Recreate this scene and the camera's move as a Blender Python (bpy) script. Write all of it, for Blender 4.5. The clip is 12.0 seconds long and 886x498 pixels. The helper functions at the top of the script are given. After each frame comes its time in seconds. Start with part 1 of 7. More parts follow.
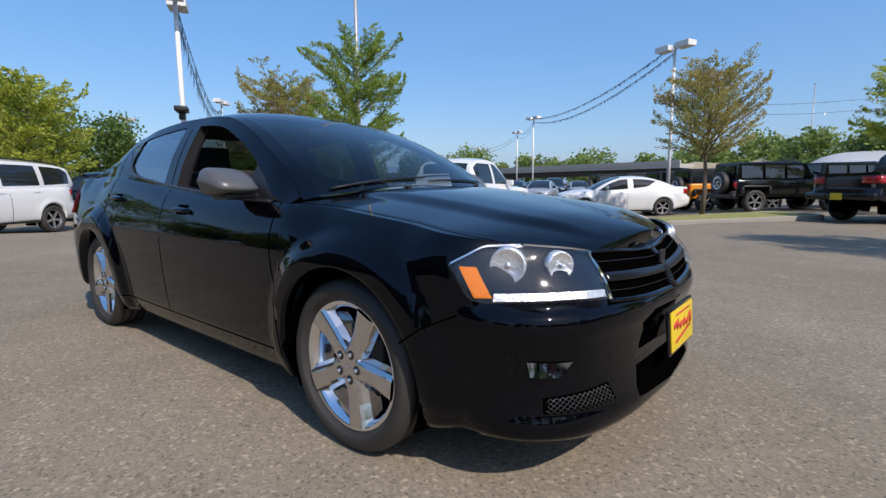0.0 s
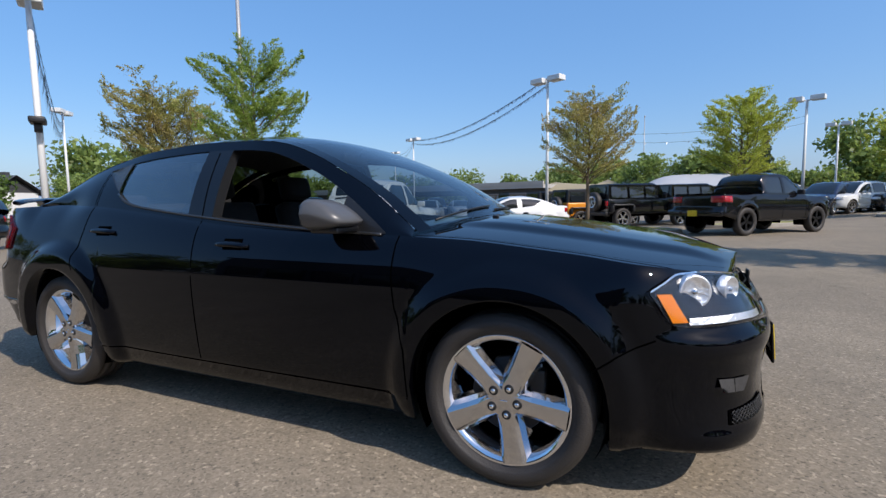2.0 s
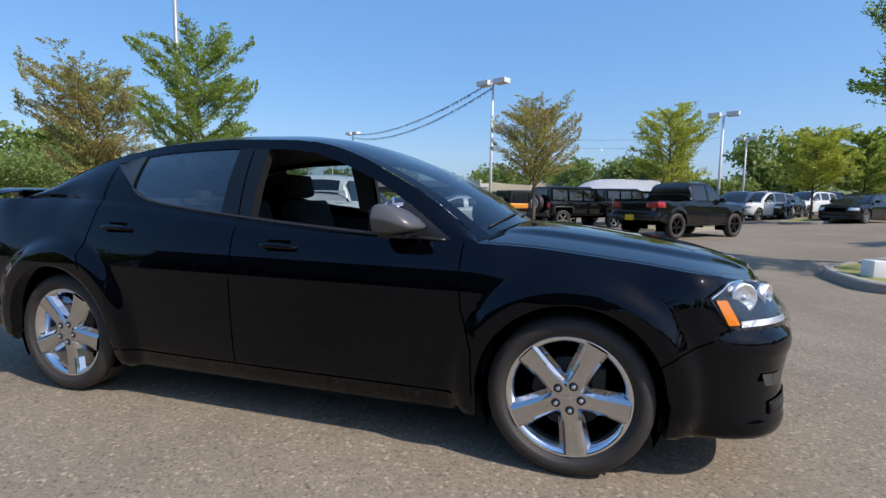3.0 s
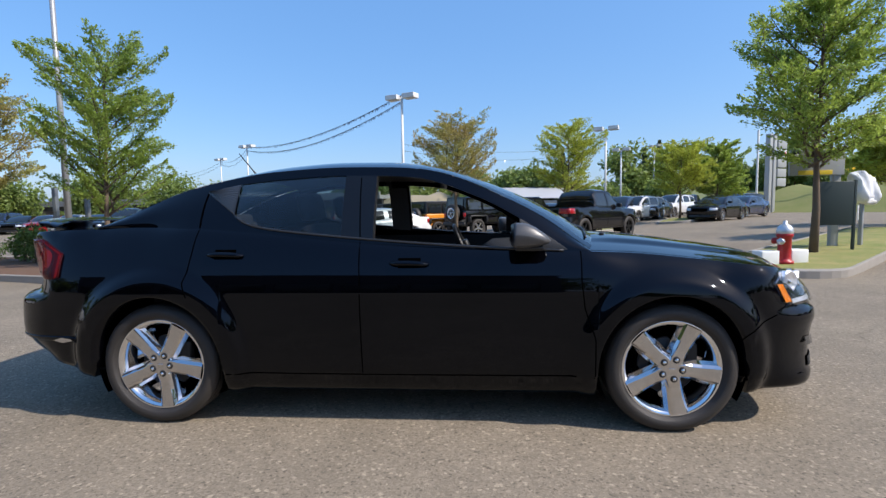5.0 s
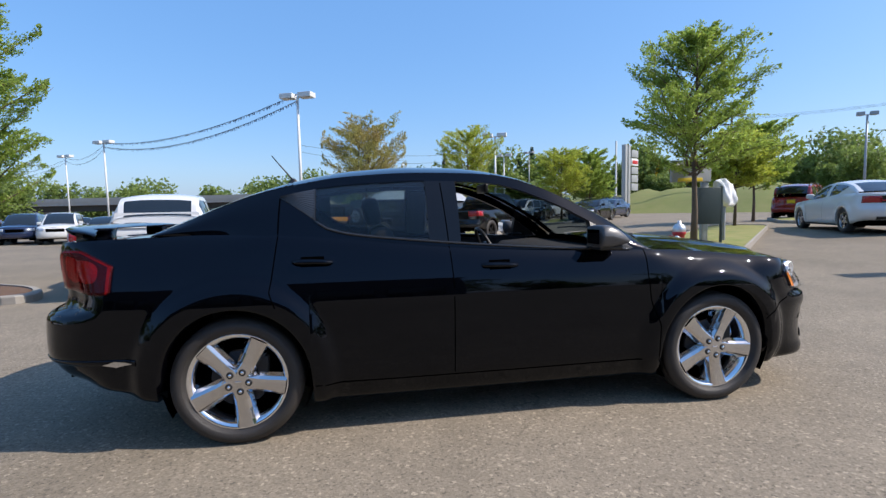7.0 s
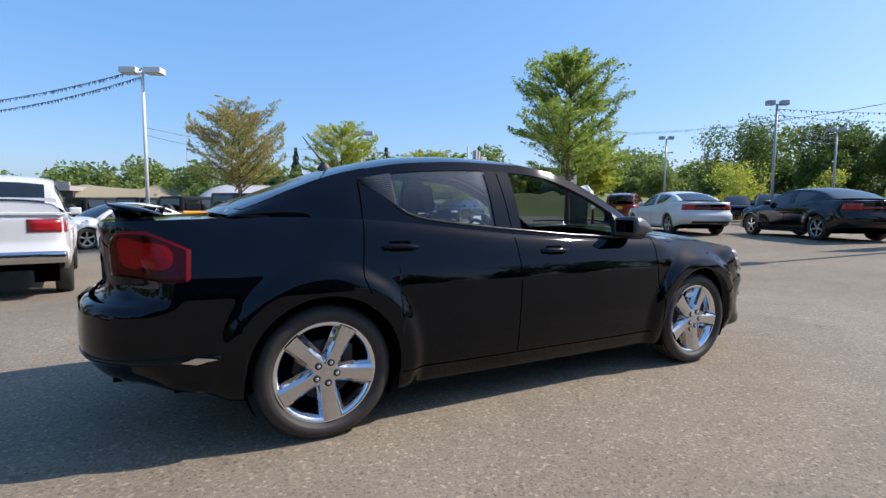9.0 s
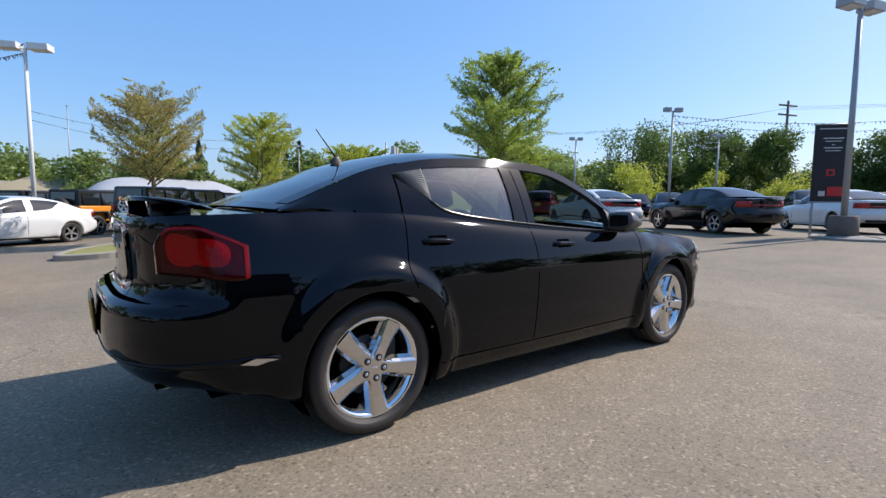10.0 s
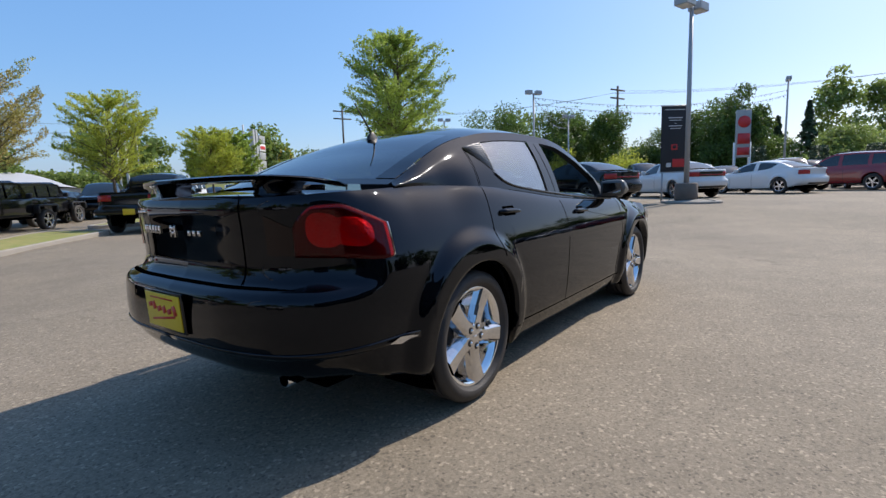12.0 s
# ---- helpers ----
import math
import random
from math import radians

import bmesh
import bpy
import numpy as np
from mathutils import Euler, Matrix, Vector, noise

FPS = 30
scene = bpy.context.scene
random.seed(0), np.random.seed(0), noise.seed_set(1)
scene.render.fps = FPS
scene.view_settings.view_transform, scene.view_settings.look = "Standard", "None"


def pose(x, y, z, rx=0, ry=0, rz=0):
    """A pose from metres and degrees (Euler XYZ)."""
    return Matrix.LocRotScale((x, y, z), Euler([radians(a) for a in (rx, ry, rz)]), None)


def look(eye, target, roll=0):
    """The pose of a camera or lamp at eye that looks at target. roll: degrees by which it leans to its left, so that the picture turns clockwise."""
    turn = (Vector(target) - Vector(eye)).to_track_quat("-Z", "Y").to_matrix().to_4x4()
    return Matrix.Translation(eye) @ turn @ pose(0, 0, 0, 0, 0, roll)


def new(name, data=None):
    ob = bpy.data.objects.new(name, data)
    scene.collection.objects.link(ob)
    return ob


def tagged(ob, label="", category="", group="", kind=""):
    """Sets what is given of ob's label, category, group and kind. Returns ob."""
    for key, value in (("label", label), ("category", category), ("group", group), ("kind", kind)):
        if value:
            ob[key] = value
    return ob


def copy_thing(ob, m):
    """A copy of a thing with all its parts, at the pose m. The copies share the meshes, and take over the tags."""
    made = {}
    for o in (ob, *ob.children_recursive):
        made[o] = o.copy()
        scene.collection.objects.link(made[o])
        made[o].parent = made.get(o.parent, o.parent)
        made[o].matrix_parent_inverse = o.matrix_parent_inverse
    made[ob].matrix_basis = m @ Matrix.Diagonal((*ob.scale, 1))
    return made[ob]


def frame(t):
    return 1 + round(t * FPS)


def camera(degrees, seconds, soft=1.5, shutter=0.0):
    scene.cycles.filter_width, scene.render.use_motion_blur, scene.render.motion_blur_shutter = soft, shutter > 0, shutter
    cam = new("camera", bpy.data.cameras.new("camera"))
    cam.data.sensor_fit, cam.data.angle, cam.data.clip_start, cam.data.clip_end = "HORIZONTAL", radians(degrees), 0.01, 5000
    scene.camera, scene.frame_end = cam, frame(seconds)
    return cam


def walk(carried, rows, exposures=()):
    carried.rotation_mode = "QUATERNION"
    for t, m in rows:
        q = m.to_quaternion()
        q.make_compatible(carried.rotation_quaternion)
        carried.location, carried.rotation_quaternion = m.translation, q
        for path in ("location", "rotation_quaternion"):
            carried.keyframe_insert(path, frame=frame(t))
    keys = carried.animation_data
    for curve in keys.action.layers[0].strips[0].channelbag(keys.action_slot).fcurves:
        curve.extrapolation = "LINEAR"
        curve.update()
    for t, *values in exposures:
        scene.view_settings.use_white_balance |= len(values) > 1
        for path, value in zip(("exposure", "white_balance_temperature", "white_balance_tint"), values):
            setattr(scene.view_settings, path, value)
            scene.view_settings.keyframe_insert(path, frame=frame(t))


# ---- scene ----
cam = camera(84.4, 12.0, 1.45)
PATH = [
    (0, (2.804, -2.011, 1.017), (1.542, -0.481, 0.756), -0.4),
    (0.5, (2.562, -2.082, 1.033), (1.452, -0.434, 0.802), -1.7),
    (1, (2.352, -2.207, 1.051), (1.333, -0.501, 0.832), -0.8),
    (1.5, (2.134, -2.439, 1.077), (1.239, -0.664, 0.849), -0.9),
    (2, (1.923, -2.564, 1.078), (1.091, -0.755, 0.889), -0.8),
    (2.5, (1.682, -2.669, 1.105), (0.949, -0.819, 0.9), -0.6),
    (3, (1.442, -2.84, 1.125), (0.866, -0.936, 0.922), 1.0),
    (3.2, (1.343, -2.929, 1.134), (0.814, -1.01, 0.939), -0.4),
    (4.8, (0.53, -3.356, 1.166), (0.321, -1.375, 0.993), -0.6),
    (5, (0.411, -3.405, 1.169), (0.254, -1.417, 1.01), -0.9),
    (5.5, (0.16, -3.449, 1.161), (0.109, -1.456, 1.007), -0.2),
    (6, (-0.136, -3.42, 1.19), (-0.059, -1.427, 1.04), -0.8),
    (6.5, (-0.444, -3.453, 1.201), (-0.216, -1.47, 1.081), -0.7),
    (7, (-0.728, -3.484, 1.199), (-0.399, -1.518, 1.042), -1.2),
    (7.2, (-0.833, -3.469, 1.192), (-0.468, -1.508, 1.051), -0.6),
    (8.8, (-1.852, -3.248, 1.166), (-0.994, -1.451, 0.979), 1.3),
    (9, (-1.953, -3.207, 1.139), (-1.038, -1.436, 0.976), 0.4),
    (9.5, (-2.226, -3.035, 1.151), (-1.221, -1.316, 0.965), -0.1),
    (10, (-2.54, -2.922, 1.128), (-1.33, -1.339, 0.952), 0.6),
    (10.5, (-2.802, -2.788, 1.12), (-1.501, -1.289, 0.872), -2.4),
    (11, (-3.015, -2.558, 1.104), (-1.639, -1.127, 0.859), -3.3),
    (11.5, (-3.202, -2.396, 1.097), (-1.711, -1.083, 0.867), -1.5),
    (11.9, (-3.351, -2.226, 1.086), (-1.765, -1.034, 0.833), -0.2),
    (12, (-3.388, -2.182, 1.085), (-1.8, -0.991, 0.834), -1.8),
]
walk(cam, [(t, look(eye, target, roll)) for t, eye, target, roll in PATH],
     [(0, -0.1, 6470, 14), (3, 0.0, 6470, 14), (5.5, 0.15, 6470, 14), (9.5, 0.17, 6530, 14), (12, 0.07, 6620, 13)])

# ---- world, sun ----
SUN_AZ, SUN_EL = -17.0, 44.0          # degrees: from +x towards +y, and above the horizon
world = bpy.data.worlds.new("sky")
scene.world = world
world.use_nodes = True
wn = world.node_tree.nodes
wl = world.node_tree.links
sky = wn.new("ShaderNodeTexSky")
sky.sky_type = "NISHITA"
sky.sun_disc = False
sky.sun_elevation = radians(SUN_EL)
sky.sun_rotation = radians(90.0 - SUN_AZ)
sky.altitude = 50
sky.air_density, sky.dust_density, sky.ozone_density = 1.15, 1.5, 2.4
wn["Background"].inputs["Strength"].default_value = 0.168
hsv = wn.new("ShaderNodeHueSaturation")
hsv.inputs["Saturation"].default_value = 1.28
wl.new(sky.outputs["Color"], hsv.inputs["Color"])
haze = wn.new("ShaderNodeMix")
haze.data_type = "RGBA"
haze.inputs["Factor"].default_value = 0.48
haze.inputs["B"].default_value = (1.25, 2.75, 5.5, 1)
wl.new(hsv.outputs["Color"], haze.inputs["A"])
wl.new(haze.outputs["Result"], wn["Background"].inputs["Color"])
sun_data = bpy.data.lights.new("sun", "SUN")
sun_data.energy, sun_data.angle, sun_data.color = 5.0, radians(0.53), (1.0, 0.94, 0.85)
sun = new("sun", sun_data)
sv = Vector((math.cos(radians(SUN_EL)) * math.cos(radians(SUN_AZ)), math.cos(radians(SUN_EL)) * math.sin(radians(SUN_AZ)), math.sin(radians(SUN_EL))))
sun.matrix_world = look(sv * 60, (0, 0, 0))


# ---- materials ----
def mat(name, base, rough=0.5, metal=0.0, var=0.0, scale=8.0, base2=None, bump=0.0, bump_scale=60.0, coat=0.0, spec=0.5,
        fine=0.0, fine_scale=90.0, trans=0.0, rand=0.0, emit=0.0, tint=None):
    """Principled surface: base colour mixed with base2 by two scales of noise, a fine bump, varied roughness."""
    m = bpy.data.materials.new(name)
    m.use_nodes = True
    nt = m.node_tree
    b = nt.nodes["Principled BSDF"]
    b.inputs["Base Color"].default_value = (*base, 1)
    b.inputs["Roughness"].default_value = rough
    b.inputs["Metallic"].default_value = metal
    b.inputs["Coat Weight"].default_value = coat
    b.inputs["Coat Roughness"].default_value = 0.02
    b.inputs["Specular IOR Level"].default_value = spec
    if tint:
        b.inputs["Specular Tint"].default_value = (*tint, 1)
    if emit:
        b.inputs["Emission Color"].default_value = (*base, 1)
        b.inputs["Emission Strength"].default_value = emit
    if var or bump or fine:
        tc = nt.nodes.new("ShaderNodeTexCoord")
    if var or fine:
        n1 = nt.nodes.new("ShaderNodeTexNoise")
        n1.inputs["Scale"].default_value, n1.inputs["Detail"].default_value = scale, 5
        nt.links.new(tc.outputs["Object"], n1.inputs["Vector"])
        n2 = nt.nodes.new("ShaderNodeTexNoise")
        n2.inputs["Scale"].default_value, n2.inputs["Detail"].default_value = fine_scale, 3
        nt.links.new(tc.outputs["Object"], n2.inputs["Vector"])
        m1 = nt.nodes.new("ShaderNodeMath")
        m1.operation = "MULTIPLY_ADD"
        m1.inputs[1].default_value, m1.inputs[2].default_value = var * 2, 0.5 - var
        nt.links.new(n1.outputs["Fac"], m1.inputs[0])
        m2 = nt.nodes.new("ShaderNodeMath")
        m2.operation = "MULTIPLY_ADD"
        m2.inputs[1].default_value = fine * 2
        nt.links.new(n2.outputs["Fac"], m2.inputs[0])
        m3 = nt.nodes.new("ShaderNodeMath")
        m3.operation = "SUBTRACT"
        m3.use_clamp = True
        m3.inputs[1].default_value = fine
        nt.links.new(m1.outputs[0], m2.inputs[2])
        nt.links.new(m2.outputs[0], m3.inputs[0])
        mx = nt.nodes.new("ShaderNodeMix")
        mx.data_type = "RGBA"
        b2 = base2 or tuple(c * 0.6 for c in base)
        mx.inputs["A"].default_value, mx.inputs["B"].default_value = (*base, 1), (*b2, 1)
        nt.links.new(m3.outputs[0], mx.inputs["Factor"])
        last = mx.outputs["Result"]
        if rand:
            oi = nt.nodes.new("ShaderNodeNewGeometry")
            hs = nt.nodes.new("ShaderNodeHueSaturation")
            mr = nt.nodes.new("ShaderNodeMath")
            mr.operation = "MULTIPLY_ADD"
            mr.inputs[1].default_value, mr.inputs[2].default_value = rand, 1 - rand / 2
            nt.links.new(oi.outputs["Random Per Island"], mr.inputs[0])
            nt.links.new(mr.outputs[0], hs.inputs["Value"])
            nt.links.new(last, hs.inputs["Color"])
            last = hs.outputs["Color"]
        nt.links.new(last, b.inputs["Base Color"])
        col = last
    if bump:
        n3 = nt.nodes.new("ShaderNodeTexNoise")
        n3.inputs["Scale"].default_value, n3.inputs["Detail"].default_value = bump_scale, 4
        nt.links.new(tc.outputs["Object"], n3.inputs["Vector"])
        bp = nt.nodes.new("ShaderNodeBump")
        bp.inputs["Strength"].default_value, bp.inputs["Distance"].default_value = bump, 0.01
        nt.links.new(n3.outputs["Fac"], bp.inputs["Height"])
        nt.links.new(bp.outputs["Normal"], b.inputs["Normal"])
    if trans:
        tr = nt.nodes.new("ShaderNodeBsdfTranslucent")
        ms = nt.nodes.new("ShaderNodeMixShader")
        ms.inputs[0].default_value = trans
        if var or fine:
            nt.links.new(col, tr.inputs["Color"])
        else:
            tr.inputs["Color"].default_value = (*base, 1)
        nt.links.new(b.outputs[0], ms.inputs[1])
        nt.links.new(tr.outputs[0], ms.inputs[2])
        nt.links.new(ms.outputs[0], nt.nodes["Material Output"].inputs["Surface"])
    return m


def glass(name, tint, ior=1.5, rough=0.0, boost=1.0, power=3.4):
    """A thin pane: tinted see-through, with a mirror gloss that grows at grazing angles."""
    m = bpy.data.materials.new(name)
    m.use_nodes = True
    nt = m.node_tree
    nt.nodes.remove(nt.nodes["Principled BSDF"])
    t = nt.nodes.new("ShaderNodeBsdfTransparent")
    t.inputs["Color"].default_value = (*tint, 1)
    g = nt.nodes.new("ShaderNodeBsdfGlossy")
    g.inputs["Roughness"].default_value = rough
    f = nt.nodes.new("ShaderNodeLayerWeight")
    f.inputs["Blend"].default_value = 0.5
    w = nt.nodes.new("ShaderNodeMath")
    w.operation = "POWER"
    w.inputs[1].default_value = power
    k = nt.nodes.new("ShaderNodeMath")
    k.operation = "MULTIPLY_ADD"
    k.use_clamp = True
    f0 = ((ior - 1) / (ior + 1)) ** 2 * boost
    k.inputs[1].default_value, k.inputs[2].default_value = 1 - f0, f0
    ms = nt.nodes.new("ShaderNodeMixShader")
    nt.links.new(f.outputs["Facing"], w.inputs[0])
    nt.links.new(w.outputs[0], k.inputs[0])
    nt.links.new(k.outputs[0], ms.inputs[0])
    nt.links.new(t.outputs[0], ms.inputs[1])
    nt.links.new(g.outputs[0], ms.inputs[2])
    nt.links.new(ms.outputs[0], nt.nodes["Material Output"].inputs["Surface"])
    return m


def asphalt_mat():
    """Worn grey asphalt: aggregate specks, blotches, long faint stains."""
    m = bpy.data.materials.new("asphalt")
    m.use_nodes = True
    nt = m.node_tree
    b = nt.nodes["Principled BSDF"]
    tc = nt.nodes.new("ShaderNodeTexCoord")

    def tex(scale, detail=4, rough=0.55):
        n = nt.nodes.new("ShaderNodeTexNoise")
        n.inputs["Scale"].default_value, n.inputs["Detail"].default_value, n.inputs["Roughness"].default_value = scale, detail, rough
        nt.links.new(tc.outputs["Object"], n.inputs["Vector"])
        return n.outputs["Fac"]

    def ramp(src, stops):
        r = nt.nodes.new("ShaderNodeValToRGB")
        e = r.color_ramp.elements
        e[0].position, e[0].color = stops[0][0], (*[stops[0][1]] * 3, 1)
        e[1].position, e[1].color = stops[1][0], (*[stops[1][1]] * 3, 1)
        nt.links.new(src, r.inputs[0])
        return r.outputs["Color"]

    def mul(a, c):
        x = nt.nodes.new("ShaderNodeMix")
        x.data_type, x.blend_type = "RGBA", "MULTIPLY"
        x.inputs["Factor"].default_value = 1
        nt.links.new(a, x.inputs["A"])
        nt.links.new(c, x.inputs["B"])
        return x.outputs["Result"]

    def cells(scale, feature="F1"):
        v = nt.nodes.new("ShaderNodeTexVoronoi")
        v.feature = feature
        v.inputs["Scale"].default_value = scale
        nt.links.new(tc.outputs["Object"], v.inputs["Vector"])
        return v

    def shade(v, stops):
        sep = nt.nodes.new("ShaderNodeSeparateColor")
        nt.links.new(v.outputs["Color"], sep.inputs[0])
        return ramp(sep.outputs[0], stops)

    # aggregate: many small stones, a few pale ones, a few dark pits
    stone, pebble = cells(95), cells(66)
    speck = shade(stone, [(0.0, 0.78), (1.0, 1.20)])
    pale = shade(pebble, [(0.90, 1.0), (0.97, 1.5)])
    pit = shade(stone, [(0.02, 0.72), (0.10, 1.0)])
    grain = ramp(tex(160, 3, 0.7), [(0.25, 0.82), (0.75, 1.16)])
    blot = ramp(tex(0.35, 6), [(0.35, 0.87), (0.66, 1.10)])
    blot2 = ramp(tex(2.2, 5, 0.65), [(0.3, 0.90), (0.72, 1.09)])
    # hairline cracks, broken up along their length
    warp = nt.nodes.new("ShaderNodeTexNoise")
    warp.inputs["Scale"].default_value, warp.inputs["Detail"].default_value = 1.6, 6
    nt.links.new(tc.outputs["Object"], warp.inputs["Vector"])
    shove = nt.nodes.new("ShaderNodeVectorMath")
    shove.operation = "MULTIPLY_ADD"
    shove.inputs[1].default_value = (0.9, 0.9, 0.9)
    nt.links.new(warp.outputs["Color"], shove.inputs[0])
    nt.links.new(tc.outputs["Object"], shove.inputs[2])
    edge = cells(0.42, "DISTANCE_TO_EDGE")
    nt.links.new(shove.outputs[0], edge.inputs["Vector"])
    line = ramp(edge.outputs["Distance"], [(0.001, 0.66), (0.005, 1.0)])
    keep = ramp(tex(0.9, 3), [(0.50, 1.0), (0.58, 0.0)])
    whole = nt.nodes.new("ShaderNodeMix")
    whole.data_type = "RGBA"
    whole.inputs["B"].default_value = (1, 1, 1, 1)
    nt.links.new(keep, whole.inputs["Factor"])
    nt.links.new(line, whole.inputs["A"])
    tone = nt.nodes.new("ShaderNodeMix")
    tone.data_type = "RGBA"
    tone.inputs["A"].default_value, tone.inputs["B"].default_value = (0.222, 0.183, 0.128, 1), (0.208, 0.172, 0.130, 1)
    nt.links.new(tex(0.22, 4), tone.inputs["Factor"])
    col = tone.outputs["Result"]
    for layer in (speck, pale, pit, grain, blot, blot2, whole.outputs["Result"]):
        col = mul(col, layer)
    nt.links.new(col, b.inputs["Base Color"])
    b.inputs["Roughness"].default_value = 0.85
    b.inputs["Specular IOR Level"].default_value = 0.3
    bp = nt.nodes.new("ShaderNodeBump")
    bp.inputs["Strength"].default_value, bp.inputs["Distance"].default_value = 0.45, 0.006
    nt.links.new(tex(75, 4, 0.65), bp.inputs["Height"])
    nt.links.new(bp.outputs["Normal"], b.inputs["Normal"])
    return m


ASPHALT = asphalt_mat()
BLACK_PAINT = mat("black_paint", (0.0006, 0.0006, 0.0012), 0.035, spec=0.32, tint=(0.80, 0.87, 1.0))
BLACK_PAINT_OTHER = mat("black_paint_parked", (0.006, 0.006, 0.007), 0.08, spec=0.5)
GLOSS_BLACK = mat("gloss_black_trim", (0.004, 0.004, 0.005), 0.06, spec=0.4)
SEAL = mat("window_seal", (0.02, 0.02, 0.021), 0.16, spec=0.6)
MIRROR_SHELL = mat("mirror_shell", (0.095, 0.096, 0.10), 0.36, var=0.2, scale=30)
SATIN_BLACK = mat("satin_black_plastic", (0.012, 0.012, 0.013), 0.45, var=0.2, scale=30, bump=0.1, bump_scale=300)
# Near black: real seams, and shade put as colour into openings and undersides.
GAP_SHADE = mat("panel_gap", (0.001, 0.001, 0.001), 0.9, spec=0.0)
RUBBER = mat("tyre_rubber", (0.020, 0.0185, 0.0175), 0.62, var=0.3, scale=14, base2=(0.040, 0.034, 0.030), fine=0.15, fine_scale=120, bump=0.25, bump_scale=140)
CHROME = mat("chrome", (0.80, 0.81, 0.83), 0.035, 1.0)
CHROME_FACE = mat("polished_wheel_face", (0.60, 0.595, 0.60), 0.09, 1.0)
FOG_LENS = mat("fog_lamp_lens", (0.22, 0.23, 0.25), 0.05, 1.0)
DARK_METAL = mat("dark_cast_metal", (0.05, 0.05, 0.052), 0.5, 0.8, var=0.3, scale=20)
CABIN = mat("dark_cabin_fabric", (0.018, 0.018, 0.020), 0.85, var=0.3, scale=25, bump=0.2, bump_scale=200)
CABIN_GREY = mat("grey_cabin_trim", (0.06, 0.058, 0.055), 0.7, var=0.2, scale=12)
GLASS_LIGHT = glass("door_glass", (0.44, 0.52, 0.53), 1.5, 0.0, 0.95, 1.7)
GLASS_DARK = glass("dark_glass", (0.10, 0.12, 0.12), 1.5, 0.0, 1.3)
GLASS_SCREEN = glass("windscreen_glass", (0.27, 0.33, 0.35), 1.5, 0.0, 0.9, 4.0)
LENS = glass("clear_lens", (0.92, 0.93, 0.94), 1.45, 0.0, 1.0)
AMBER = mat("amber_lens", (0.80, 0.26, 0.012), 0.12, var=0.35, scale=70, base2=(0.62, 0.13, 0.008))
RED_LENS = mat("red_lens", (0.07, 0.006, 0.007), 0.12, var=0.25, scale=30, base2=(0.035, 0.003, 0.004), spec=0.3)
RED_BRIGHT = mat("bright_red_lens", (0.75, 0.10, 0.10), 0.22, 0.6, var=0.4, scale=60, base2=(0.45, 0.05, 0.05), bump=0.5, bump_scale=70)
RED_GLASS = glass("red_cover", (0.66, 0.06, 0.07), 1.5, 0.0, 0.6, 6.0)
RED_DARK = mat("dark_red_lens", (0.008, 0.001, 0.0015), 0.08, spec=0.3)
LAMP_BED = mat("headlight_bezel", (0.010, 0.013, 0.020), 0.08)
REFLECTOR = mat("faceted_reflector", (0.88, 0.89, 0.92), 0.36, 0.9, bump=0.6, bump_scale=75)
YELLOW = mat("yellow_plate", (0.80, 0.56, 0.02), 0.4, var=0.15, scale=20)
RED_INK = mat("red_ink", (0.50, 0.03, 0.02), 0.5)
RIBBED = mat("ribbed_satin_trim", (0.03, 0.03, 0.031), 0.22, spec=0.9)
GRILLE_BLACK = mat("satin_grille_black", (0.006, 0.006, 0.007), 0.22, spec=0.22)
MESHY = mat("grille_slat_black", (0.004, 0.004, 0.004), 0.6, spec=0.2)


# ---- mesh helpers ----
def part(name, bm, material, parent, label="", smooth=True, recalc=True):
    """Links a bmesh as one mesh object under a thing or a part."""
    if recalc:
        bmesh.ops.recalc_face_normals(bm, faces=bm.faces[:])
    me = bpy.data.meshes.new(name)
    bm.to_mesh(me)
    bm.free()
    for m in material if isinstance(material, (list, tuple)) else (material,):
        me.materials.append(m)
    if smooth:
        me.polygons.foreach_set("use_smooth", [True] * len(me.polygons))
    ob = new(name, me)
    ob.parent = parent
    if label:
        tagged(ob, label)
    return ob


def share(name, me, parent, m=None):
    ob = new(name, me)
    ob.parent = parent
    if m is not None:
        ob.matrix_basis = m
    return ob


def thing(name, m, label, category, group="", kind=""):
    ob = new(name)
    ob.empty_display_size = 0.2
    ob.matrix_basis = m
    return tagged(ob, label, category, group, kind)


def grid(bm, rows, flip=False, mi=0):
    """Quads between rows of points (all rows equally long)."""
    vs = [[bm.verts.new(p) for p in r] for r in rows]
    for a, b in zip(vs, vs[1:]):
        for i in range(len(a) - 1):
            q = (a[i], a[i + 1], b[i + 1], b[i])
            f = bm.faces.new(q[::-1] if flip else q)
            f.material_index = mi
    return vs


def box(bm, c, s, m=None, bevel=0.0, mi=0):
    g = bmesh.ops.create_cube(bm, size=1, matrix=(m or Matrix.Identity(4)) @ Matrix.Translation(c) @ Matrix.Diagonal((*s, 1)))
    fs = {f for v in g["verts"] for f in v.link_faces}
    for f in fs:
        f.material_index = mi
    if bevel:
        es = {e for f in fs for e in f.edges}
        r = bmesh.ops.bevel(bm, geom=list(es), offset=bevel, segments=2, affect="EDGES", profile=0.6)
        for f in r["faces"]:
            f.material_index = mi
    return bm


def boxes(*items, bevel=0.0):
    bm = bmesh.new()
    for it in items:
        box(bm, it[0], it[1], bevel=it[2] if len(it) > 2 else bevel)
    return bm


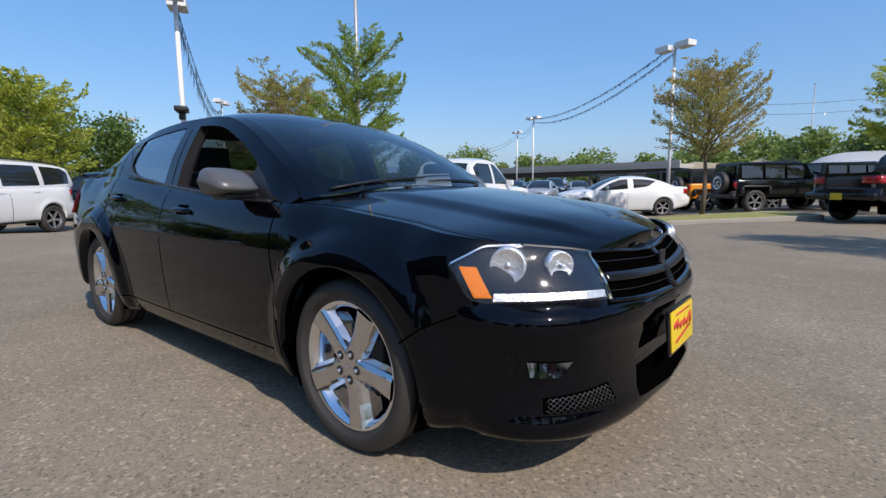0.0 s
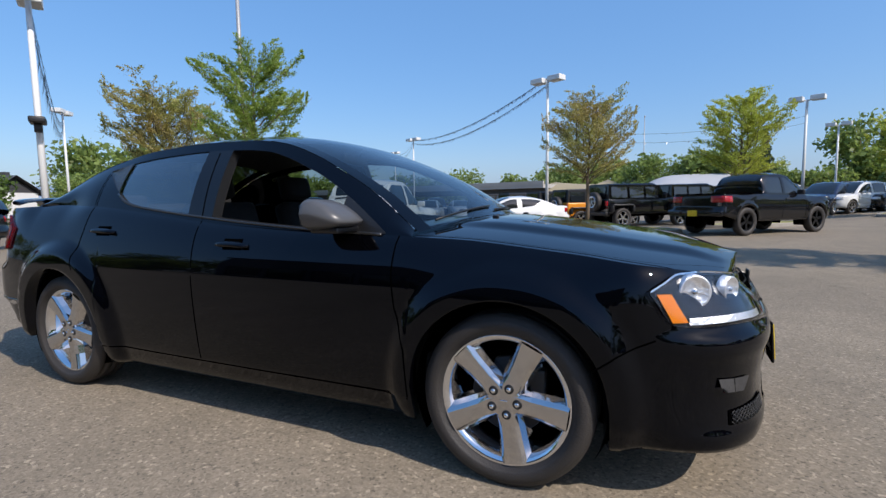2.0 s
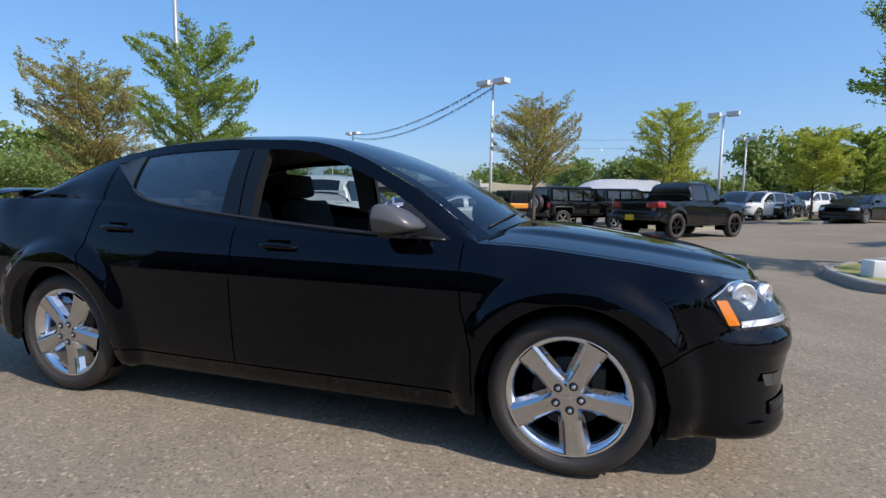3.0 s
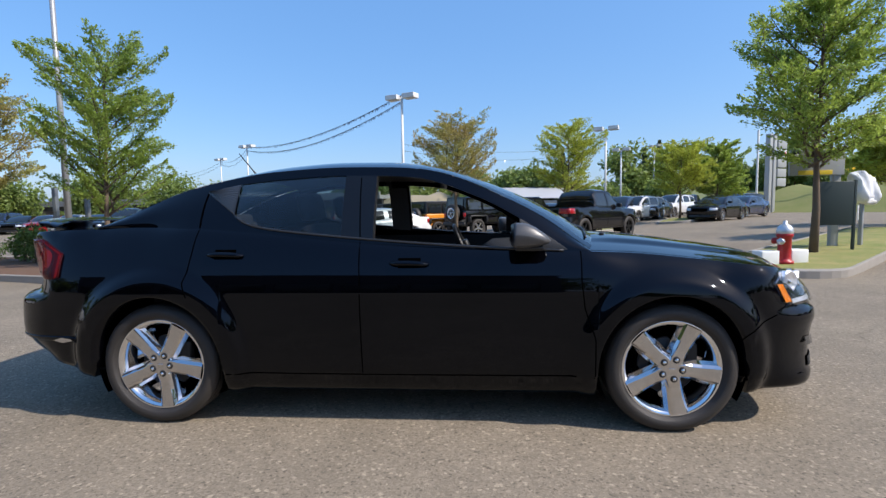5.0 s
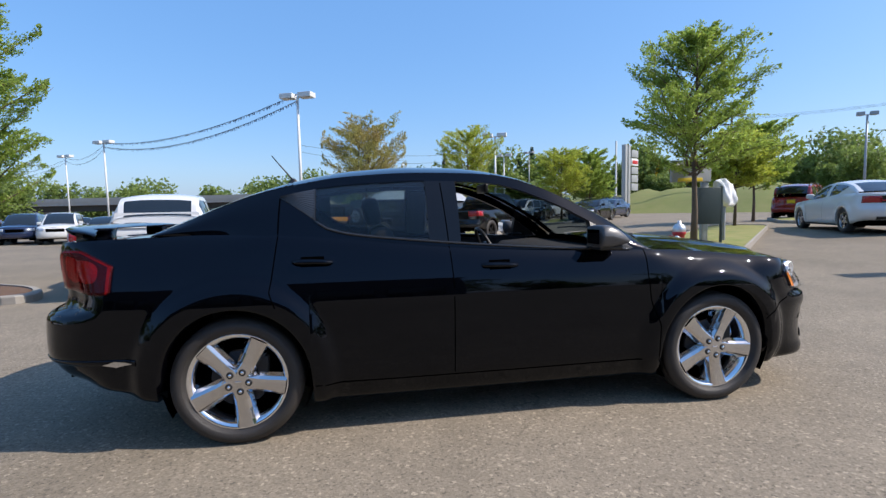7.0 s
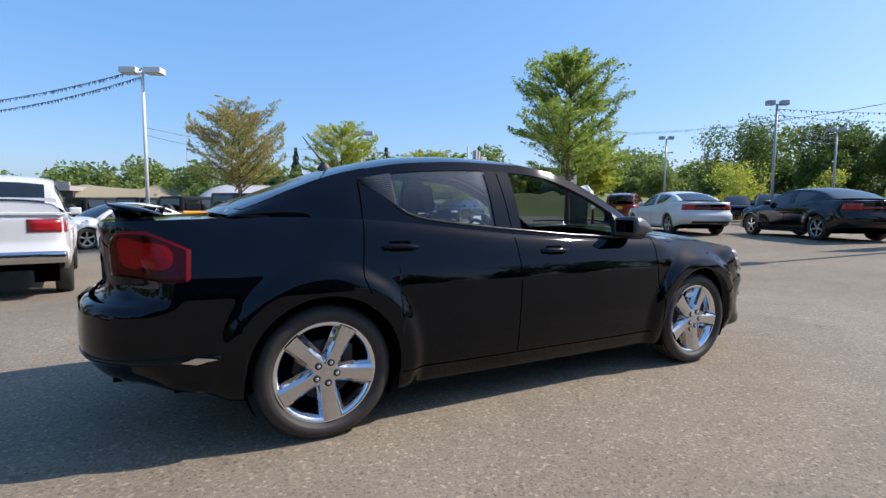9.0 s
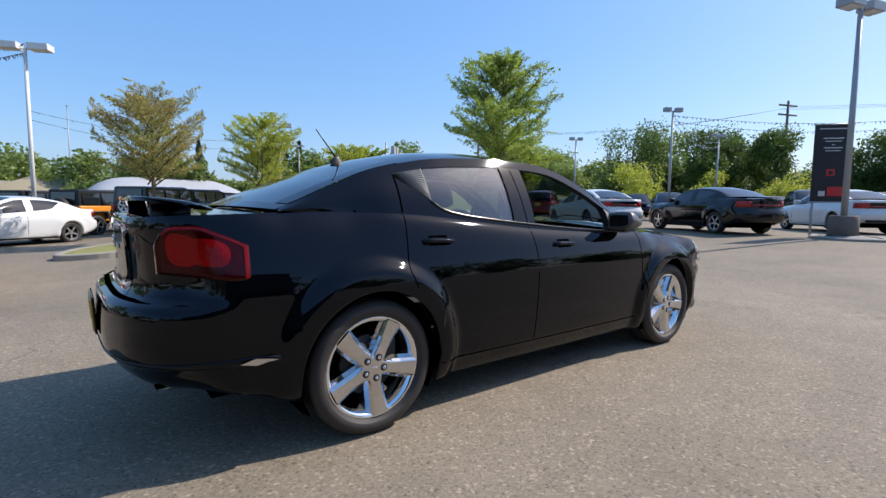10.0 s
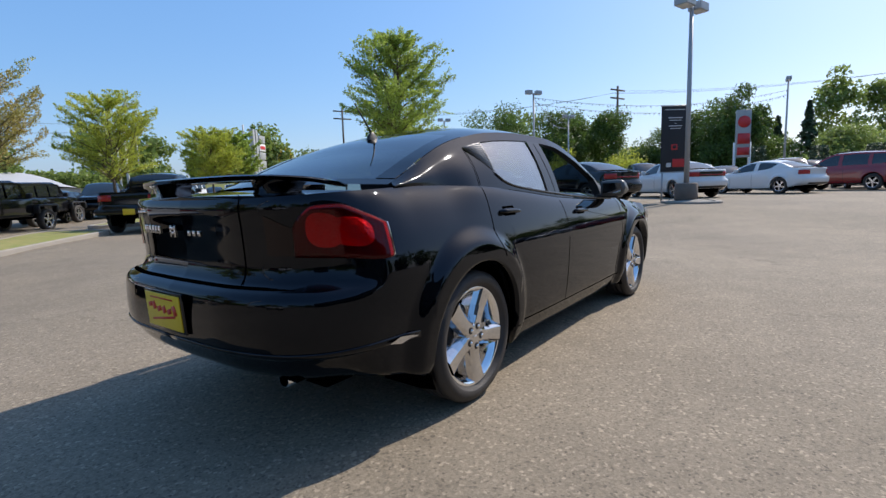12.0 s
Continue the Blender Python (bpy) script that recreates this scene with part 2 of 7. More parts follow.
def lathe(bm, prof, axis="y", n=48, c=(0, 0, 0), mi=0, a0=0.0, a1=2 * math.pi):
    """Turns (radius, along) pairs round an axis."""
    closed = abs(a1 - a0 - 2 * math.pi) < 1e-6
    rings = []
    for k in range(n if closed else n + 1):
        a = a0 + (a1 - a0) * k / n
        ring = []
        for r, h in prof:
            u, v = r * math.cos(a), r * math.sin(a)
            p = {"y": (u, h, v), "z": (u, v, h), "x": (h, u, v)}[axis]
            ring.append(bm.verts.new((p[0] + c[0], p[1] + c[1], p[2] + c[2])))
        rings.append(ring)
    pairs = list(zip(rings, rings[1:])) + ([(rings[-1], rings[0])] if closed else [])
    for a, b in pairs:
        for i in range(len(prof) - 1):
            try:
                bm.faces.new((a[i], a[i + 1], b[i + 1], b[i])).material_index = mi
            except ValueError:
                pass
    return bm


def tube(bm, pts, r, n=8, mi=0, r1=None):
    """A round bar along points, tapering from r to r1."""
    pts = [Vector(p) for p in pts]
    rings = []
    for i, p in enumerate(pts):
        d = (pts[min(i + 1, len(pts) - 1)] - pts[max(i - 1, 0)]).normalized()
        u = d.orthogonal().normalized() if i == 0 else (u - d * u.dot(d)).normalized()
        v = d.cross(u)
        rr = r + ((r1 if r1 is not None else r) - r) * i / max(1, len(pts) - 1)
        rings.append([bm.verts.new(p + (u * math.cos(t) + v * math.sin(t)) * rr) for t in [2 * math.pi * k / n for k in range(n)]])
    for a, b in zip(rings, rings[1:]):
        for k in range(n):
            bm.faces.new((a[k], a[(k + 1) % n], b[(k + 1) % n], b[k])).material_index = mi
    for ring in (rings[0][::-1], rings[-1]):
        bm.faces.new(ring).material_index = mi
    return bm


def spline(pts):
    """A shape-keeping curve through (x, value) pairs in order of x."""
    xs, ys = [p[0] for p in pts], [p[1] for p in pts]
    h = [b - a for a, b in zip(xs, xs[1:])]
    s = [(b - a) / k for a, b, k in zip(ys, ys[1:], h)]
    d = [s[0]] + [0 if p * q <= 0 else 2 * p * q / (p + q) for p, q in zip(s, s[1:])] + [s[-1]]

    def at(x):
        if x <= xs[0]:
            return ys[0]
        if x >= xs[-1]:
            return ys[-1]
        i = next(k for k in range(len(h)) if x <= xs[k + 1])
        t = (x - xs[i]) / h[i]
        return ((1 + 2 * t) * (1 - t) ** 2 * ys[i] + t * (1 - t) ** 2 * h[i] * d[i] + t * t * (3 - 2 * t) * ys[i + 1] + t * t * (t - 1) * h[i] * d[i + 1])

    return at


def step(a, b, x):
    t = min(1.0, max(0.0, (x - a) / (b - a)))
    return t * t * (3 - 2 * t)


# ---- car bodies ----
class Shell:
    """The skin of a car body, from a plan outline, heights along it and inward offsets with height. x ahead, right side at -y."""

    def __init__(self, s):
        self.s = s
        pts = s["plan"]
        acc = [0.0]
        for a, b in zip(pts, pts[1:]):
            acc.append(acc[-1] + math.dist(a, b))
        self.px, self.py = spline([(t, p[0]) for t, p in zip(acc, pts)]), spline([(t, p[1]) for t, p in zip(acc, pts)])
        self.length = acc[-1]
        n = 600
        self.table = [(self.px(self.length * k / n), self.length * k / n) for k in range(n + 1)]
        self.zt, self.zlow, self.zc = spline(s["zt"]), spline(s["zlow"]), spline(s["zc"])
        self.side, self.front, self.rear = spline(s["side"]), spline(s["front"]), spline(s["rear"])
        self.rail_y, self.rail_z, self.top = spline(s["rail_y"]), spline(s["rail_z"]), spline(s["top"])
        self.sill, self.head = spline(s["sill"]), spline(s["head"])

    def p_of(self, x):
        t = self.table
        lo, hi = 0, len(t) - 1
        while hi - lo > 1:
            m = (lo + hi) // 2
            lo, hi = (m, hi) if t[m][0] <= x else (lo, m)
        f = (x - t[lo][0]) / max(1e-9, t[hi][0] - t[lo][0])
        return t[lo][1] + (t[hi][1] - t[lo][1]) * min(1, max(0, f))

    def skin(self, p, z, off=0.0):
        """A point of the right-hand wall at p along the outline and height z."""
        s = self.s
        x, y = self.px(p), self.py(p)
        e = 0.01
        tx, ty = self.px(p + e) - self.px(p - e), self.py(p + e) - self.py(p - e)
        k = math.hypot(tx, ty) or 1
        if p < 0.012:
            tx, ty, k = 0, 1, 1
        if p > self.length - 0.012:
            tx, ty, k = 0, -1, 1
        nx, ny = -ty / k, tx / k
        wf, wr = step(*s["front_zone"], x), step(*s["rear_zone"], -x)
        d = self.side(z) * (1 - wf - wr) + self.front(z) * wf + self.rear(z) * wr
        zt = self.zt(x)
        soft = step(0.95, 1.25, x) * (1 - step(1.62, 1.86, x)) + 0.7 * step(1.2, 1.5, -x) * (1 - step(1.75, 2.0, -x))
        d += (s.get("shoulder", 0.03) + 0.045 * soft) * math.exp(-max(0, zt - z) / (0.035 + 0.045 * soft))
        for (wx, wz, rc, amp) in s["flares"]:
            r = math.hypot((x - wx) * 1.03, z - wz)
            d -= amp * (1 - step(rc - 0.050, rc + 0.050, r)) * step(0.0, 0.2, z)
        d -= off
        return Vector((x - nx * d, -(y - ny * d) if y > 1e-6 else 0.0, z))

    def columns(self, n):
        s = self.s
        cols = [(self.length * k / n, None) for k in range(n + 1)]
        for wx in s["wheels"]:
            R, zc = s["arch"], s["arch_z"]
            lo, hi = self.p_of(wx - R), self.p_of(wx + R)
            cols = [c for c in cols if not lo - 0.012 <= c[0] <= hi + 0.012]
            cols += [(lo - 0.004, None), (hi + 0.004, None)]
            m = s.get("arch_n", 30)
            for k in range(m + 1):
                a = math.pi * k / m
                cols.append((self.p_of(wx - R * math.cos(a)), zc + R * math.sin(a)))
        for x in s.get("cuts", ()):
            cols.append((self.p_of(x), None))
        cols.sort()
        out = []
        for p, zb in cols:
            x = self.px(p)
            if zb is None:
                zb = self.zlow(x)
                for wx in s["wheels"]:
                    if abs(x - wx) < s["arch"]:
                        zb = s["arch_z"] + math.sqrt(s["arch"] ** 2 - (x - wx) ** 2)
            out.append((p, zb))
        return out

    def wall(self, cols, rows):
        out = []
        for p, zb in cols:
            zt = self.zt(self.px(p))
            zs = [zb + (zt - zb) * (1 - (1 - k / rows) ** 1.35) for k in range(rows + 1)]
            line = [self.skin(p, z) for z in zs]
            b = line[0]
            inward = Vector((b.x * 0.985, b.y * 0.93, b.z + 0.004))
            out.append([inward] + line)
        return out

    def cap(self, col, n):
        """From the wall's top edge to the middle: bonnet or boot lid."""
        p = col[0]
        e = self.skin(p, self.zt(self.px(p)))
        zc = max(self.zc(e.x), e.z)
        ridge = self.s.get("ridge", 0.0) * step(0.9, 1.25, e.x) * (1 - step(1.95, 2.2, e.x))
        lift = [ridge * (1 - step(0.56, 0.70, 1 - k / n)) - 0.5 * ridge * (1 - step(0.0, 0.45, 1 - k / n)) for k in range(n + 1)]
        return [Vector((e.x + 0.02 * (1 - (1 - k / n) ** 2) * (1 if e.x > 0 else -0.3), e.y * (1 - k / n), zc + lift[k] - (zc - e.z) * (1 - k / n) ** self.s.get("crown", 2.6))) for k in range(n + 1)]

    def belt(self, x):
        p = self.p_of(x)
        return self.skin(p, self.zt(x))

    def glasshouse(self, x, r):
        """Side of the cabin, r = 0 at the belt, 1 at the roof rail."""
        b = self.belt(x)
        ry, rz = self.rail_y(x), self.rail_z(x)
        y = -b.y + (ry + b.y) * r + 0.022 * math.sin(math.pi * min(1, max(0, r)))
        return Vector((x, -y, b.z + (rz - b.z) * r))

    def by_z(self, x, z, off=0.0):
        b, rz = self.belt(x), self.rail_z(x)
        v = self.glasshouse(x, (z - b.z) / max(0.02, rz - b.z))
        v.y -= off
        return v

    def roof(self, x, s):
        """Top of the cabin, s from -1 (right rail) to 1."""
        ry, rz, zt = self.rail_y(x), self.rail_z(x), max(self.top(x), self.rail_z(x))
        g = self.s
        bow = g["bow_front"] * step(*g["bow_front_zone"], x) - g["bow_rear"] * step(*g["bow_rear_zone"], -x)
        a = abs(s)
        return Vector((x + bow * (1 - a ** 2.2), ry * s, zt - (zt - rz) * a ** g.get("roof_crown", 3.0)))


def frange(a, b, n):
    return [a + (b - a) * k / n for k in range(n + 1)]


def both(bm):
    """Adds the mirror image across the car's middle."""
    g = bmesh.ops.duplicate(bm, geom=bm.verts[:] + bm.edges[:] + bm.faces[:])
    for v in [x for x in g["geom"] if isinstance(x, bmesh.types.BMVert)]:
        v.co.y = -v.co.y
    bmesh.ops.reverse_faces(bm, faces=[x for x in g["geom"] if isinstance(x, bmesh.types.BMFace)])
    return bm


def mirrored(bm):
    bmesh.ops.scale(bm, vec=(1, -1, 1), verts=bm.verts[:])
    bmesh.ops.reverse_faces(bm, faces=bm.faces[:])
    return bm


def strip(sh, pts, width, off, side=True):
    """A narrow band laid along (x, z) points of the wall or, by z, of the cabin side."""
    bm = bmesh.new()
    rows = []
    for i, (x, z) in enumerate(pts):
        a, b = pts[max(0, i - 1)], pts[min(len(pts) - 1, i + 1)]
        dx, dz = b[0] - a[0], b[1] - a[1]
        k = math.hypot(dx, dz) or 1
        ox, oz = -dz / k * width / 2, dx / k * width / 2
        rows.append([sh.skin(sh.p_of(x + q * ox), z + q * oz, off) if side else sh.by_z(x + q * ox, z + q * oz, off) for q in (-1, 1)])
    grid(bm, rows)
    return bm


def dense(pts, n=6):
    out = []
    for a, b in zip(pts, pts[1:]):
        out += [(a[0] + (b[0] - a[0]) * k / n, a[1] + (b[1] - a[1]) * k / n) for k in range(n)]
    return out + [pts[-1]]


def patch(sh, ps, lower, upper, off, n=6, thick=0.0):
    """A panel on the wall over outline positions ps, between two height functions."""
    bm = bmesh.new()
    rows = []
    for p in ps:
        a, b = lower(p), upper(p)
        row = [sh.skin(p, a + (b - a) * k / n, off) for k in range(n + 1)]
        if thick:
            row = [sh.skin(p, a, off - thick)] + row + [sh.skin(p, b, off - thick)]
        rows.append(row)
    if thick:
        rows = [[sh.skin(ps[0], lower(ps[0]) + (upper(ps[0]) - lower(ps[0])) * min(1, max(0, (k - 1) / n)), off - thick) for k in range(n + 3)]] + rows + \
               [[sh.skin(ps[-1], lower(ps[-1]) + (upper(ps[-1]) - lower(ps[-1])) * min(1, max(0, (k - 1) / n)), off - thick) for k in range(n + 3)]]
    grid(bm, rows)
    return bm


# ---- wheels ----
def tyre_mesh(R, r, w):
    bm = bmesh.new()
    h = w / 2
    prof = [(r - 0.012, -h * 0.72), (r + 0.008, -h * 0.80), (r + (R - r) * 0.25, -h * 0.95), (r + (R - r) * 0.30, -h * 0.985), (r + (R - r) * 0.5, -h), (r + (R - r) * 0.68, -h * 0.985), (r + (R - r) * 0.72, -h * 0.955), (R - 0.016, -h * 0.90),
            (R - 0.005, -h * 0.80), (R, -h * 0.66)]
    for g in (-0.42, 0.0, 0.42):
        prof += [(R + 0.001, h * (g - 0.07)), (R - 0.007, h * (g - 0.045)), (R - 0.007, h * (g + 0.045)), (R + 0.001, h * (g + 0.07))]
    prof += [(a, -b) for a, b in reversed(prof[:10])]
    lathe(bm, prof, "y", 72)
    return bm


def rim_mesh(r, w):
    """The wheel's barrel and outer flange, closed behind."""
    bm = bmesh.new()
    h = w / 2
    lathe(bm, [(r - 0.085, h * 0.6), (r - 0.050, h * 0.05), (r - 0.028, -h * 0.40), (r - 0.018, -h * 0.66), (r - 0.008, -h * 0.76), (r + 0.004, -h * 0.80), (r + 0.008, -h * 0.78), (r + 0.009, -h * 0.70), (r, -h * 0.60)], "y", 64)
    return bm


def spoke_mesh(r, yh, k, n=5):
    """One broad flat spoke with sharp bright flanks, pointing at angle k."""
    bm = bmesh.new()
    L = r - 0.018
    # (distance, half width, face height)
    st = [(0.016, 0.024, -0.004), (0.060, 0.030, -0.004), (0.10, 0.0255, -0.001), (0.15, 0.0275, -0.001), (L - 0.02, 0.033, -0.006), (L + 0.012, 0.036, -0.010)]
    rows = []
    for d, w, y in st:
        k0 = 0.4 + 0.6 * step(0.03, 0.09, d)
        half = [(0.085, w + 0.036 * k0), (0.036, w + 0.029 * k0), (0.012, w + 0.014 * k0), (0.002, w + 0.002), (0.0, w * 0.93), (-0.0012, w * 0.45)]
        rows.append([(d, yh + y + e, -q) for e, q in half] + [(d, yh + y + e, q) for e, q in reversed(half)])
    grid(bm, rows)
    a = radians(64) + 2 * math.pi * k / n
    bmesh.ops.transform(bm, matrix=Matrix.Rotation(-a, 4, "Y"), verts=bm.verts[:])
    return bm


WHEELS = {}


def hero_wheel(parent, m):
    """Five-spoke chrome wheel with tyre, hub, nuts and brake disc. Outer face towards -y."""
    w = new("wheel")
    w.parent, w.matrix_basis = parent, m
    tagged(w, "five-spoke chrome wheel with a black tyre")
    R, r, wd = 0.334, 0.246, 0.222
    yh = -0.085
    if not WHEELS:
        part("tyre", tyre_mesh(R, r, wd), RUBBER, w)
        rim = part("rim", rim_mesh(r, wd), CHROME, w, "bright chrome rim")
        for k in range(5):
            part("spoke", spoke_mesh(r, yh, k), CHROME_FACE, rim, smooth=False)
        bm = bmesh.new()
        lathe(bm, [(0.0, yh - 0.0055), (0.026, yh - 0.0055), (0.030, yh - 0.0045), (0.060, yh - 0.003), (0.068, yh + 0.004), (0.075, yh + 0.05)], "y", 40)
        part("hub", bm, CHROME_FACE, rim)
        bm = bmesh.new()
        box(bm, (0, yh - 0.007, 0), (0.030, 0.003, 0.006), bevel=0.001)
        part("hub_mark", bm, CHROME, rim)
        for k in range(5):
            a = radians(66) + 2 * math.pi * k / 5
            at = Vector((0.053 * math.cos(a), yh, 0.053 * math.sin(a)))
            # Dark disc on the hub face: shade of the nut's hollow as colour.
            bm = bmesh.new()
            lathe(bm, [(0.0, -0.0075), (0.0165, -0.0075), (0.0185, -0.006), (0.0185, 0.004)], "y", 18, at)
            pk = part("nut_pocket", bm, DARK_METAL, rim)
            bm = bmesh.new()
            lathe(bm, [(0.0, -0.017), (0.006, -0.0165), (0.0095, -0.013), (0.0095, -0.006)], "y", 12, at)
            part("lug_nut", bm, CHROME, rim)
        bm = bmesh.new()
        lathe(bm, [(0.0, -0.02), (0.145, -0.02), (0.150, -0.016), (0.150, 0.0), (0.0, 0.0)], "y", 40)
        part("brake_disc", bm, DARK_METAL, w)
        bm = bmesh.new()
        box(bm, (0.115, -0.022, 0.05), (0.06, 0.05, 0.14), bevel=0.012)
        part("brake_caliper", bm, DARK_METAL, w)
        # Black disc: puts the shade between the spokes into colour.
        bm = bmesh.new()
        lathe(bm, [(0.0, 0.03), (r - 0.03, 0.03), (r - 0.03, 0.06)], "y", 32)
        part("backing_plate", bm, GAP_SHADE, w)
        WHEELS["first"] = w
    else:
        src = WHEELS["first"]
        made = {src: w}
        for o in src.children_recursive:
            c = o.copy()
            scene.collection.objects.link(c)
            c.parent = made[o.parent]
            made[o] = c
    return w


# ---- the black saloon ----
HERO = dict(
    plan=[(-2.46, 0), (-2.45, 0.33), (-2.395, 0.60), (-2.26, 0.785), (-2.06, 0.862), (-1.75, 0.888), (-1.38, 0.892), (-0.95, 0.897), (-0.3, 0.897), (0.4, 0.897), (0.95, 0.897),
          (1.38, 0.892), (1.68, 0.882), (1.93, 0.843), (2.125, 0.745), (2.245, 0.57), (2.303, 0.30), (2.32, 0)],
    zt=[(-2.5, 1.06), (-2.3, 1.075), (-2.0, 1.085), (-1.6, 1.095), (-1.2, 1.085), (-0.7, 1.045), (-0.2, 0.995), (0.3, 0.965), (0.9, 0.945), (1.2, 0.93), (1.5, 0.90), (1.8, 0.866), (2.05, 0.832), (2.2, 0.80), (2.32, 0.772)],
    zlow=[(-2.5, 0.37), (-2.2, 0.36), (-1.95, 0.32), (-1.75, 0.26), (-0.9, 0.185), (0.9, 0.185), (1.75, 0.205), (2.1, 0.225), (2.32, 0.205)],
    zc=[(-2.5, 1.066), (-2.3, 1.082), (-1.9, 1.105), (-1.5, 1.125), (0.85, 1.00), (1.0, 1.01), (1.3, 0.99), (1.6, 0.955), (1.9, 0.91), (2.1, 0.866), (2.25, 0.815), (2.34, 0.775)],
    side=[(0.18, 0.085), (0.23, 0.060), (0.27, 0.046), (0.30, 0.034), (0.45, 0.015), (0.60, 0.004), (0.72, 0.0), (0.80, 0.008), (0.88, 0.028), (0.97, 0.058), (1.05, 0.083), (1.12, 0.10)],
    front=[(0.19, 0.045), (0.215, 0.020), (0.24, 0.008), (0.27, 0.006), (0.31, 0.018), (0.40, 0.024), (0.52, 0.012), (0.575, 0.0), (0.615, 0.006), (0.635, 0.028), (0.70, 0.055), (0.78, 0.10)],
    rear=[(0.34, 0.13), (0.40, 0.06), (0.46, 0.022), (0.485, 0.004), (0.56, 0.0), (0.68, 0.006), (0.715, 0.03), (0.735, 0.085), (0.80, 0.105), (0.95, 0.096), (1.04, 0.078), (1.08, 0.070)],
    front_zone=(1.82, 2.12), rear_zone=(1.98, 2.26), shoulder=0.028, crown=1.75, ridge=0.016,
    wheels=(-1.3825, 1.3825), arch=0.378, arch_z=0.345,
    flares=[(1.3825, 0.335, 0.490, 0.036), (-1.3825, 0.345, 0.505, 0.040)],
    cuts=(-1.18, -0.24, 0.925),
    rail_y=[(-1.80, 0.70), (-1.5, 0.655), (-1.1, 0.615), (-0.35, 0.600), (0.1, 0.615), (0.5, 0.665), (0.8, 0.715), (0.98, 0.755)],
    rail_z=[(-1.8, 1.105), (-1.65, 1.165), (-1.5, 1.231), (-1.3, 1.307), (-1.1, 1.357), (-0.8, 1.404), (-0.4, 1.424), (-0.05, 1.416), (0.15, 1.388), (0.35, 1.324), (0.55, 1.230), (0.75, 1.120), (0.9, 1.012), (0.98, 0.952)],
    top=[(-1.8, 1.118), (-1.6, 1.205), (-1.4, 1.289), (-1.2, 1.375), (-1, 1.432), (-0.75, 1.473), (-0.45, 1.491), (-0.15, 1.486), (0.05, 1.463), (0.2, 1.425), (0.4, 1.345), (0.6, 1.250), (0.8, 1.133), (0.98, 1.012)],
    sill=[(-1.16, 1.285), (-1.05, 1.215), (-0.965, 1.155), (-0.90, 1.115), (-0.80, 1.088), (-0.66, 1.068), (-0.3, 1.03), (0.14, 0.992), (0.5, 0.968), (0.86, 0.952)],
    head=[(-1.16, 1.296), (-0.97, 1.333), (-0.7, 1.36), (-0.36, 1.373), (-0.1, 1.366), (0.08, 1.348), (0.2, 1.316), (0.33, 1.266), (0.46, 1.209), (0.58, 1.142), (0.7, 1.068), (0.8, 1), (0.86, 0.955)],
    bow_front=0.11, bow_front_zone=(-0.1, 0.9), bow_rear=0.09, bow_rear_zone=(0.9, 1.75), roof_crown=2.6,
)
hero = thing("sedan_car", pose(0, 0, 0), "glossy black four-door sedan with chrome wheels and rear spoiler", "car")
H = Shell(HERO)
ROWS_H = 50
cols = H.columns(330)
xs = [H.px(p) for p, _ in cols]


def wall_piece(x0, x1, flip):
    bm = bmesh.new()
    grid(bm, H.wall([c for c, x in zip(cols, xs) if x0 - 1e-4 <= x <= x1 + 1e-4], ROWS_H))
    bmesh.ops.remove_doubles(bm, verts=bm.verts[:], dist=1e-5)
    return mirrored(bm) if flip else bm


# doors and fixed skin
for flip in (False, True):
    for nm, a, b in (("rear_quarter_panel", -2.6, -1.18), ("rear_door", -1.18, -0.24), ("front_door", -0.24, 0.925), ("front_wing", 0.925, 2.6)):
        part(nm, wall_piece(a, b, flip), BLACK_PAINT, hero)
# bonnet and boot lid
for nm, sel, n in (("bonnet", lambda x: x > 0.80, 40), ("boot_lid", lambda x: x < -1.60, 26)):
    bm = bmesh.new()
    grid(bm, [H.cap(c, n) for c, x in zip(cols, xs) if sel(x)])
    both(bm)
    bmesh.ops.remove_doubles(bm, verts=bm.verts[:], dist=2e-4)
    part(nm, bm, BLACK_PAINT, hero)
# roof, screens, pillars
ss = [-1, -0.985, -0.95, -0.88] + [k / 12 for k in range(-10, 11)] + [0.88, 0.95, 0.985, 1]
bm = bmesh.new()
grid(bm, [[H.roof(x, s) for s in ss] for x in frange(-1.10, 0.06, 30)])
part("roof", bm, BLACK_PAINT, hero)
for nm, a, b, e in (("windscreen", 0.06, 0.985, 0.90), ("rear_window", -1.74, -1.10, 0.86)):
    bm = bmesh.new()
    grid(bm, [[H.roof(x, -e + 2 * e * k / 24) for k in range(25)] for x in frange(a, b, 24)])
    part(nm, bm, GLASS_SCREEN if nm == "windscreen" else GLASS_DARK, hero, "tinted curved glass").visible_shadow = False
    for sg in (-1, 1):
        bm = bmesh.new()
        rows = []
        for x in frange(a, b, 24):
            rows.append([H.roof(x, sg * (e + (1 - e) * k / 4)) + Vector((0, 0, 0.003)) for k in range(5)])
        grid(bm, rows)
        part("front_pillar" if nm == "windscreen" else "rear_pillar", bm, BLACK_PAINT, hero)
bm = bmesh.new()
grid(bm, [[H.roof(x, s) for s in ss] for x in frange(-1.80, -1.74, 3)])
part("rear_window_trim", bm, GLOSS_BLACK, hero)


def cabin_band(x0, x1, lo, hi, n=40, m=6, off=0.0):
    bm = bmesh.new()
    grid(bm, [[H.by_z(x, lo(x) + (hi(x) - lo(x)) * k / m, off) for k in range(m + 1)] for x in frange(x0, x1, n)])
    return bm


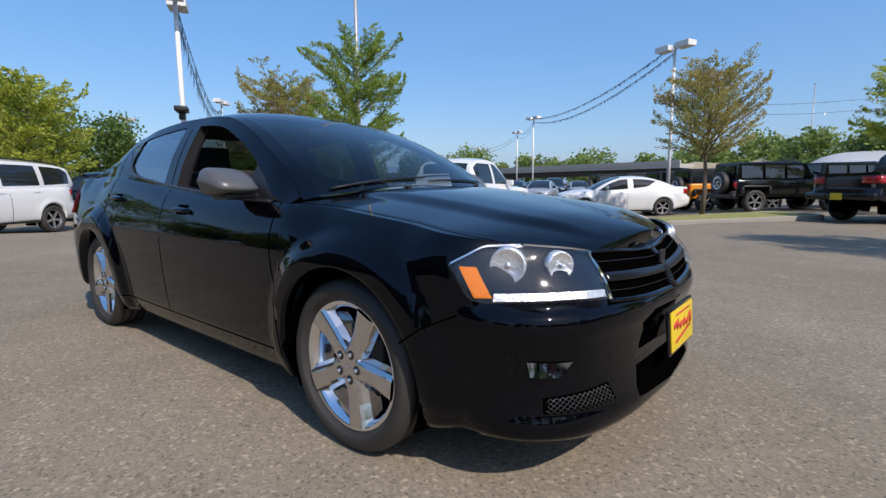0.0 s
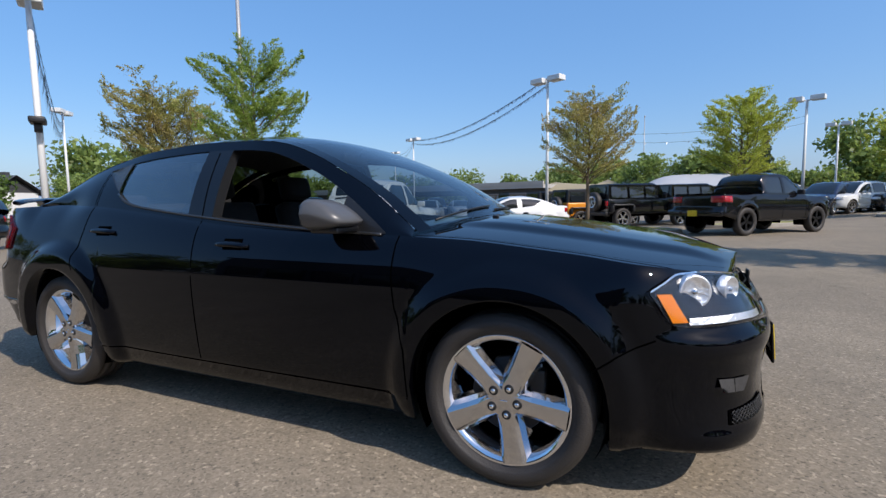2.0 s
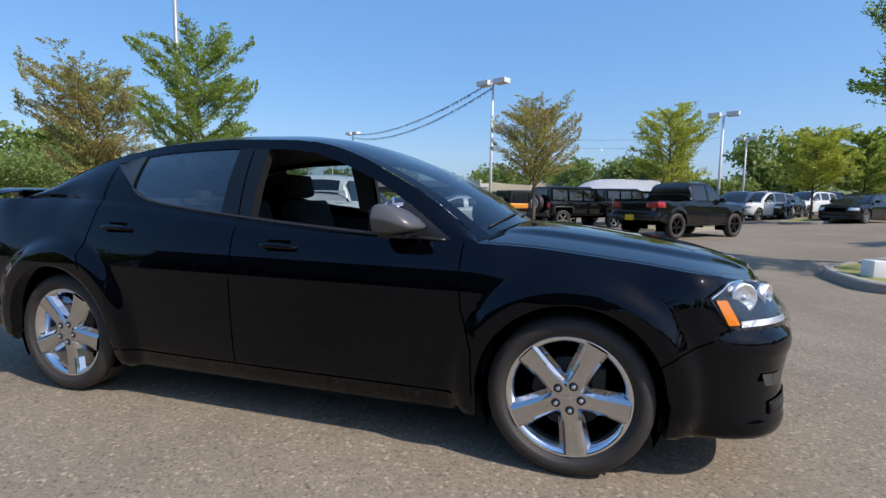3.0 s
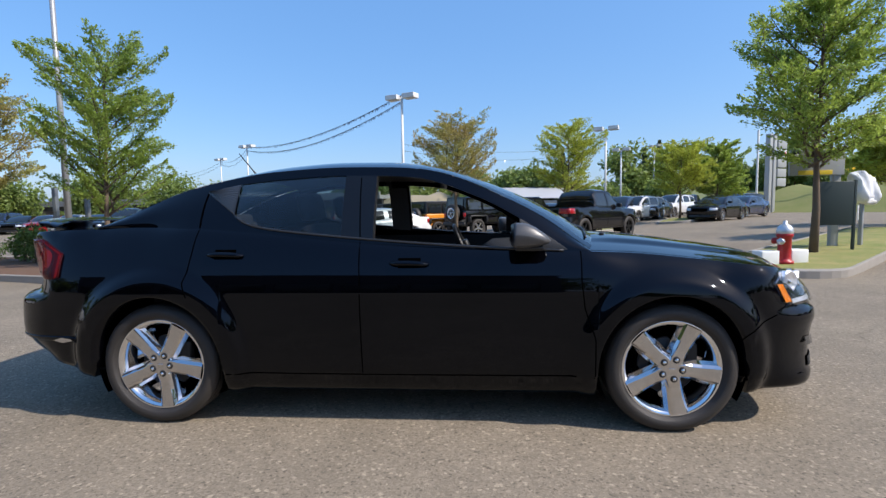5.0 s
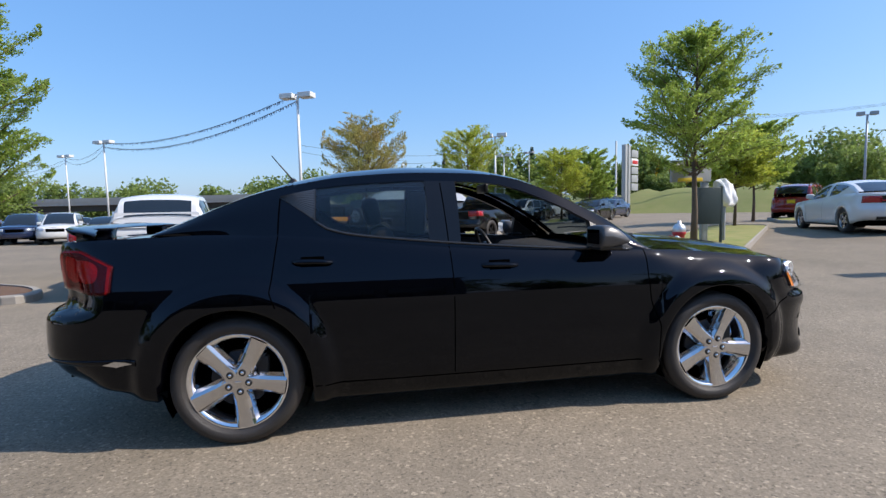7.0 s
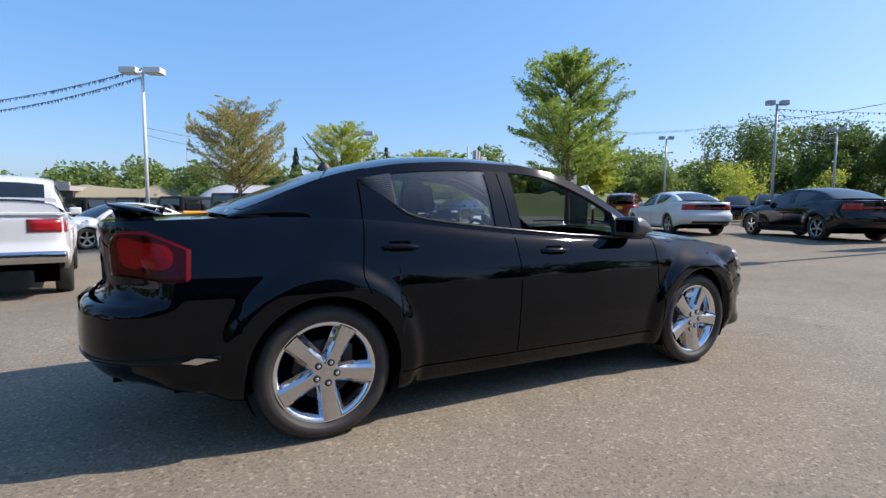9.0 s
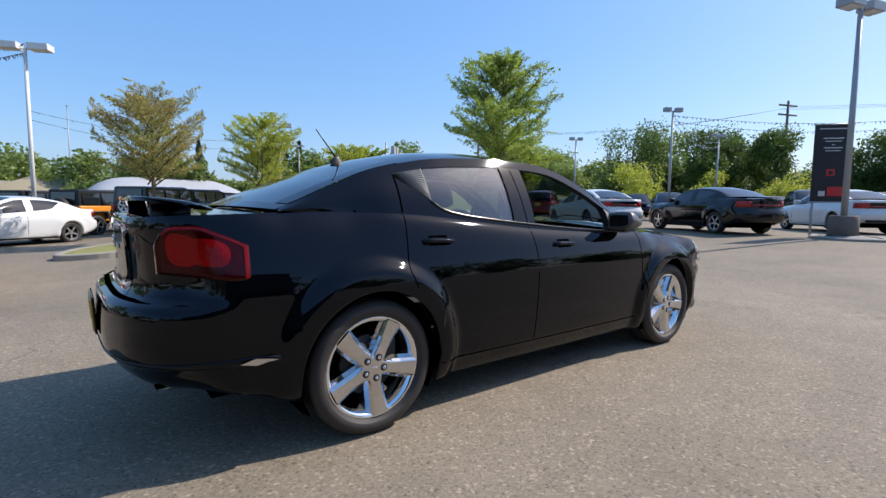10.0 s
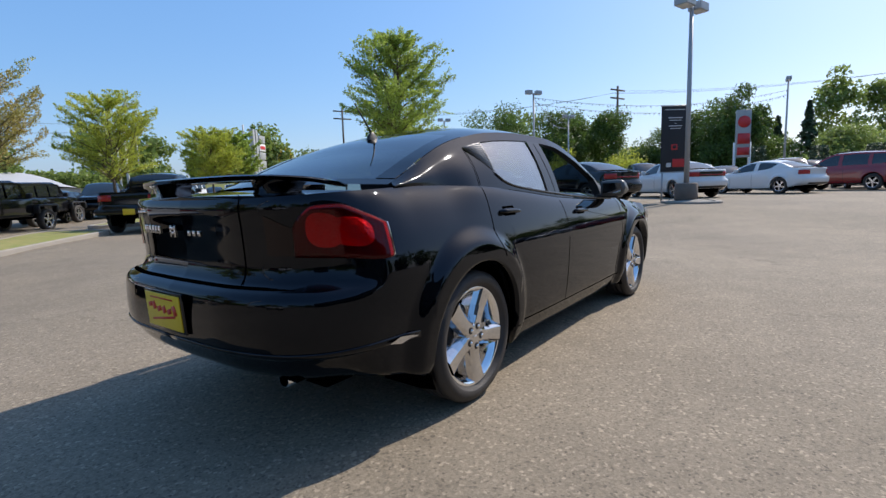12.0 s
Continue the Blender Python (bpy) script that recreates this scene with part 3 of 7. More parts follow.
for flip in (False, True):
    fx = mirrored if flip else (lambda q: q)
    part("window_sill_skin", fx(cabin_band(-1.16, 0.86, lambda x: H.belt(x).z, H.sill, 60, 4)), BLACK_PAINT, hero)
    part("roof_rail", fx(cabin_band(-1.16, 0.86, H.head, H.rail_z, 60, 4)), BLACK_PAINT, hero)
    part("rear_pillar_skin", fx(cabin_band(-1.80, -1.16, lambda x: H.belt(x).z, H.rail_z, 24, 10)), BLACK_PAINT, hero)
    part("front_pillar_foot", fx(cabin_band(0.86, 0.98, lambda x: H.belt(x).z, H.rail_z, 6, 4)), BLACK_PAINT, hero)
    part("centre_pillar", fx(cabin_band(-0.355, -0.175, H.sill, H.head, 6, 8, 0.003)), GLOSS_BLACK, hero, "gloss black door pillar")
    bm = bmesh.new()
    grid(bm, [[H.by_z(x, H.sill(x) + (H.head(x) - H.sill(x)) * k / 36, 0.001 + 0.005 * (k % 3) / 2) for k in range(37)] for x in frange(-1.16, -0.975, 10)])
    part("quarter_trim", fx(bm), RIBBED, hero, "ribbed black triangular trim panel")
    part("rear_side_window", fx(cabin_band(-0.975, -0.355, H.sill, H.head, 24, 8, -0.006)), GLASS_LIGHT, hero, "tinted raised rear door glass").visible_shadow = False
    part("mirror_sail", fx(cabin_band(0.62, 0.86, H.sill, H.head, 8, 5, 0.001)), SATIN_BLACK, hero)
    # returns round the open window
    bm = bmesh.new()
    ring = [(x, H.sill(x)) for x in frange(-0.175, 0.62, 24)] + [(0.62, z) for z in frange(H.sill(0.62), H.head(0.62), 5)][1:] + \
           [(x, H.head(x)) for x in frange(0.62, -0.175, 24)][1:] + [(-0.175, z) for z in frange(H.head(-0.175), H.sill(-0.175), 8)][1:]
    grid(bm, [[H.by_z(x, z, 0.002), H.by_z(x, z, -0.012), H.by_z(x, z, -0.055)] for x, z in ring])
    part("door_frame", fx(bm), SATIN_BLACK, hero)
    # weather strip under the glass
    bm = bmesh.new()
    tube(bm, [H.by_z(x, H.sill(x) - 0.004, 0.002) for x in frange(-0.97, 0.84, 60)], 0.0075, 8)
    part("weather_strip", fx(bm), SEAL, hero)
    bm = strip(H, [(-0.972, z) for z in frange(H.sill(-0.972), H.head(-0.972), 6)], 0.007, 0.005, False)
    part("division_bar", fx(bm), SATIN_BLACK, hero)
    # pillar trims inside
    bm = bmesh.new()
    grid(bm, [[H.by_z(x, H.sill(x) + (H.head(x) - H.sill(x)) * k / 6 - 0.02, -0.07) for k in range(7)] for x in frange(-0.34, -0.19, 3)])
    part("pillar_trim", fx(bm), CABIN_GREY, hero)
    # shut lines
    lines = [[(0.925, 0.945), (0.92, 0.80), (0.935, 0.66), (0.985, 0.50), (0.99, 0.30)],
             [(-0.245, 1.00), (-0.235, 0.80), (-0.235, 0.30)],
             [(-1.165, 1.08), (-1.18, 0.95), (-1.20, 0.80), (-1.17, 0.72)],
             [(0.99, 0.292), (0.2, 0.288), (-0.6, 0.288), (-0.99, 0.292)],
             [(1.70, 0.50), (1.78, 0.56), (1.90, 0.615)]]
    for ln in lines:
        part("shut_line", fx(strip(H, dense(ln), 0.006, 0.0012)), GAP_SHADE, hero)
    for a, b in (((-0.265, 1.36), (-0.245, 1.01)), ((-1.16, 1.285), (-1.165, 1.09))):
        part("shut_line", fx(strip(H, dense([a, b]), 0.006, 0.0045, False)), GAP_SHADE, hero)
    # wheel housings, black so that their shade is in the colour
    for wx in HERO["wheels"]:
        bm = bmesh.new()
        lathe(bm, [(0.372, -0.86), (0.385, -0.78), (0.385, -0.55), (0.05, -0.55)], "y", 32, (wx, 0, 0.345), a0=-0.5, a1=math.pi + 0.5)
        part("wheel_housing", fx(bm), GAP_SHADE, hero)
    # door handles
    for hx, hz in ((0.03, 0.893), (-0.985, 0.945)):
        bm = bmesh.new()
        rows = []
        for k in range(13):
            t = k / 12
            x = hx - 0.105 + 0.21 * t
            o = 0.030 * (1 - abs(2 * t - 1) ** 5) ** 0.5 + 0.004
            w = 0.014 * (0.55 + 0.45 * (1 - abs(2 * t - 1) ** 4))
            c = hz + 0.004 * math.sin(t * 3.14) - 0.006 * t
            rows.append([H.skin(H.p_of(x), c - w, o * 0.4), H.skin(H.p_of(x), c - w * 0.6, o), H.skin(H.p_of(x), c + w * 0.6, o * 1.02), H.skin(H.p_of(x), c + w, o * 0.4)])
        grid(bm, rows)
        h = part("door_handle", fx(bm), BLACK_PAINT, hero)
        # Shade of the grip hollow, painted as a black patch on the flat skin.
        bm = bmesh.new()
        grid(bm, [[H.skin(H.p_of(hx - 0.06 + 0.12 * k / 8), hz - 0.026 + 0.052 * j / 4, 0.0015) for j in range(5)] for k in range(9)])
        part("handle_recess", fx(bm), GAP_SHADE, hero)
    # door mirror: wedge-shaped housing on a short arm
    prof = [(0.0, -0.062), (-0.004, 0.0), (0.0, 0.060), (0.020, 0.070), (0.075, 0.066), (0.135, 0.042), (0.190, 0.004), (0.225, -0.030), (0.215, -0.046), (0.150, -0.062), (0.060, -0.072), (0.015, -0.070)]
    bm = bmesh.new()
    rows = []
    for k in range(13):
        t = k / 12
        w = (1 - max(0.0, (t - 0.45) / 0.55) ** 5.0) ** 0.5 if t < 1 else 0.0
        w *= 0.90 + 0.10 * step(0, 0.3, t)
        y = -0.830 - 0.190 * t
        loop = prof + prof[:1]
        rows.append([(0.565 + 0.012 * t * t + u * 0.92 * (0.25 + 0.75 * w) * (1 - 0.15 * t), y, 1.034 + 0.006 * t + v * 0.90 * max(0.02, w)) for u, v in loop])
    grid(bm, rows)
    bmesh.ops.holes_fill(bm, edges=[e for e in bm.edges if e.is_boundary])
    bmesh.ops.remove_doubles(bm, verts=bm.verts[:], dist=1e-4)
    dm = part("door_mirror", fx(bm), MIRROR_SHELL, hero, "satin black door mirror")
    bm = bmesh.new()
    box(bm, (0.65, -0.87, 0.972), (0.14, 0.18, 0.028), bevel=0.011)
    part("mirror_arm", fx(bm), SATIN_BLACK, dm)
    bm = bmesh.new()
    grid(bm, [[(0.557, -0.848 - 0.145 * k / 6, 0.996 + 0.08 * j / 4) for j in range(5)] for k in range(7)])
    part("mirror_glass", fx(bm), CHROME, dm)
    # headlight: bed, two bowls, amber corner, clear strip and cover
    N = H.length
    pa, pb = N - 1.060, N - 0.508
    hl_up, hl_lo = (spline([(N - e, z) for e, z in pts]) for pts in (
        [(1.060, 0.778), (1.02, 0.800), (0.952, 0.829), (0.85, 0.829), (0.728, 0.823), (0.60, 0.811), (0.508, 0.799)],
        [(1.060, 0.768), (1.035, 0.735), (1.012, 0.696), (0.985, 0.669), (0.936, 0.661), (0.70, 0.663), (0.508, 0.656)]))
    ps = frange(pa, pb, 30)
    hl = part("headlight", fx(patch(H, ps, hl_lo, hl_up, 0.003, 8)), LAMP_BED, hero, "clear headlight with amber corner lamp")
    for e, z, rad in ((0.888, 0.768, 0.053), (0.680, 0.764, 0.042)):
        c = H.skin(N - e, z, 0.013)
        nrm = (H.skin(N - e, z, 0.1) - H.skin(N - e, z, 0.0)).normalized()
        turn = Matrix.Translation(c) @ nrm.to_track_quat("Z", "Y").to_matrix().to_4x4()
        bm = bmesh.new()
        lathe(bm, [(rad * 0.20, 0.002), (rad * 0.55, 0.003), (rad * 0.85, 0.007), (rad * 0.97, 0.011), (rad * 1.06, 0.010), (rad * 1.10, -0.02)], "z", 30)
        bmesh.ops.transform(bm, matrix=turn, verts=bm.verts[:])
        part("reflector_bowl", fx(bm), REFLECTOR, hl)
        bm = bmesh.new()
        lathe(bm, [(0.0, 0.012), (rad * 0.12, 0.011), (rad * 0.18, 0.007), (rad * 0.20, 0.000)], "z", 20)
        bmesh.ops.transform(bm, matrix=turn, verts=bm.verts[:])
        part("bulb_shield", fx(bm), CHROME, hl)

    def quad(corners, off0, off1=None, n=6, m=6):
        """A panel on the wall between four (distance from the nose, height) corners."""
        off1 = off0 if off1 is None else off1
        (a, za), (b, zb), (c, zc), (d, zd) = corners
        q = bmesh.new()
        rows = []
        for i in range(n + 1):
            u = i / n
            rows.append([H.skin(N - ((a + (b - a) * u) * (1 - v) + (d + (c - d) * u) * v), (za + (zb - za) * u) * (1 - v) + (zd + (zc - zd) * u) * v, off0 + (off1 - off0) * v) for v in [j / m for j in range(m + 1)]])
        grid(q, rows)
        return q

    part("corner_lamp", fx(quad([(1.038, 0.768), (0.985, 0.766), (0.930, 0.674), (0.984, 0.674)], 0.010, n=6, m=8)), AMBER, hl)
    pq = frange(N - 0.926, pb - 0.004, 24)
    part("lamp_strip", fx(patch(H, pq, lambda p: hl_lo(p) + 0.004, lambda p: hl_lo(p) + 0.026, 0.010, 3)), REFLECTOR, hl)
    part("lens_cover", fx(patch(H, ps, hl_lo, hl_up, 0.028, 8, 0.026)), LENS, hl).visible_shadow = False
    part("lamp_edge", fx(patch(H, ps, lambda p: hl_up(p) - 0.003, lambda p: hl_up(p) + 0.003, 0.020, 1)), CHROME, hl)
    # tail light
    ta, tb = 0.715, 1.152
    tl_up, tl_lo = (spline(pts) for pts in (
        [(0.715, 0.955), (0.75, 0.998), (0.812, 1.033), (0.935, 1.036), (1.03, 1.008), (1.10, 0.980), (1.152, 0.955)],
        [(0.715, 0.840), (0.95, 0.828), (1.10, 0.816), (1.13, 0.818), (1.152, 0.830)]))
    ps = frange(ta, tb, 26)
    tl = part("tail_light", fx(patch(H, ps, tl_lo, tl_up, 0.003, 10, 0.004)), RED_LENS, hero, "red wrap-around tail light")
    part("lens_cover", fx(patch(H, ps, tl_lo, tl_up, 0.016, 10, 0.013)), RED_GLASS, tl).visible_shadow = False
    for cp, cz, ru, rv in ((0.862, 0.938, 0.092, 0.066), (0.990, 0.928, 0.090, 0.056)):
        bm = bmesh.new()
        rows = []
        for i in range(9):
            q = i / 8
            row = []
            for k in range(37):
                a = 2 * math.pi * k / 36
                u, v = (math.copysign(abs(c) ** 0.75, c) for c in (math.cos(a), math.sin(a)))
                row.append(H.skin(cp + ru * q * u, cz - 0.1 * ru * q * u + rv * q * v, 0.0135 - 0.009 * q ** 2.5))
            rows.append(row)
        grid(bm, rows)
        bmesh.ops.remove_doubles(bm, verts=bm.verts[:], dist=1e-5)
        part("lamp_chamber", fx(bm), RED_BRIGHT, tl)
    pq = frange(0.76, 1.148, 20)
    part("lamp_edge", fx(patch(H, pq, lambda p: tl_up(p) - 0.012, lambda p: tl_up(p) - 0.003, 0.009, 1)), RED_BRIGHT, tl)
    pq = frange(1.132, 1.148, 3)
    part("lamp_edge", fx(patch(H, pq, lambda p: tl_lo(p) + 0.003, lambda p: tl_up(p) - 0.013, 0.009, 4)), RED_BRIGHT, tl)
    pq = frange(0.565, 0.709, 6)
    part("smoked_lamp", fx(patch(H, pq, lambda p: 0.846 - 0.004 * (p - 0.565) / 0.144, lambda p: 1.0 - 0.05 * (p - 0.565) / 0.144, 0.003, 5)), RED_DARK, tl, "dark smoked inner lamp")
    # rear reflector below, by the wheel
    part("side_reflector", fx(quad([(N - 1.10, 0.468), (N - 1.16, 0.486), (N - 1.25, 0.474), (N - 1.165, 0.455)], 0.015)), CHROME_FACE, hero)
    # fog-lamp blank, lower mesh with crossing wires
    # Black sheet on the skin: the shade behind the mesh as colour.
    part("lower_grille", fx(quad([(0.762, 0.362), (0.498, 0.374), (0.458, 0.309), (0.762, 0.312)], 0.003, n=10)), GAP_SHADE, hero)
    bm = bmesh.new()
    for i in range(-3, 16):
        for sg in (1, -1):
            pts = []
            for j in range(5):
                v = j / 4
                u = (i + 0.5 + sg * (v - 0.5) * 3.2) / 13
                if not 0.0 <= u <= 1.0:
                    continue
                e = (0.760 - 0.262 * u) * (1 - v) + (0.760 - 0.300 * u) * v
                pts.append(H.skin(N - e, (0.361 + 0.012 * u) * (1 - v) + (0.313 - 0.003 * u) * v, 0.006))
            if len(pts) > 1:
                tube(bm, pts, 0.0022, 4)
    tagged(part("wire_mesh", fx(bm), SATIN_BLACK, hero), kind="stuff")
    part("fog_lamp_cover", fx(quad([(0.822, 0.480), (0.752, 0.477), (0.757, 0.434), (0.812, 0.437)], 0.005, 0.019)), FOG_LENS, hero, "smoked fog lamp panel")
    part("fog_lamp_cover", fx(quad([(0.748, 0.477), (0.669, 0.474), (0.712, 0.432), (0.753, 0.434)], 0.005, 0.019)), FOG_LENS, hero, "smoked fog lamp panel")
    for x in (HERO["wheels"][0], HERO["wheels"][1]):
        hero_wheel(hero, pose(x, (0.775 if flip else -0.775), 0.334, 0, 0 if x > 0 else 2, 180 if flip else 0))

# grille: black sheet painting the opening's shade, cross bars
N = H.length
gp = N - 0.487
g_up = spline([(N - 0.487, 0.790), (N - 0.3, 0.782), (N - 0.12, 0.770), (N, 0.765)])
g_lo = spline([(N - 0.487, 0.645), (N - 0.3, 0.632), (N - 0.1, 0.626), (N, 0.625)])
gr = part("grille", both(patch(H, frange(gp, N, 16), g_lo, g_up, 0.003, 8)), GAP_SHADE, hero, "black crosshair grille")
for a, b in ((0.40, 0.58),):
    bm = patch(H, frange(gp, N, 16), lambda p: g_lo(p) + (g_up(p) - g_lo(p)) * a, lambda p: g_lo(p) + (g_up(p) - g_lo(p)) * b, 0.016, 3, 0.013)
    part("grille_bar", both(bm), GRILLE_BLACK, gr)
bm = patch(H, frange(N - 0.022, N, 3), g_lo, g_up, 0.018, 6, 0.014)
part("grille_bar", both(bm), GRILLE_BLACK, gr)
for fn, w in ((g_up, 0.010), (g_lo, 0.010)):
    bm = patch(H, frange(gp - 0.012, N, 16), lambda p: fn(p) - w / 2, lambda p: fn(p) + w / 2, 0.012, 2, 0.010)
    part("grille_frame", both(bm), BLACK_PAINT, gr)
bm = bmesh.new()
for k in range(2, 10, 2):
    f = k / 10
    if 0.36 < f < 0.62:
        continue
    grid(bm, [[H.skin(p, g_lo(p) + (g_up(p) - g_lo(p)) * f - 0.0015, 0.008), H.skin(p, g_lo(p) + (g_up(p) - g_lo(p)) * f + 0.0015, 0.008)] for p in frange(gp + 0.008, N, 12)])
part("grille_mesh", both(bm), MESHY, gr)
bz = H.skin(N - 0.001, 0.735, 0.022)
part("bonnet_badge", boxes(((bz.x, 0, 0.735), (0.010, 0.062, 0.050)), bevel=0.004), DARK_METAL, hero, "small dark metal badge")
# centre intake: the opening's shade as a black sheet on the skin
bm = patch(H, frange(N - 0.31, N, 8), lambda p: 0.275 - 0.02 * (p - N + 0.31) / 0.31, lambda p: 0.385 + 0.01 * (p - N + 0.31) / 0.31, 0.003, 4)
part("lower_intake", both(bm), GAP_SHADE, hero)
bm = patch(H, frange(0, H.p_of(-1.85), 20), lambda p: 0.462, lambda p: 0.490, 0.004, 3, 0.004)
part("rear_bumper_lip", both(bm), BLACK_PAINT, hero)


def dealer_plate(x, z, sgn, ry):
    pl = part("plate_frame", boxes(((0, 0, 0), (0.012, 0.335, 0.175)), bevel=0.006), GLOSS_BLACK, hero, "black plate frame with yellow dealer plate")
    pl.matrix_basis = pose(x, 0, z, 0, ry, 0)
    part("yellow_plate", boxes(((sgn * 0.008, 0, 0.0), (0.006, 0.305, 0.150)), bevel=0.002), YELLOW, pl, "yellow dealer plate with red script")
    for k, (cy, cz, w, h, a) in enumerate(((0.105, 0.012, 0.03, 0.045, 20), (0.06, 0.004, 0.035, 0.022, 15), (0.015, 0.008, 0.03, 0.030, 22), (-0.03, 0.008, 0.035, 0.022, 15), (-0.075, 0.018, 0.03, 0.034, 20), (-0.11, 0.02, 0.03, 0.02, 15), (0.0, -0.030, 0.21, 0.010, 8), (0.0, 0.056, 0.20, 0.006, 0))):
        b = bmesh.new()
        box(b, (0, 0, 0), (0.002, w, h), Matrix.Rotation(radians(a * sgn), 4, "X"))
        bmesh.ops.translate(b, vec=(sgn * 0.012, cy * sgn, cz), verts=b.verts[:])
        part("script_stroke", b, RED_INK, pl)


dealer_plate(2.338, 0.472, 1, -4)
dealer_plate(-2.468, 0.600, -1, -3)

# boot lid seams, badges
for cy, cz, w, h in ((0.40, 1.012, 0.10, 0.010), (0.400, 0.932, 0.022, 0.036), (0.370, 0.932, 0.012, 0.036), (0.340, 0.931, 0.022, 0.036), (0.305, 0.931, 0.020, 0.036), (0.272, 0.930, 0.020, 0.036), (0.238, 0.930, 0.022, 0.036),
                     (0.10, 0.940, 0.052, 0.012), (0.10, 0.918, 0.046, 0.012), (0.080, 0.926, 0.012, 0.054), (0.118, 0.926, 0.012, 0.054), (-0.05, 0.922, 0.024, 0.022), (-0.09, 0.922, 0.022, 0.022), (-0.13, 0.922, 0.022, 0.022)):
    s = H.skin(abs(cy), cz, 0.002)
    b = bmesh.new()
    box(b, (s.x, cy, cz), (0.006, w, h), bevel=0.002)
    part("badge", b, CHROME_FACE, hero, "small chrome boot badge")
bm = bmesh.new()
grid(bm, [[H.skin(p, z, 0.0015) for z in (0.722, 0.729)] for p in frange(0, 0.72, 16)])
part("shut_line", both(bm), GAP_SHADE, hero)
bm = bmesh.new()
rows = []
for k in range(17):
    z = 0.73 + (1.08 - 0.73) * k / 16
    rows.append([H.skin(0.435, z, 0.0015), H.skin(0.442, z, 0.0015)])
grid(bm, rows)
part("shut_line", both(bm), GAP_SHADE, hero)

# spoiler on pedestals
sp = new("spoiler")
sp.parent = hero
tagged(sp, "black wing spoiler on short pedestals")
bm = bmesh.new()
rows = []
half = ((0.0, 0.0, -2.335, 1.146, 0.17), (0.30, 0.30, -2.322, 1.146, 0.17), (0.50, 0.50, -2.295, 1.142, 0.165), (0.62, 0.62, -2.258, 1.135, 0.155), (0.71, 0.705, -2.20, 1.123, 0.130), (0.76, 0.735, -2.16, 1.112, 0.095))
wy, wx, wz, wc = (spline([(h[0], h[i]) for h in half]) for i in (1, 2, 3, 4))
for k in range(57):
    d = -0.76 + 1.52 * k / 56
    a, sg = abs(d), (1 if d > 0 else -1)
    x0, y, z, ch = wx(a), sg * wy(a), wz(a), wc(a)
    rows.append([(x0, y, z + 0.008), (x0 + 0.006, y, z + 0.013), (x0 + ch * 0.5, y, z + 0.009), (x0 + ch * 0.92, y, z - 0.006), (x0 + ch, y, z - 0.011), (x0 + ch * 0.9, y, z - 0.014), (x0 + ch * 0.4, y, z - 0.010), (x0 + 0.005, y, z - 0.005), (x0, y, z + 0.008)])
grid(bm, rows)
bmesh.ops.holes_fill(bm, edges=[e for e in bm.edges if e.is_boundary])
part("wing", bm, BLACK_PAINT, sp)
for y in (-0.44, 0.44):
    bm = bmesh.new()
    sg = 1 if y > 0 else -1
    grid(bm, [[(-2.19 + dx * f, y + sg * dy * f + sg * sh_, z) for dx, dy in ((-0.075, -0.055), (-0.075, 0.085), (0.085, 0.065), (0.085, -0.045), (-0.075, -0.055))] for z, f, sh_ in ((1.062, 1.0, 0.0), (1.095, 0.92, 0.01), (1.118, 1.0, 0.02), (1.140, 1.15, 0.03))])
    bmesh.ops.holes_fill(bm, edges=[e for e in bm.edges if e.is_boundary])
    part("pedestal", bm, BLACK_PAINT, sp)

# aerial on the roof
ae = new("aerial")
ae.parent = hero
tagged(ae, "black whip aerial on a rubber foot")
bm = bmesh.new()
rz = H.roof(-1.10, 0).z
lathe(bm, [(0.028, -0.01), (0.024, 0.006), (0.012, 0.030), (0.007, 0.042), (0.0, 0.044)], "z", 20)
bmesh.ops.transform(bm, matrix=Matrix.Translation((-1.17, 0, rz - 0.012)) @ Matrix.Diagonal((1.8, 0.8, 1, 1)), verts=bm.verts[:])
part("aerial_foot", bm, SATIN_BLACK, ae)
bm = bmesh.new()
tube(bm, [(-1.175, 0, rz + 0.02), (-1.20, 0, rz + 0.055), (-1.26, 0, rz + 0.128), (-1.305, 0, rz + 0.185)], 0.006, 8, r1=0.003)
part("aerial_whip", bm, SATIN_BLACK, ae)
# wipers
for y0, y1 in ((-0.62, -0.02), (-0.02, 0.58)):
    bm = bmesh.new()
    pts = [H.roof(0.955 - 0.03 * k / 8, (y0 + (y1 - y0) * k / 8) / 0.755) + Vector((0, 0, 0.009)) for k in range(9)]
    tube(bm, pts, 0.0055, 6)
    part("wiper", bm, SATIN_BLACK, hero)
# washer jets
for y in (-0.28, 0.28):
    part("washer_jet", boxes(((1.16, y, H.zc(1.16) + 0.004), (0.03, 0.022, 0.016)), bevel=0.005), SATIN_BLACK, hero)
# exhaust
for y in (-0.52, 0.52):
    bm = bmesh.new()
    lathe(bm, [(0.030, 0.0), (0.034, 0.0), (0.034, 0.10), (0.030, 0.10), (0.030, 0.0)], "x", 20, (-2.27, y, 0.335))
    part("exhaust_tip", bm, CHROME, hero)
# bonnet seams
for sg in (-1, 1):
    bm = bmesh.new()
    rows = []
    for k in range(25):
        x = 0.98 + (2.16 - 0.98) * k / 24
        e = H.skin(H.p_of(x), H.zt(x))
        zc = H.zc(x)
        f = 0.955 - 0.10 * step(1.9, 2.16, x)
        z = zc - (zc - e.z) * f ** 1.75
        rows.append([(x, sg * -e.y * f - 0.003, z + 0.0025), (x, sg * -e.y * f + 0.003, z + 0.0025)])
    grid(bm, rows)
    part("shut_line", bm, GAP_SHADE, hero)
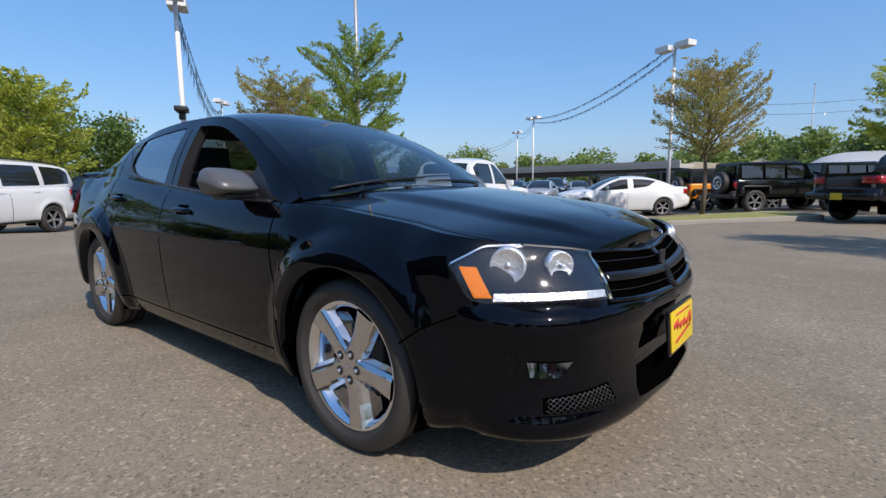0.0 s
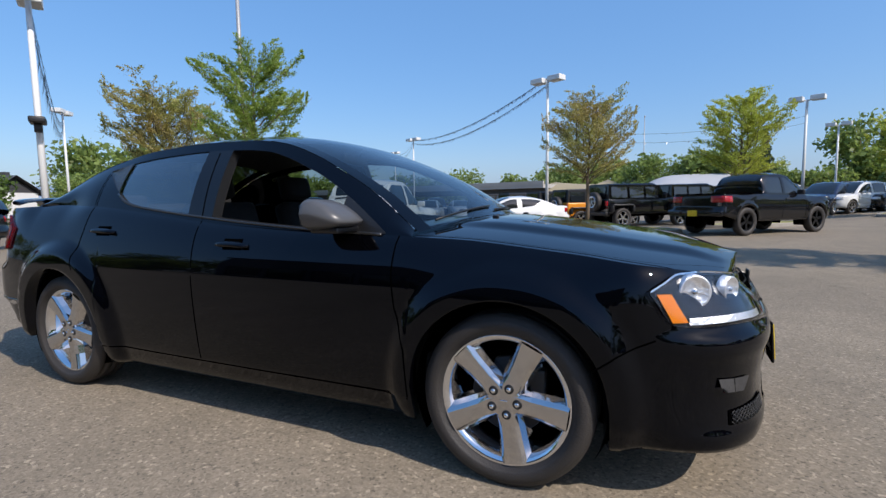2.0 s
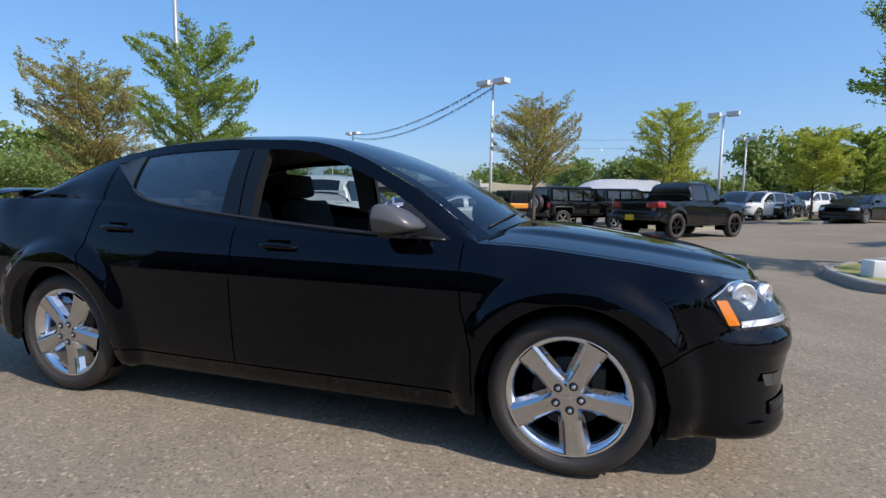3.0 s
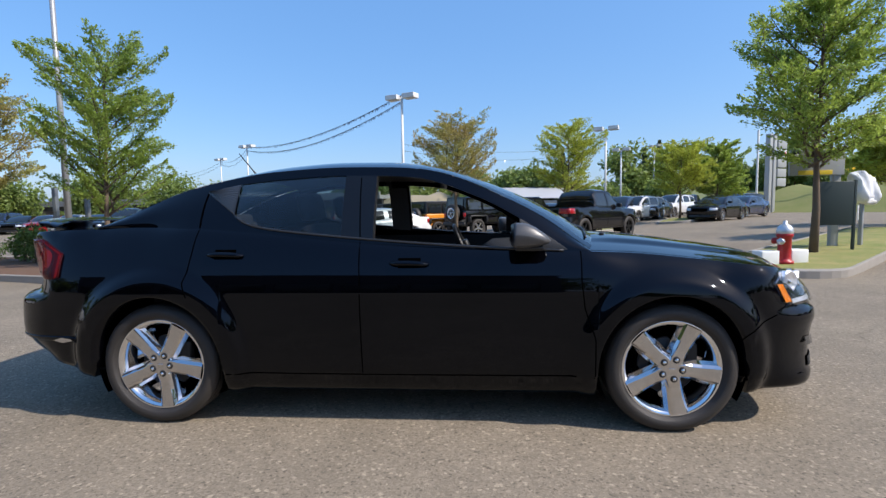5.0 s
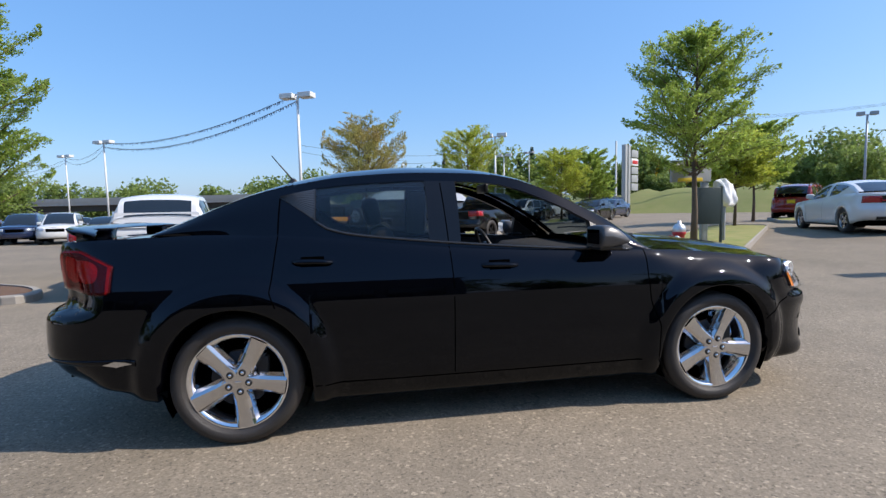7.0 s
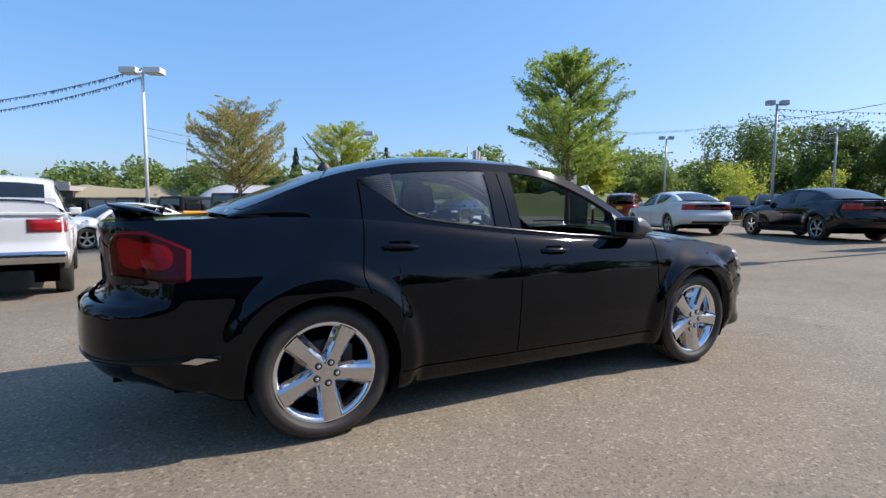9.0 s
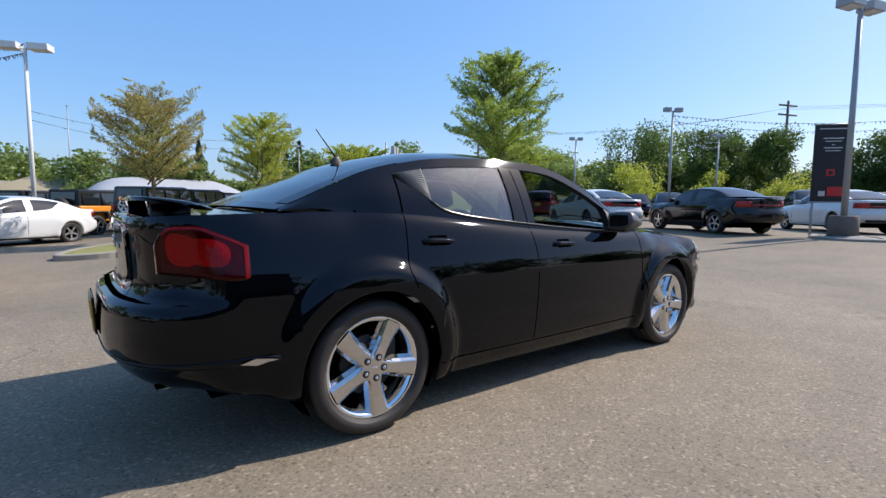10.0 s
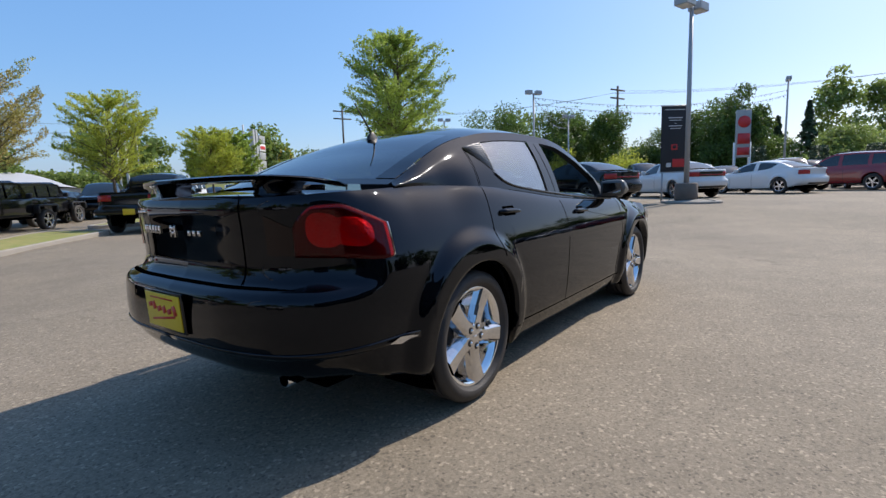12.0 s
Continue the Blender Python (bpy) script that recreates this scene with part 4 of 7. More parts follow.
# under-tray, black so that the shade below the car is in its colour
part("under_tray", boxes(((0.0, 0, 0.27), (4.1, 1.02, 0.10)), ((0.0, 0, 0.25), (1.9, 1.55, 0.09)), ((1.98, 0, 0.27), (0.34, 0.90, 0.06)), ((-2.06, 0, 0.38), (0.45, 1.25, 0.06))), GAP_SHADE, hero, smooth=False)

# cabin: floor, dash, seats, wheel
cab = new("cabin")
cab.parent = hero
tagged(cab, "dark cloth cabin with two front seats and rear bench")
part("cabin_floor", boxes(((-0.35, 0, 0.36), (2.5, 1.45, 0.05)), ((0.98, 0, 0.62), (0.06, 1.5, 0.55)), ((-1.52, 0, 0.75), (0.06, 1.3, 0.62))), CABIN, cab, smooth=False)
for sg in (-1, 1):
    part("door_card", boxes(((-0.1, sg * 0.775, 0.68), (1.7, 0.04, 0.56)), ((0.15, sg * 0.73, 0.80), (0.55, 0.06, 0.05)), bevel=0.012), CABIN, cab)
bm = bmesh.new()
grid(bm, [[(0.42 + 0.07 * math.sin(3.1 * k / 12) + dx, -0.72 + 1.44 * k / 12, z) for dx, z in ((0.03, 0.60), (-0.03, 0.72), (-0.02, 0.86), (0.08, 0.925), (0.35, 0.94), (0.62, 0.93))] for k in range(13)])
part("dashboard", bm, CABIN, cab)
for y in (-0.37, 0.37):
    bm = boxes(((-0.18, y, 0.50), (0.50, 0.50, 0.16), 0.05))
    part("front_seat_cushion", bm, CABIN, cab)
    bm = bmesh.new()
    box(bm, (0, 0, 0.29), (0.13, 0.48, 0.60), bevel=0.05)
    bmesh.ops.transform(bm, matrix=pose(-0.44, y, 0.53, 0, -17, 0), verts=bm.verts[:])
    part("front_seat_back", bm, CABIN, cab)
    bm = bmesh.new()
    box(bm, (0, 0, 0), (0.10, 0.27, 0.17), bevel=0.04)
    bmesh.ops.transform(bm, matrix=pose(-0.66, y, 1.20, 0, -12, 0), verts=bm.verts[:])
    part("head_restraint", bm, CABIN, cab)
part("rear_bench", boxes(((-1.10, 0, 0.50), (0.50, 1.30, 0.18), 0.05)), CABIN, cab)
bm = bmesh.new()
box(bm, (0, 0, 0.28), (0.14, 1.28, 0.60), bevel=0.05)
bmesh.ops.transform(bm, matrix=pose(-1.34, 0, 0.55, 0, -22, 0), verts=bm.verts[:])
part("rear_bench_back", bm, CABIN, cab)
for y in (-0.37, 0.37):
    part("rear_head_restraint", boxes(((-1.50, y, 1.11), (0.09, 0.25, 0.10), 0.03)), CABIN, cab)
part("parcel_shelf", boxes(((-1.66, 0, 1.045), (0.36, 1.20, 0.02))), CABIN, cab)
bm = bmesh.new()
for k in range(28):
    a0, a1 = 2 * math.pi * k / 28, 2 * math.pi * (k + 1) / 28
    ring = []
    for a in (a0, a1):
        ring.append([(0.015 * math.cos(b), (0.185 + 0.015 * math.sin(b)) * math.cos(a), (0.185 + 0.015 * math.sin(b)) * math.sin(a)) for b in [2 * math.pi * j / 8 for j in range(9)]])
    grid(bm, ring)
box(bm, (0.02, 0, 0), (0.05, 0.14, 0.11), bevel=0.02)
box(bm, (0.01, 0, 0.0), (0.02, 0.36, 0.035))
box(bm, (0.01, 0, -0.09), (0.02, 0.04, 0.17))
bmesh.ops.transform(bm, matrix=pose(0.28, 0.37, 0.88, 0, -25, 0), verts=bm.verts[:])
part("steering_wheel", bm, SATIN_BLACK, cab)
bm = bmesh.new()
tube(bm, [H.roof(0.20, 0) + Vector((0, 0, -0.02)), H.roof(0.20, 0) + Vector((-0.05, 0, -0.06))], 0.01, 8)
box(bm, (H.roof(0.20, 0).x - 0.07, 0, H.roof(0.20, 0).z - 0.075), (0.03, 0.24, 0.065), bevel=0.012)
part("rear_view_mirror", bm, SATIN_BLACK, cab)
# roof lining
bm = bmesh.new()
grid(bm, [[H.roof(x, s) + Vector((0, 0, -0.03)) for s in [k / 8 * 0.93 for k in range(-8, 9)]] for x in frange(-1.08, 0.04, 14)])
part("roof_lining", bm, CABIN_GREY, cab)


# ---- ground ----
def height(x, y):
    """The lot climbs gently ahead of the car and dips behind it."""
    return 0.36 * step(6, 14.5, x) - 0.22 * step(2.5, 7, y + 0.6 * max(0, -x - 6)) * step(1.0, -3.5, x) * (1 if x > -60 else 0.5)


def on(x, y, dz=0.0, rz=0.0):
    return pose(x, y, height(x, y) + dz, 0, 0, rz)


bm = bmesh.new()
gx = [-3000, -1200, -400, -160, -90, -60, -45, -35, -28, -22, -18] + frange(-15, 26, 41) + [30, 36, 45, 60, 90, 150, 400, 1200, 3000]
gy = [-3000, -800, -200, -60, -25, -10, -4] + frange(-2, 26, 28) + [30, 36, 45, 60, 90, 150, 300, 800, 3000]
grid(bm, [[(x, y, height(x, y)) for y in gy] for x in gx])
ground = part("ground", bm, ASPHALT, None)
tagged(ground, "worn grey asphalt of a car dealer's lot", "ground", kind="structure")

GRASS = mat("lawn", (0.15, 0.19, 0.035), 0.9, var=0.9, scale=2.2, base2=(0.30, 0.25, 0.09), fine=0.6, fine_scale=60, bump=0.6, bump_scale=60)
DRY_GRASS = mat("dry_bank", (0.22, 0.20, 0.07), 0.95, var=0.5, scale=0.6, base2=(0.12, 0.16, 0.03), fine=0.3, fine_scale=8, bump=0.5, bump_scale=9)
KERB = mat("concrete_kerb", (0.34, 0.31, 0.27), 0.9, var=0.35, scale=4, base2=(0.24, 0.22, 0.19), fine=0.15, fine_scale=60, bump=0.3, bump_scale=50)
BARK_BED = mat("bark_mulch", (0.17, 0.095, 0.055), 0.95, var=0.4, scale=10, base2=(0.09, 0.05, 0.03), fine=0.4, fine_scale=60, bump=1.0, bump_scale=60)
CONCRETE = mat("weathered_concrete", (0.30, 0.285, 0.255), 0.9, var=0.4, scale=2.5, base2=(0.19, 0.18, 0.165), fine=0.15, fine_scale=30, bump=0.25, bump_scale=30)


def rounded(poly, r=0.8, n=5):
    """The outline with its corners rounded."""
    out = []
    m = len(poly)
    for i in range(m):
        a, b, c = Vector(poly[i - 1]), Vector(poly[i]), Vector(poly[(i + 1) % m])
        u, v = (a - b), (c - b)
        k = min(r, u.length / 2.2, v.length / 2.2)
        p, q = b + u.normalized() * k, b + v.normalized() * k
        for j in range(n + 1):
            t = j / n
            out.append((p * (1 - t) ** 2 + b * 2 * t * (1 - t) + q * t * t))
    return out


def island(name, poly, fill, label, high=0.14):
    """A raised bed: a concrete kerb round a filled middle."""
    o = rounded(poly)
    c = sum(o, Vector((0, 0))) / len(o)
    ob = thing(name, pose(0, 0, 0), label, "planting bed", kind="structure")

    def inset(p, d):
        w = c - p
        return p + w.normalized() * min(d, w.length * 0.5)

    bm = bmesh.new()
    rows = []
    for p in o + o[:1]:
        h = height(p.x, p.y)
        q, s = inset(p, 0.03), inset(p, 0.19)
        rows.append([(p.x, p.y, h - 0.05), (p.x, p.y, h + high - 0.02), (q.x, q.y, h + high), (s.x, s.y, h + high), (s.x, s.y, h + high - 0.06)])
    grid(bm, rows)
    part("kerb", bm, KERB, ob, "grey concrete kerb", smooth=False)
    bm = bmesh.new()
    rings = []
    for k, d in enumerate((0.0, 0.25, 0.5, 0.75, 0.97)):
        rings.append([])
        for p in o + o[:1]:
            s = inset(p, 0.185)
            s = s + (c - s) * d
            rings[-1].append((s.x, s.y, height(s.x, s.y) + high - 0.025 + 0.06 * math.sin(d * 1.5) + (random.random() - 0.5) * 0.012))
    for r in rings:
        r[-1] = r[0]
    grid(bm, rings)
    part("bed_surface", bm, fill, ob)
    return ob


island("grass_island", [(4.9, 4.75), (6.0, 4.55), (13.6, 11.7), (12.3, 13.3), (5.0, 6.7)], GRASS, "kerbed grass island beside the driveway")
island("grass_island", [(-3.0, 10.9), (-1.7, 10.5), (2.6, 14.6), (1.4, 16.6), (-2.6, 12.6)], GRASS, "kerbed narrow grass island under a young tree")
island("grass_island", [(2.6, 17.8), (4.2, 17.6), (7.4, 21.0), (5.9, 22.4)], GRASS, "kerbed grass island between parked vehicles")
island("grass_island", [(10.0, 24.6), (11.8, 24.0), (15.0, 28.4), (12.6, 29.4)], GRASS, "kerbed grass island by the far row")
island("grass_island", [(16.5, 14.2), (17.7, 13.2), (21.5, 17.6), (20.0, 18.8)], GRASS, "kerbed grass island at the lot entrance")
island("bark_bed", [(-5.9, 5.1), (-6.6, 6.8), (-12.6, 10.6), (-19, 11.5), (-19, 8.2), (-11.4, 6.7)], BARK_BED, "kerbed bark bed with shrubs and trees")
island("lamp_island", [(13.05, 0.8), (13.4, -0.25), (14.9, 0.45), (14.6, 1.8), (13.7, 1.75)], CONCRETE, "low concrete pad round a lamp base", 0.07)


# ---- parked vehicles ----
WHITE_PAINT = mat("white_paint", (0.80, 0.80, 0.79), 0.25, coat=0.6, var=0.04, scale=2)
RED_PAINT = mat("dark_red_paint", (0.23, 0.012, 0.015), 0.22, coat=0.8)
BLUE_PAINT = mat("dark_blue_paint", (0.012, 0.020, 0.055), 0.2, coat=0.8)
GREY_PAINT = mat("grey_paint", (0.16, 0.165, 0.17), 0.25, 0.3, coat=0.6)
SILVER_PAINT = mat("silver_paint", (0.45, 0.46, 0.47), 0.3, 0.5, coat=0.5)
ORANGE_PAINT = mat("orange_paint", (0.70, 0.25, 0.02), 0.3, coat=0.5)
TAN_PAINT = mat("olive_tan_paint", (0.20, 0.19, 0.09), 0.35, coat=0.4)
GLASS_CAR = mat("parked_car_glass", (0.012, 0.015, 0.017), 0.04, spec=0.9)
ALLOY = mat("alloy_rim", (0.55, 0.55, 0.56), 0.25, 0.9)
BLACK_RIM = mat("black_rim", (0.015, 0.015, 0.016), 0.3, 0.5)
TAIL_RED = mat("parked_tail_red", (0.35, 0.008, 0.012), 0.2, coat=0.5)
HEAD_CLEAR = mat("parked_headlight", (0.55, 0.57, 0.60), 0.15, 0.6)

SMALL = {}


def small_wheel(parent, x, y, R, rim_mat, left):
    w = new("wheel")
    w.parent = parent
    w.matrix_basis = pose(x, y, R, 0, (x * 37) % 72, 180 if left else 0)
    key = (round(R, 3), rim_mat.name)
    if key not in SMALL:
        bm = bmesh.new()
        r, h = R * 0.68, 0.11
        lathe(bm, [(r - 0.01, -h * 0.75), (r + 0.02, -h), (R - 0.03, -h), (R - 0.004, -h * 0.8), (R, -h * 0.4), (R, h * 0.4), (R - 0.02, h), (r, h)], "y", 28)
        t = part("tyre", bm, RUBBER, w)
        bm = bmesh.new()
        lathe(bm, [(0.0, -h * 0.5), (r * 0.18, -h * 0.55), (r * 0.22, -h * 0.4)], "y", 16)
        lathe(bm, [(r * 0.86, -h * 0.3), (r * 0.92, -h * 0.75), (r * 1.01, -h * 0.80), (r * 1.02, -h * 0.6)], "y", 28)
        for k in range(5):
            a = 2 * math.pi * k / 5
            box(bm, (r * 0.52, -h * 0.48, 0), (r * 0.80, 0.03, r * 0.26), Matrix.Rotation(a, 4, "Y"))
        m = part("rim", bm, rim_mat, w, smooth=False)
        # Plain black disc: painted shade behind the spokes.
        bm = bmesh.new()
        lathe(bm, [(0.0, 0.0), (r * 0.95, 0.0)], "y", 20)
        d = part("brake_disc", bm, GAP_SHADE, w)
        SMALL[key] = (t.data, m.data, d.data)
    else:
        for nm, me in zip(("tyre", "rim", "brake_disc"), SMALL[key]):
            share(nm, me, w)
    return w


def scaled(spec, sx, sy, sz, **over):
    """A body spec stretched along x, y, z."""
    s = dict(spec)
    s["plan"] = [(x * sx, y * sy) for x, y in spec["plan"]]
    for k in ("zt", "zlow", "zc", "rail_z", "top", "sill", "head"):
        s[k] = [(x * sx, z * sz) for x, z in spec[k]]
    s["rail_y"] = [(x * sx, y * sy) for x, y in spec["rail_y"]]
    for k in ("side", "front", "rear"):
        s[k] = [(z * sz, d) for z, d in spec[k]]
    for k in ("front_zone", "rear_zone", "bow_front_zone", "bow_rear_zone", "wheels", "cuts"):
        s[k] = tuple(x * sx for x in spec[k])
    s["flares"] = [(x * sx, z * sz, r, a) for x, z, r, a in spec["flares"]]
    s["arch_n"] = 14
    s.update(over)
    return s


LAYOUT = dict(screen=(0.06, 0.985), back=(-1.74, -1.10), roof=(-1.10, 0.06), cabin=(-1.80, 0.98), glass=(-1.16, 0.86), pillars=((-0.36, -0.17),), bonnet=0.80, boot=-1.60, tyre=0.345)
SUV_SPEC = dict(
    plan=[(-2.36, 0), (-2.35, 0.40), (-2.30, 0.70), (-2.18, 0.84), (-1.9, 0.90), (-1.38, 0.93), (-0.3, 0.92), (0.95, 0.92), (1.38, 0.93), (1.75, 0.91), (2.0, 0.85), (2.18, 0.72), (2.30, 0.50), (2.36, 0.25), (2.38, 0)],
    zt=[(-2.4, 1.12), (-1.6, 1.11), (0, 1.08), (0.9, 1.06), (1.6, 1.02), (2.1, 0.96), (2.38, 0.92)],
    zlow=[(-2.4, 0.42), (-1.9, 0.34), (-0.9, 0.28), (0.9, 0.28), (1.8, 0.34), (2.38, 0.36)],
    zc=[(-2.4, 1.13), (0.8, 1.12), (1.2, 1.14), (1.8, 1.09), (2.2, 1.01), (2.38, 0.93)],
    side=[(0.28, 0.07), (0.36, 0.03), (0.60, 0.0), (0.85, 0.01), (1.0, 0.035), (1.15, 0.06)],
    front=[(0.34, 0.10), (0.42, 0.02), (0.60, 0.0), (0.75, 0.02), (0.95, 0.05)],
    rear=[(0.40, 0.10), (0.48, 0.02), (0.62, 0.0), (0.70, 0.06), (1.15, 0.09)],
    front_zone=(1.8, 2.1), rear_zone=(1.9, 2.2), shoulder=0.03, crown=2.6, wheels=(-1.40, 1.42), arch=0.42, arch_z=0.38, arch_n=14,
    flares=[(1.42, 0.37, 0.50, 0.02), (-1.40, 0.37, 0.50, 0.02)], cuts=(),
    rail_y=[(-2.2, 0.70), (-1.6, 0.68), (-0.3, 0.66), (0.4, 0.68), (1.05, 0.80)],
    rail_z=[(-2.3, 1.20), (-2.2, 1.42), (-2.08, 1.58), (-1.6, 1.66), (-0.6, 1.70), (0.1, 1.68), (0.4, 1.58), (0.75, 1.34), (1.05, 1.075)],
    top=[(-2.3, 1.24), (-2.2, 1.46), (-2.08, 1.64), (-1.6, 1.73), (-0.6, 1.77), (0.1, 1.75), (0.4, 1.64), (0.75, 1.40), (1.05, 1.14)],
    sill=[(-2.10, 1.20), (-1.0, 1.15), (0.4, 1.13), (0.92, 1.125)], head=[(-2.10, 1.48), (-1.9, 1.58), (-0.6, 1.63), (0.05, 1.61), (0.35, 1.52), (0.65, 1.34), (0.92, 1.135)],
    bow_front=0.12, bow_front_zone=(0.0, 0.95), bow_rear=0.06, bow_rear_zone=(1.6, 2.2), roof_crown=2.8)
SUV_LAYOUT = dict(screen=(0.22, 1.05), back=(-2.28, -2.06), roof=(-2.06, 0.22), cabin=(-2.28, 1.05), glass=(-2.08, 0.92), pillars=((-1.30, -1.16), (-0.22, -0.08)), bonnet=0.90, boot=None, tyre=0.37)
PICKUP_SPEC = dict(SUV_SPEC,
    plan=[(-2.90, 0), (-2.90, 0.50), (-2.88, 0.80), (-2.84, 0.91), (-2.5, 0.95), (-1.78, 0.96), (-0.3, 0.95), (0.95, 0.95), (1.78, 0.96), (2.2, 0.95), (2.5, 0.90), (2.68, 0.78), (2.78, 0.50), (2.82, 0.25), (2.83, 0)],
    zt=[(-2.9, 1.24), (-0.9, 1.25), (-0.8, 1.20), (1.0, 1.17), (1.8, 1.14), (2.5, 1.09), (2.83, 1.04)],
    zlow=[(-2.9, 0.62), (-2.3, 0.50), (-1.2, 0.42), (1.2, 0.42), (2.2, 0.40), (2.83, 0.42)],
    zc=[(-2.9, 1.24), (0.8, 1.22), (1.2, 1.25), (2.0, 1.22), (2.6, 1.14), (2.83, 1.05)],
    side=[(0.42, 0.06), (0.55, 0.02), (0.80, 0.0), (1.0, 0.01), (1.12, 0.03), (1.25, 0.05)],
    front=[(0.42, 0.08), (0.55, 0.0), (0.78, 0.0), (0.84, 0.05), (1.05, 0.06)], rear=[(0.5, 0.05), (0.62, -0.04), (0.76, -0.04), (0.80, 0.02), (1.25, 0.02)],
    front_zone=(2.3, 2.65), rear_zone=(2.6, 2.86), wheels=(-1.78, 1.78), arch=0.47, arch_z=0.42,
    flares=[(1.78, 0.42, 0.56, 0.02), (-1.78, 0.42, 0.56, 0.02)],
    rail_y=[(-0.95, 0.70), (0.0, 0.69), (0.6, 0.71), (1.25, 0.82)],
    rail_z=[(-0.95, 1.40), (-0.86, 1.66), (-0.6, 1.80), (0.0, 1.83), (0.35, 1.79), (0.65, 1.64), (0.95, 1.42), (1.25, 1.19)],
    top=[(-0.95, 1.44), (-0.86, 1.70), (-0.6, 1.86), (0.0, 1.90), (0.35, 1.86), (0.65, 1.70), (0.95, 1.48), (1.25, 1.25)],
    sill=[(-0.82, 1.27), (0.3, 1.25), (1.08, 1.235)], head=[(-0.82, 1.62), (-0.6, 1.74), (0.25, 1.74), (0.5, 1.64), (0.8, 1.45), (1.08, 1.245)],
    bow_front=0.12, bow_front_zone=(0.2, 1.1), bow_rear=0.0, bow_rear_zone=(2.0, 3.0))
PICKUP_LAYOUT = dict(screen=(0.40, 1.25), back=(-0.95, -0.80), roof=(-0.80, 0.40), cabin=(-0.95, 1.25), glass=(-0.82, 1.08), pillars=((0.02, 0.14),), bonnet=1.05, boot=None, tyre=0.41, bed=(-2.80, -0.98))


def car(name, m, spec, lay, paint, label, category, rim=ALLOY, plate=True, tail=TAIL_RED, k=1.0, roof=None, full_tail=False):
    """A parked vehicle: skin, cabin, glass, lamps and wheels as parts. k: stretch along x of the layout."""
    v = thing(name, m, label, category, "parked vehicles")
    sh = Shell(spec)
    q = {a: (tuple(x * k for x in b) if isinstance(b, tuple) and not isinstance(b[0], tuple) else b) for a, b in lay.items()}
    cs = sh.columns(64)
    cx = [sh.px(p) for p, _ in cs]
    bm = bmesh.new()
    grid(bm, sh.wall(cs, 11))
    grid(bm, [sh.cap(c, 8) for c, x in zip(cs, cx) if x > lay["bonnet"] * k])
    if lay["boot"]:
        grid(bm, [sh.cap(c, 8) for c, x in zip(cs, cx) if x < lay["boot"] * k])
    grid(bm, [[sh.by_z(x, sh.belt(x).z + (sh.sill(x) - sh.belt(x).z) * j / 2) for j in range(3)] for x in frange(*q["glass"], 18)])
    grid(bm, [[sh.by_z(x, sh.head(x) + (sh.rail_z(x) - sh.head(x)) * j / 2) for j in range(3)] for x in frange(*q["glass"], 18)])
    for a, b in ((q["cabin"][0], q["glass"][0]), (q["glass"][1], q["cabin"][1])):
        grid(bm, [[sh.by_z(x, sh.belt(x).z + (sh.rail_z(x) - sh.belt(x).z) * j / 4) for j in range(5)] for x in frange(a, b, 5)])
    for a, b in lay["pillars"]:
        grid(bm, [[sh.by_z(x, sh.sill(x) + (sh.head(x) - sh.sill(x)) * j / 3, 0.003) for j in range(4)] for x in frange(a * k, b * k, 2)])
    both(bm)
    bmesh.ops.remove_doubles(bm, verts=bm.verts[:], dist=3e-4)
    part("body", bm, paint, v)
    bm = bmesh.new()
    sv_ = [-1, -0.94] + [j / 5 for j in range(-4, 5)] + [0.94, 1]
    grid(bm, [[sh.roof(x, s) for s in sv_] for x in frange(*q["roof"], 10)])
    for e, (a, b) in ((0.90, q["screen"]), (0.86, q["back"])):
        for sg in (-1, 1):
            grid(bm, [[sh.roof(x, sg * (e + (1 - e) * j / 2)) for j in range(3)] for x in frange(a, b, 10)])
    part("roof", bm, roof or paint, v)
    for nm, e, (a, b) in (("windscreen", 0.90, q["screen"]), ("rear_window", 0.86, q["back"])):
        bm = bmesh.new()
        grid(bm, [[sh.roof(x, -e + 2 * e * j / 10) for j in range(11)] for x in frange(a, b, 8)])
        part(nm, bm, GLASS_CAR, v)
    edges = [q["glass"][0]] + [x * k for p in lay["pillars"] for x in p] + [q["glass"][1]]
    for sg in (1, -1):
        for a, b in zip(edges[::2], edges[1::2]):
            bm = bmesh.new()
            grid(bm, [[sh.by_z(x, sh.sill(x) + (sh.head(x) - sh.sill(x)) * j / 4, -0.008) for j in range(5)] for x in frange(a, b, 8)])
            part("side_window", bm if sg > 0 else mirrored(bm), GLASS_CAR, v)
        zt = sh.zt(sh.s["plan"][0][0])
        tp = frange(0.50, sh.p_of(sh.s["plan"][0][0] + 0.36), 6)
        bm = patch(sh, tp, lambda p: zt - 0.24, lambda p: zt - 0.06, 0.008, 3, 0.008)
        part("tail_light", bm if sg > 0 else mirrored(bm), tail, v)
        zf = sh.zt(sh.s["plan"][-1][0])
        tp = frange(sh.p_of(sh.s["plan"][-1][0] - 0.36), sh.length - 0.50, 6)
        bm = patch(sh, tp, lambda p: zf - 0.16, lambda p: zf - 0.02, 0.008, 3, 0.008)
        part("headlight", bm if sg > 0 else mirrored(bm), HEAD_CLEAR, v)
        xm = q["glass"][1] - 0.28
        b = sh.belt(xm)
        bm = boxes(((xm, sg * (b.y - 0.10), b.z + 0.10), (0.10, 0.20, 0.14)), bevel=0.03)
        part("door_mirror", bm, SATIN_BLACK if paint is not WHITE_PAINT else paint, v)
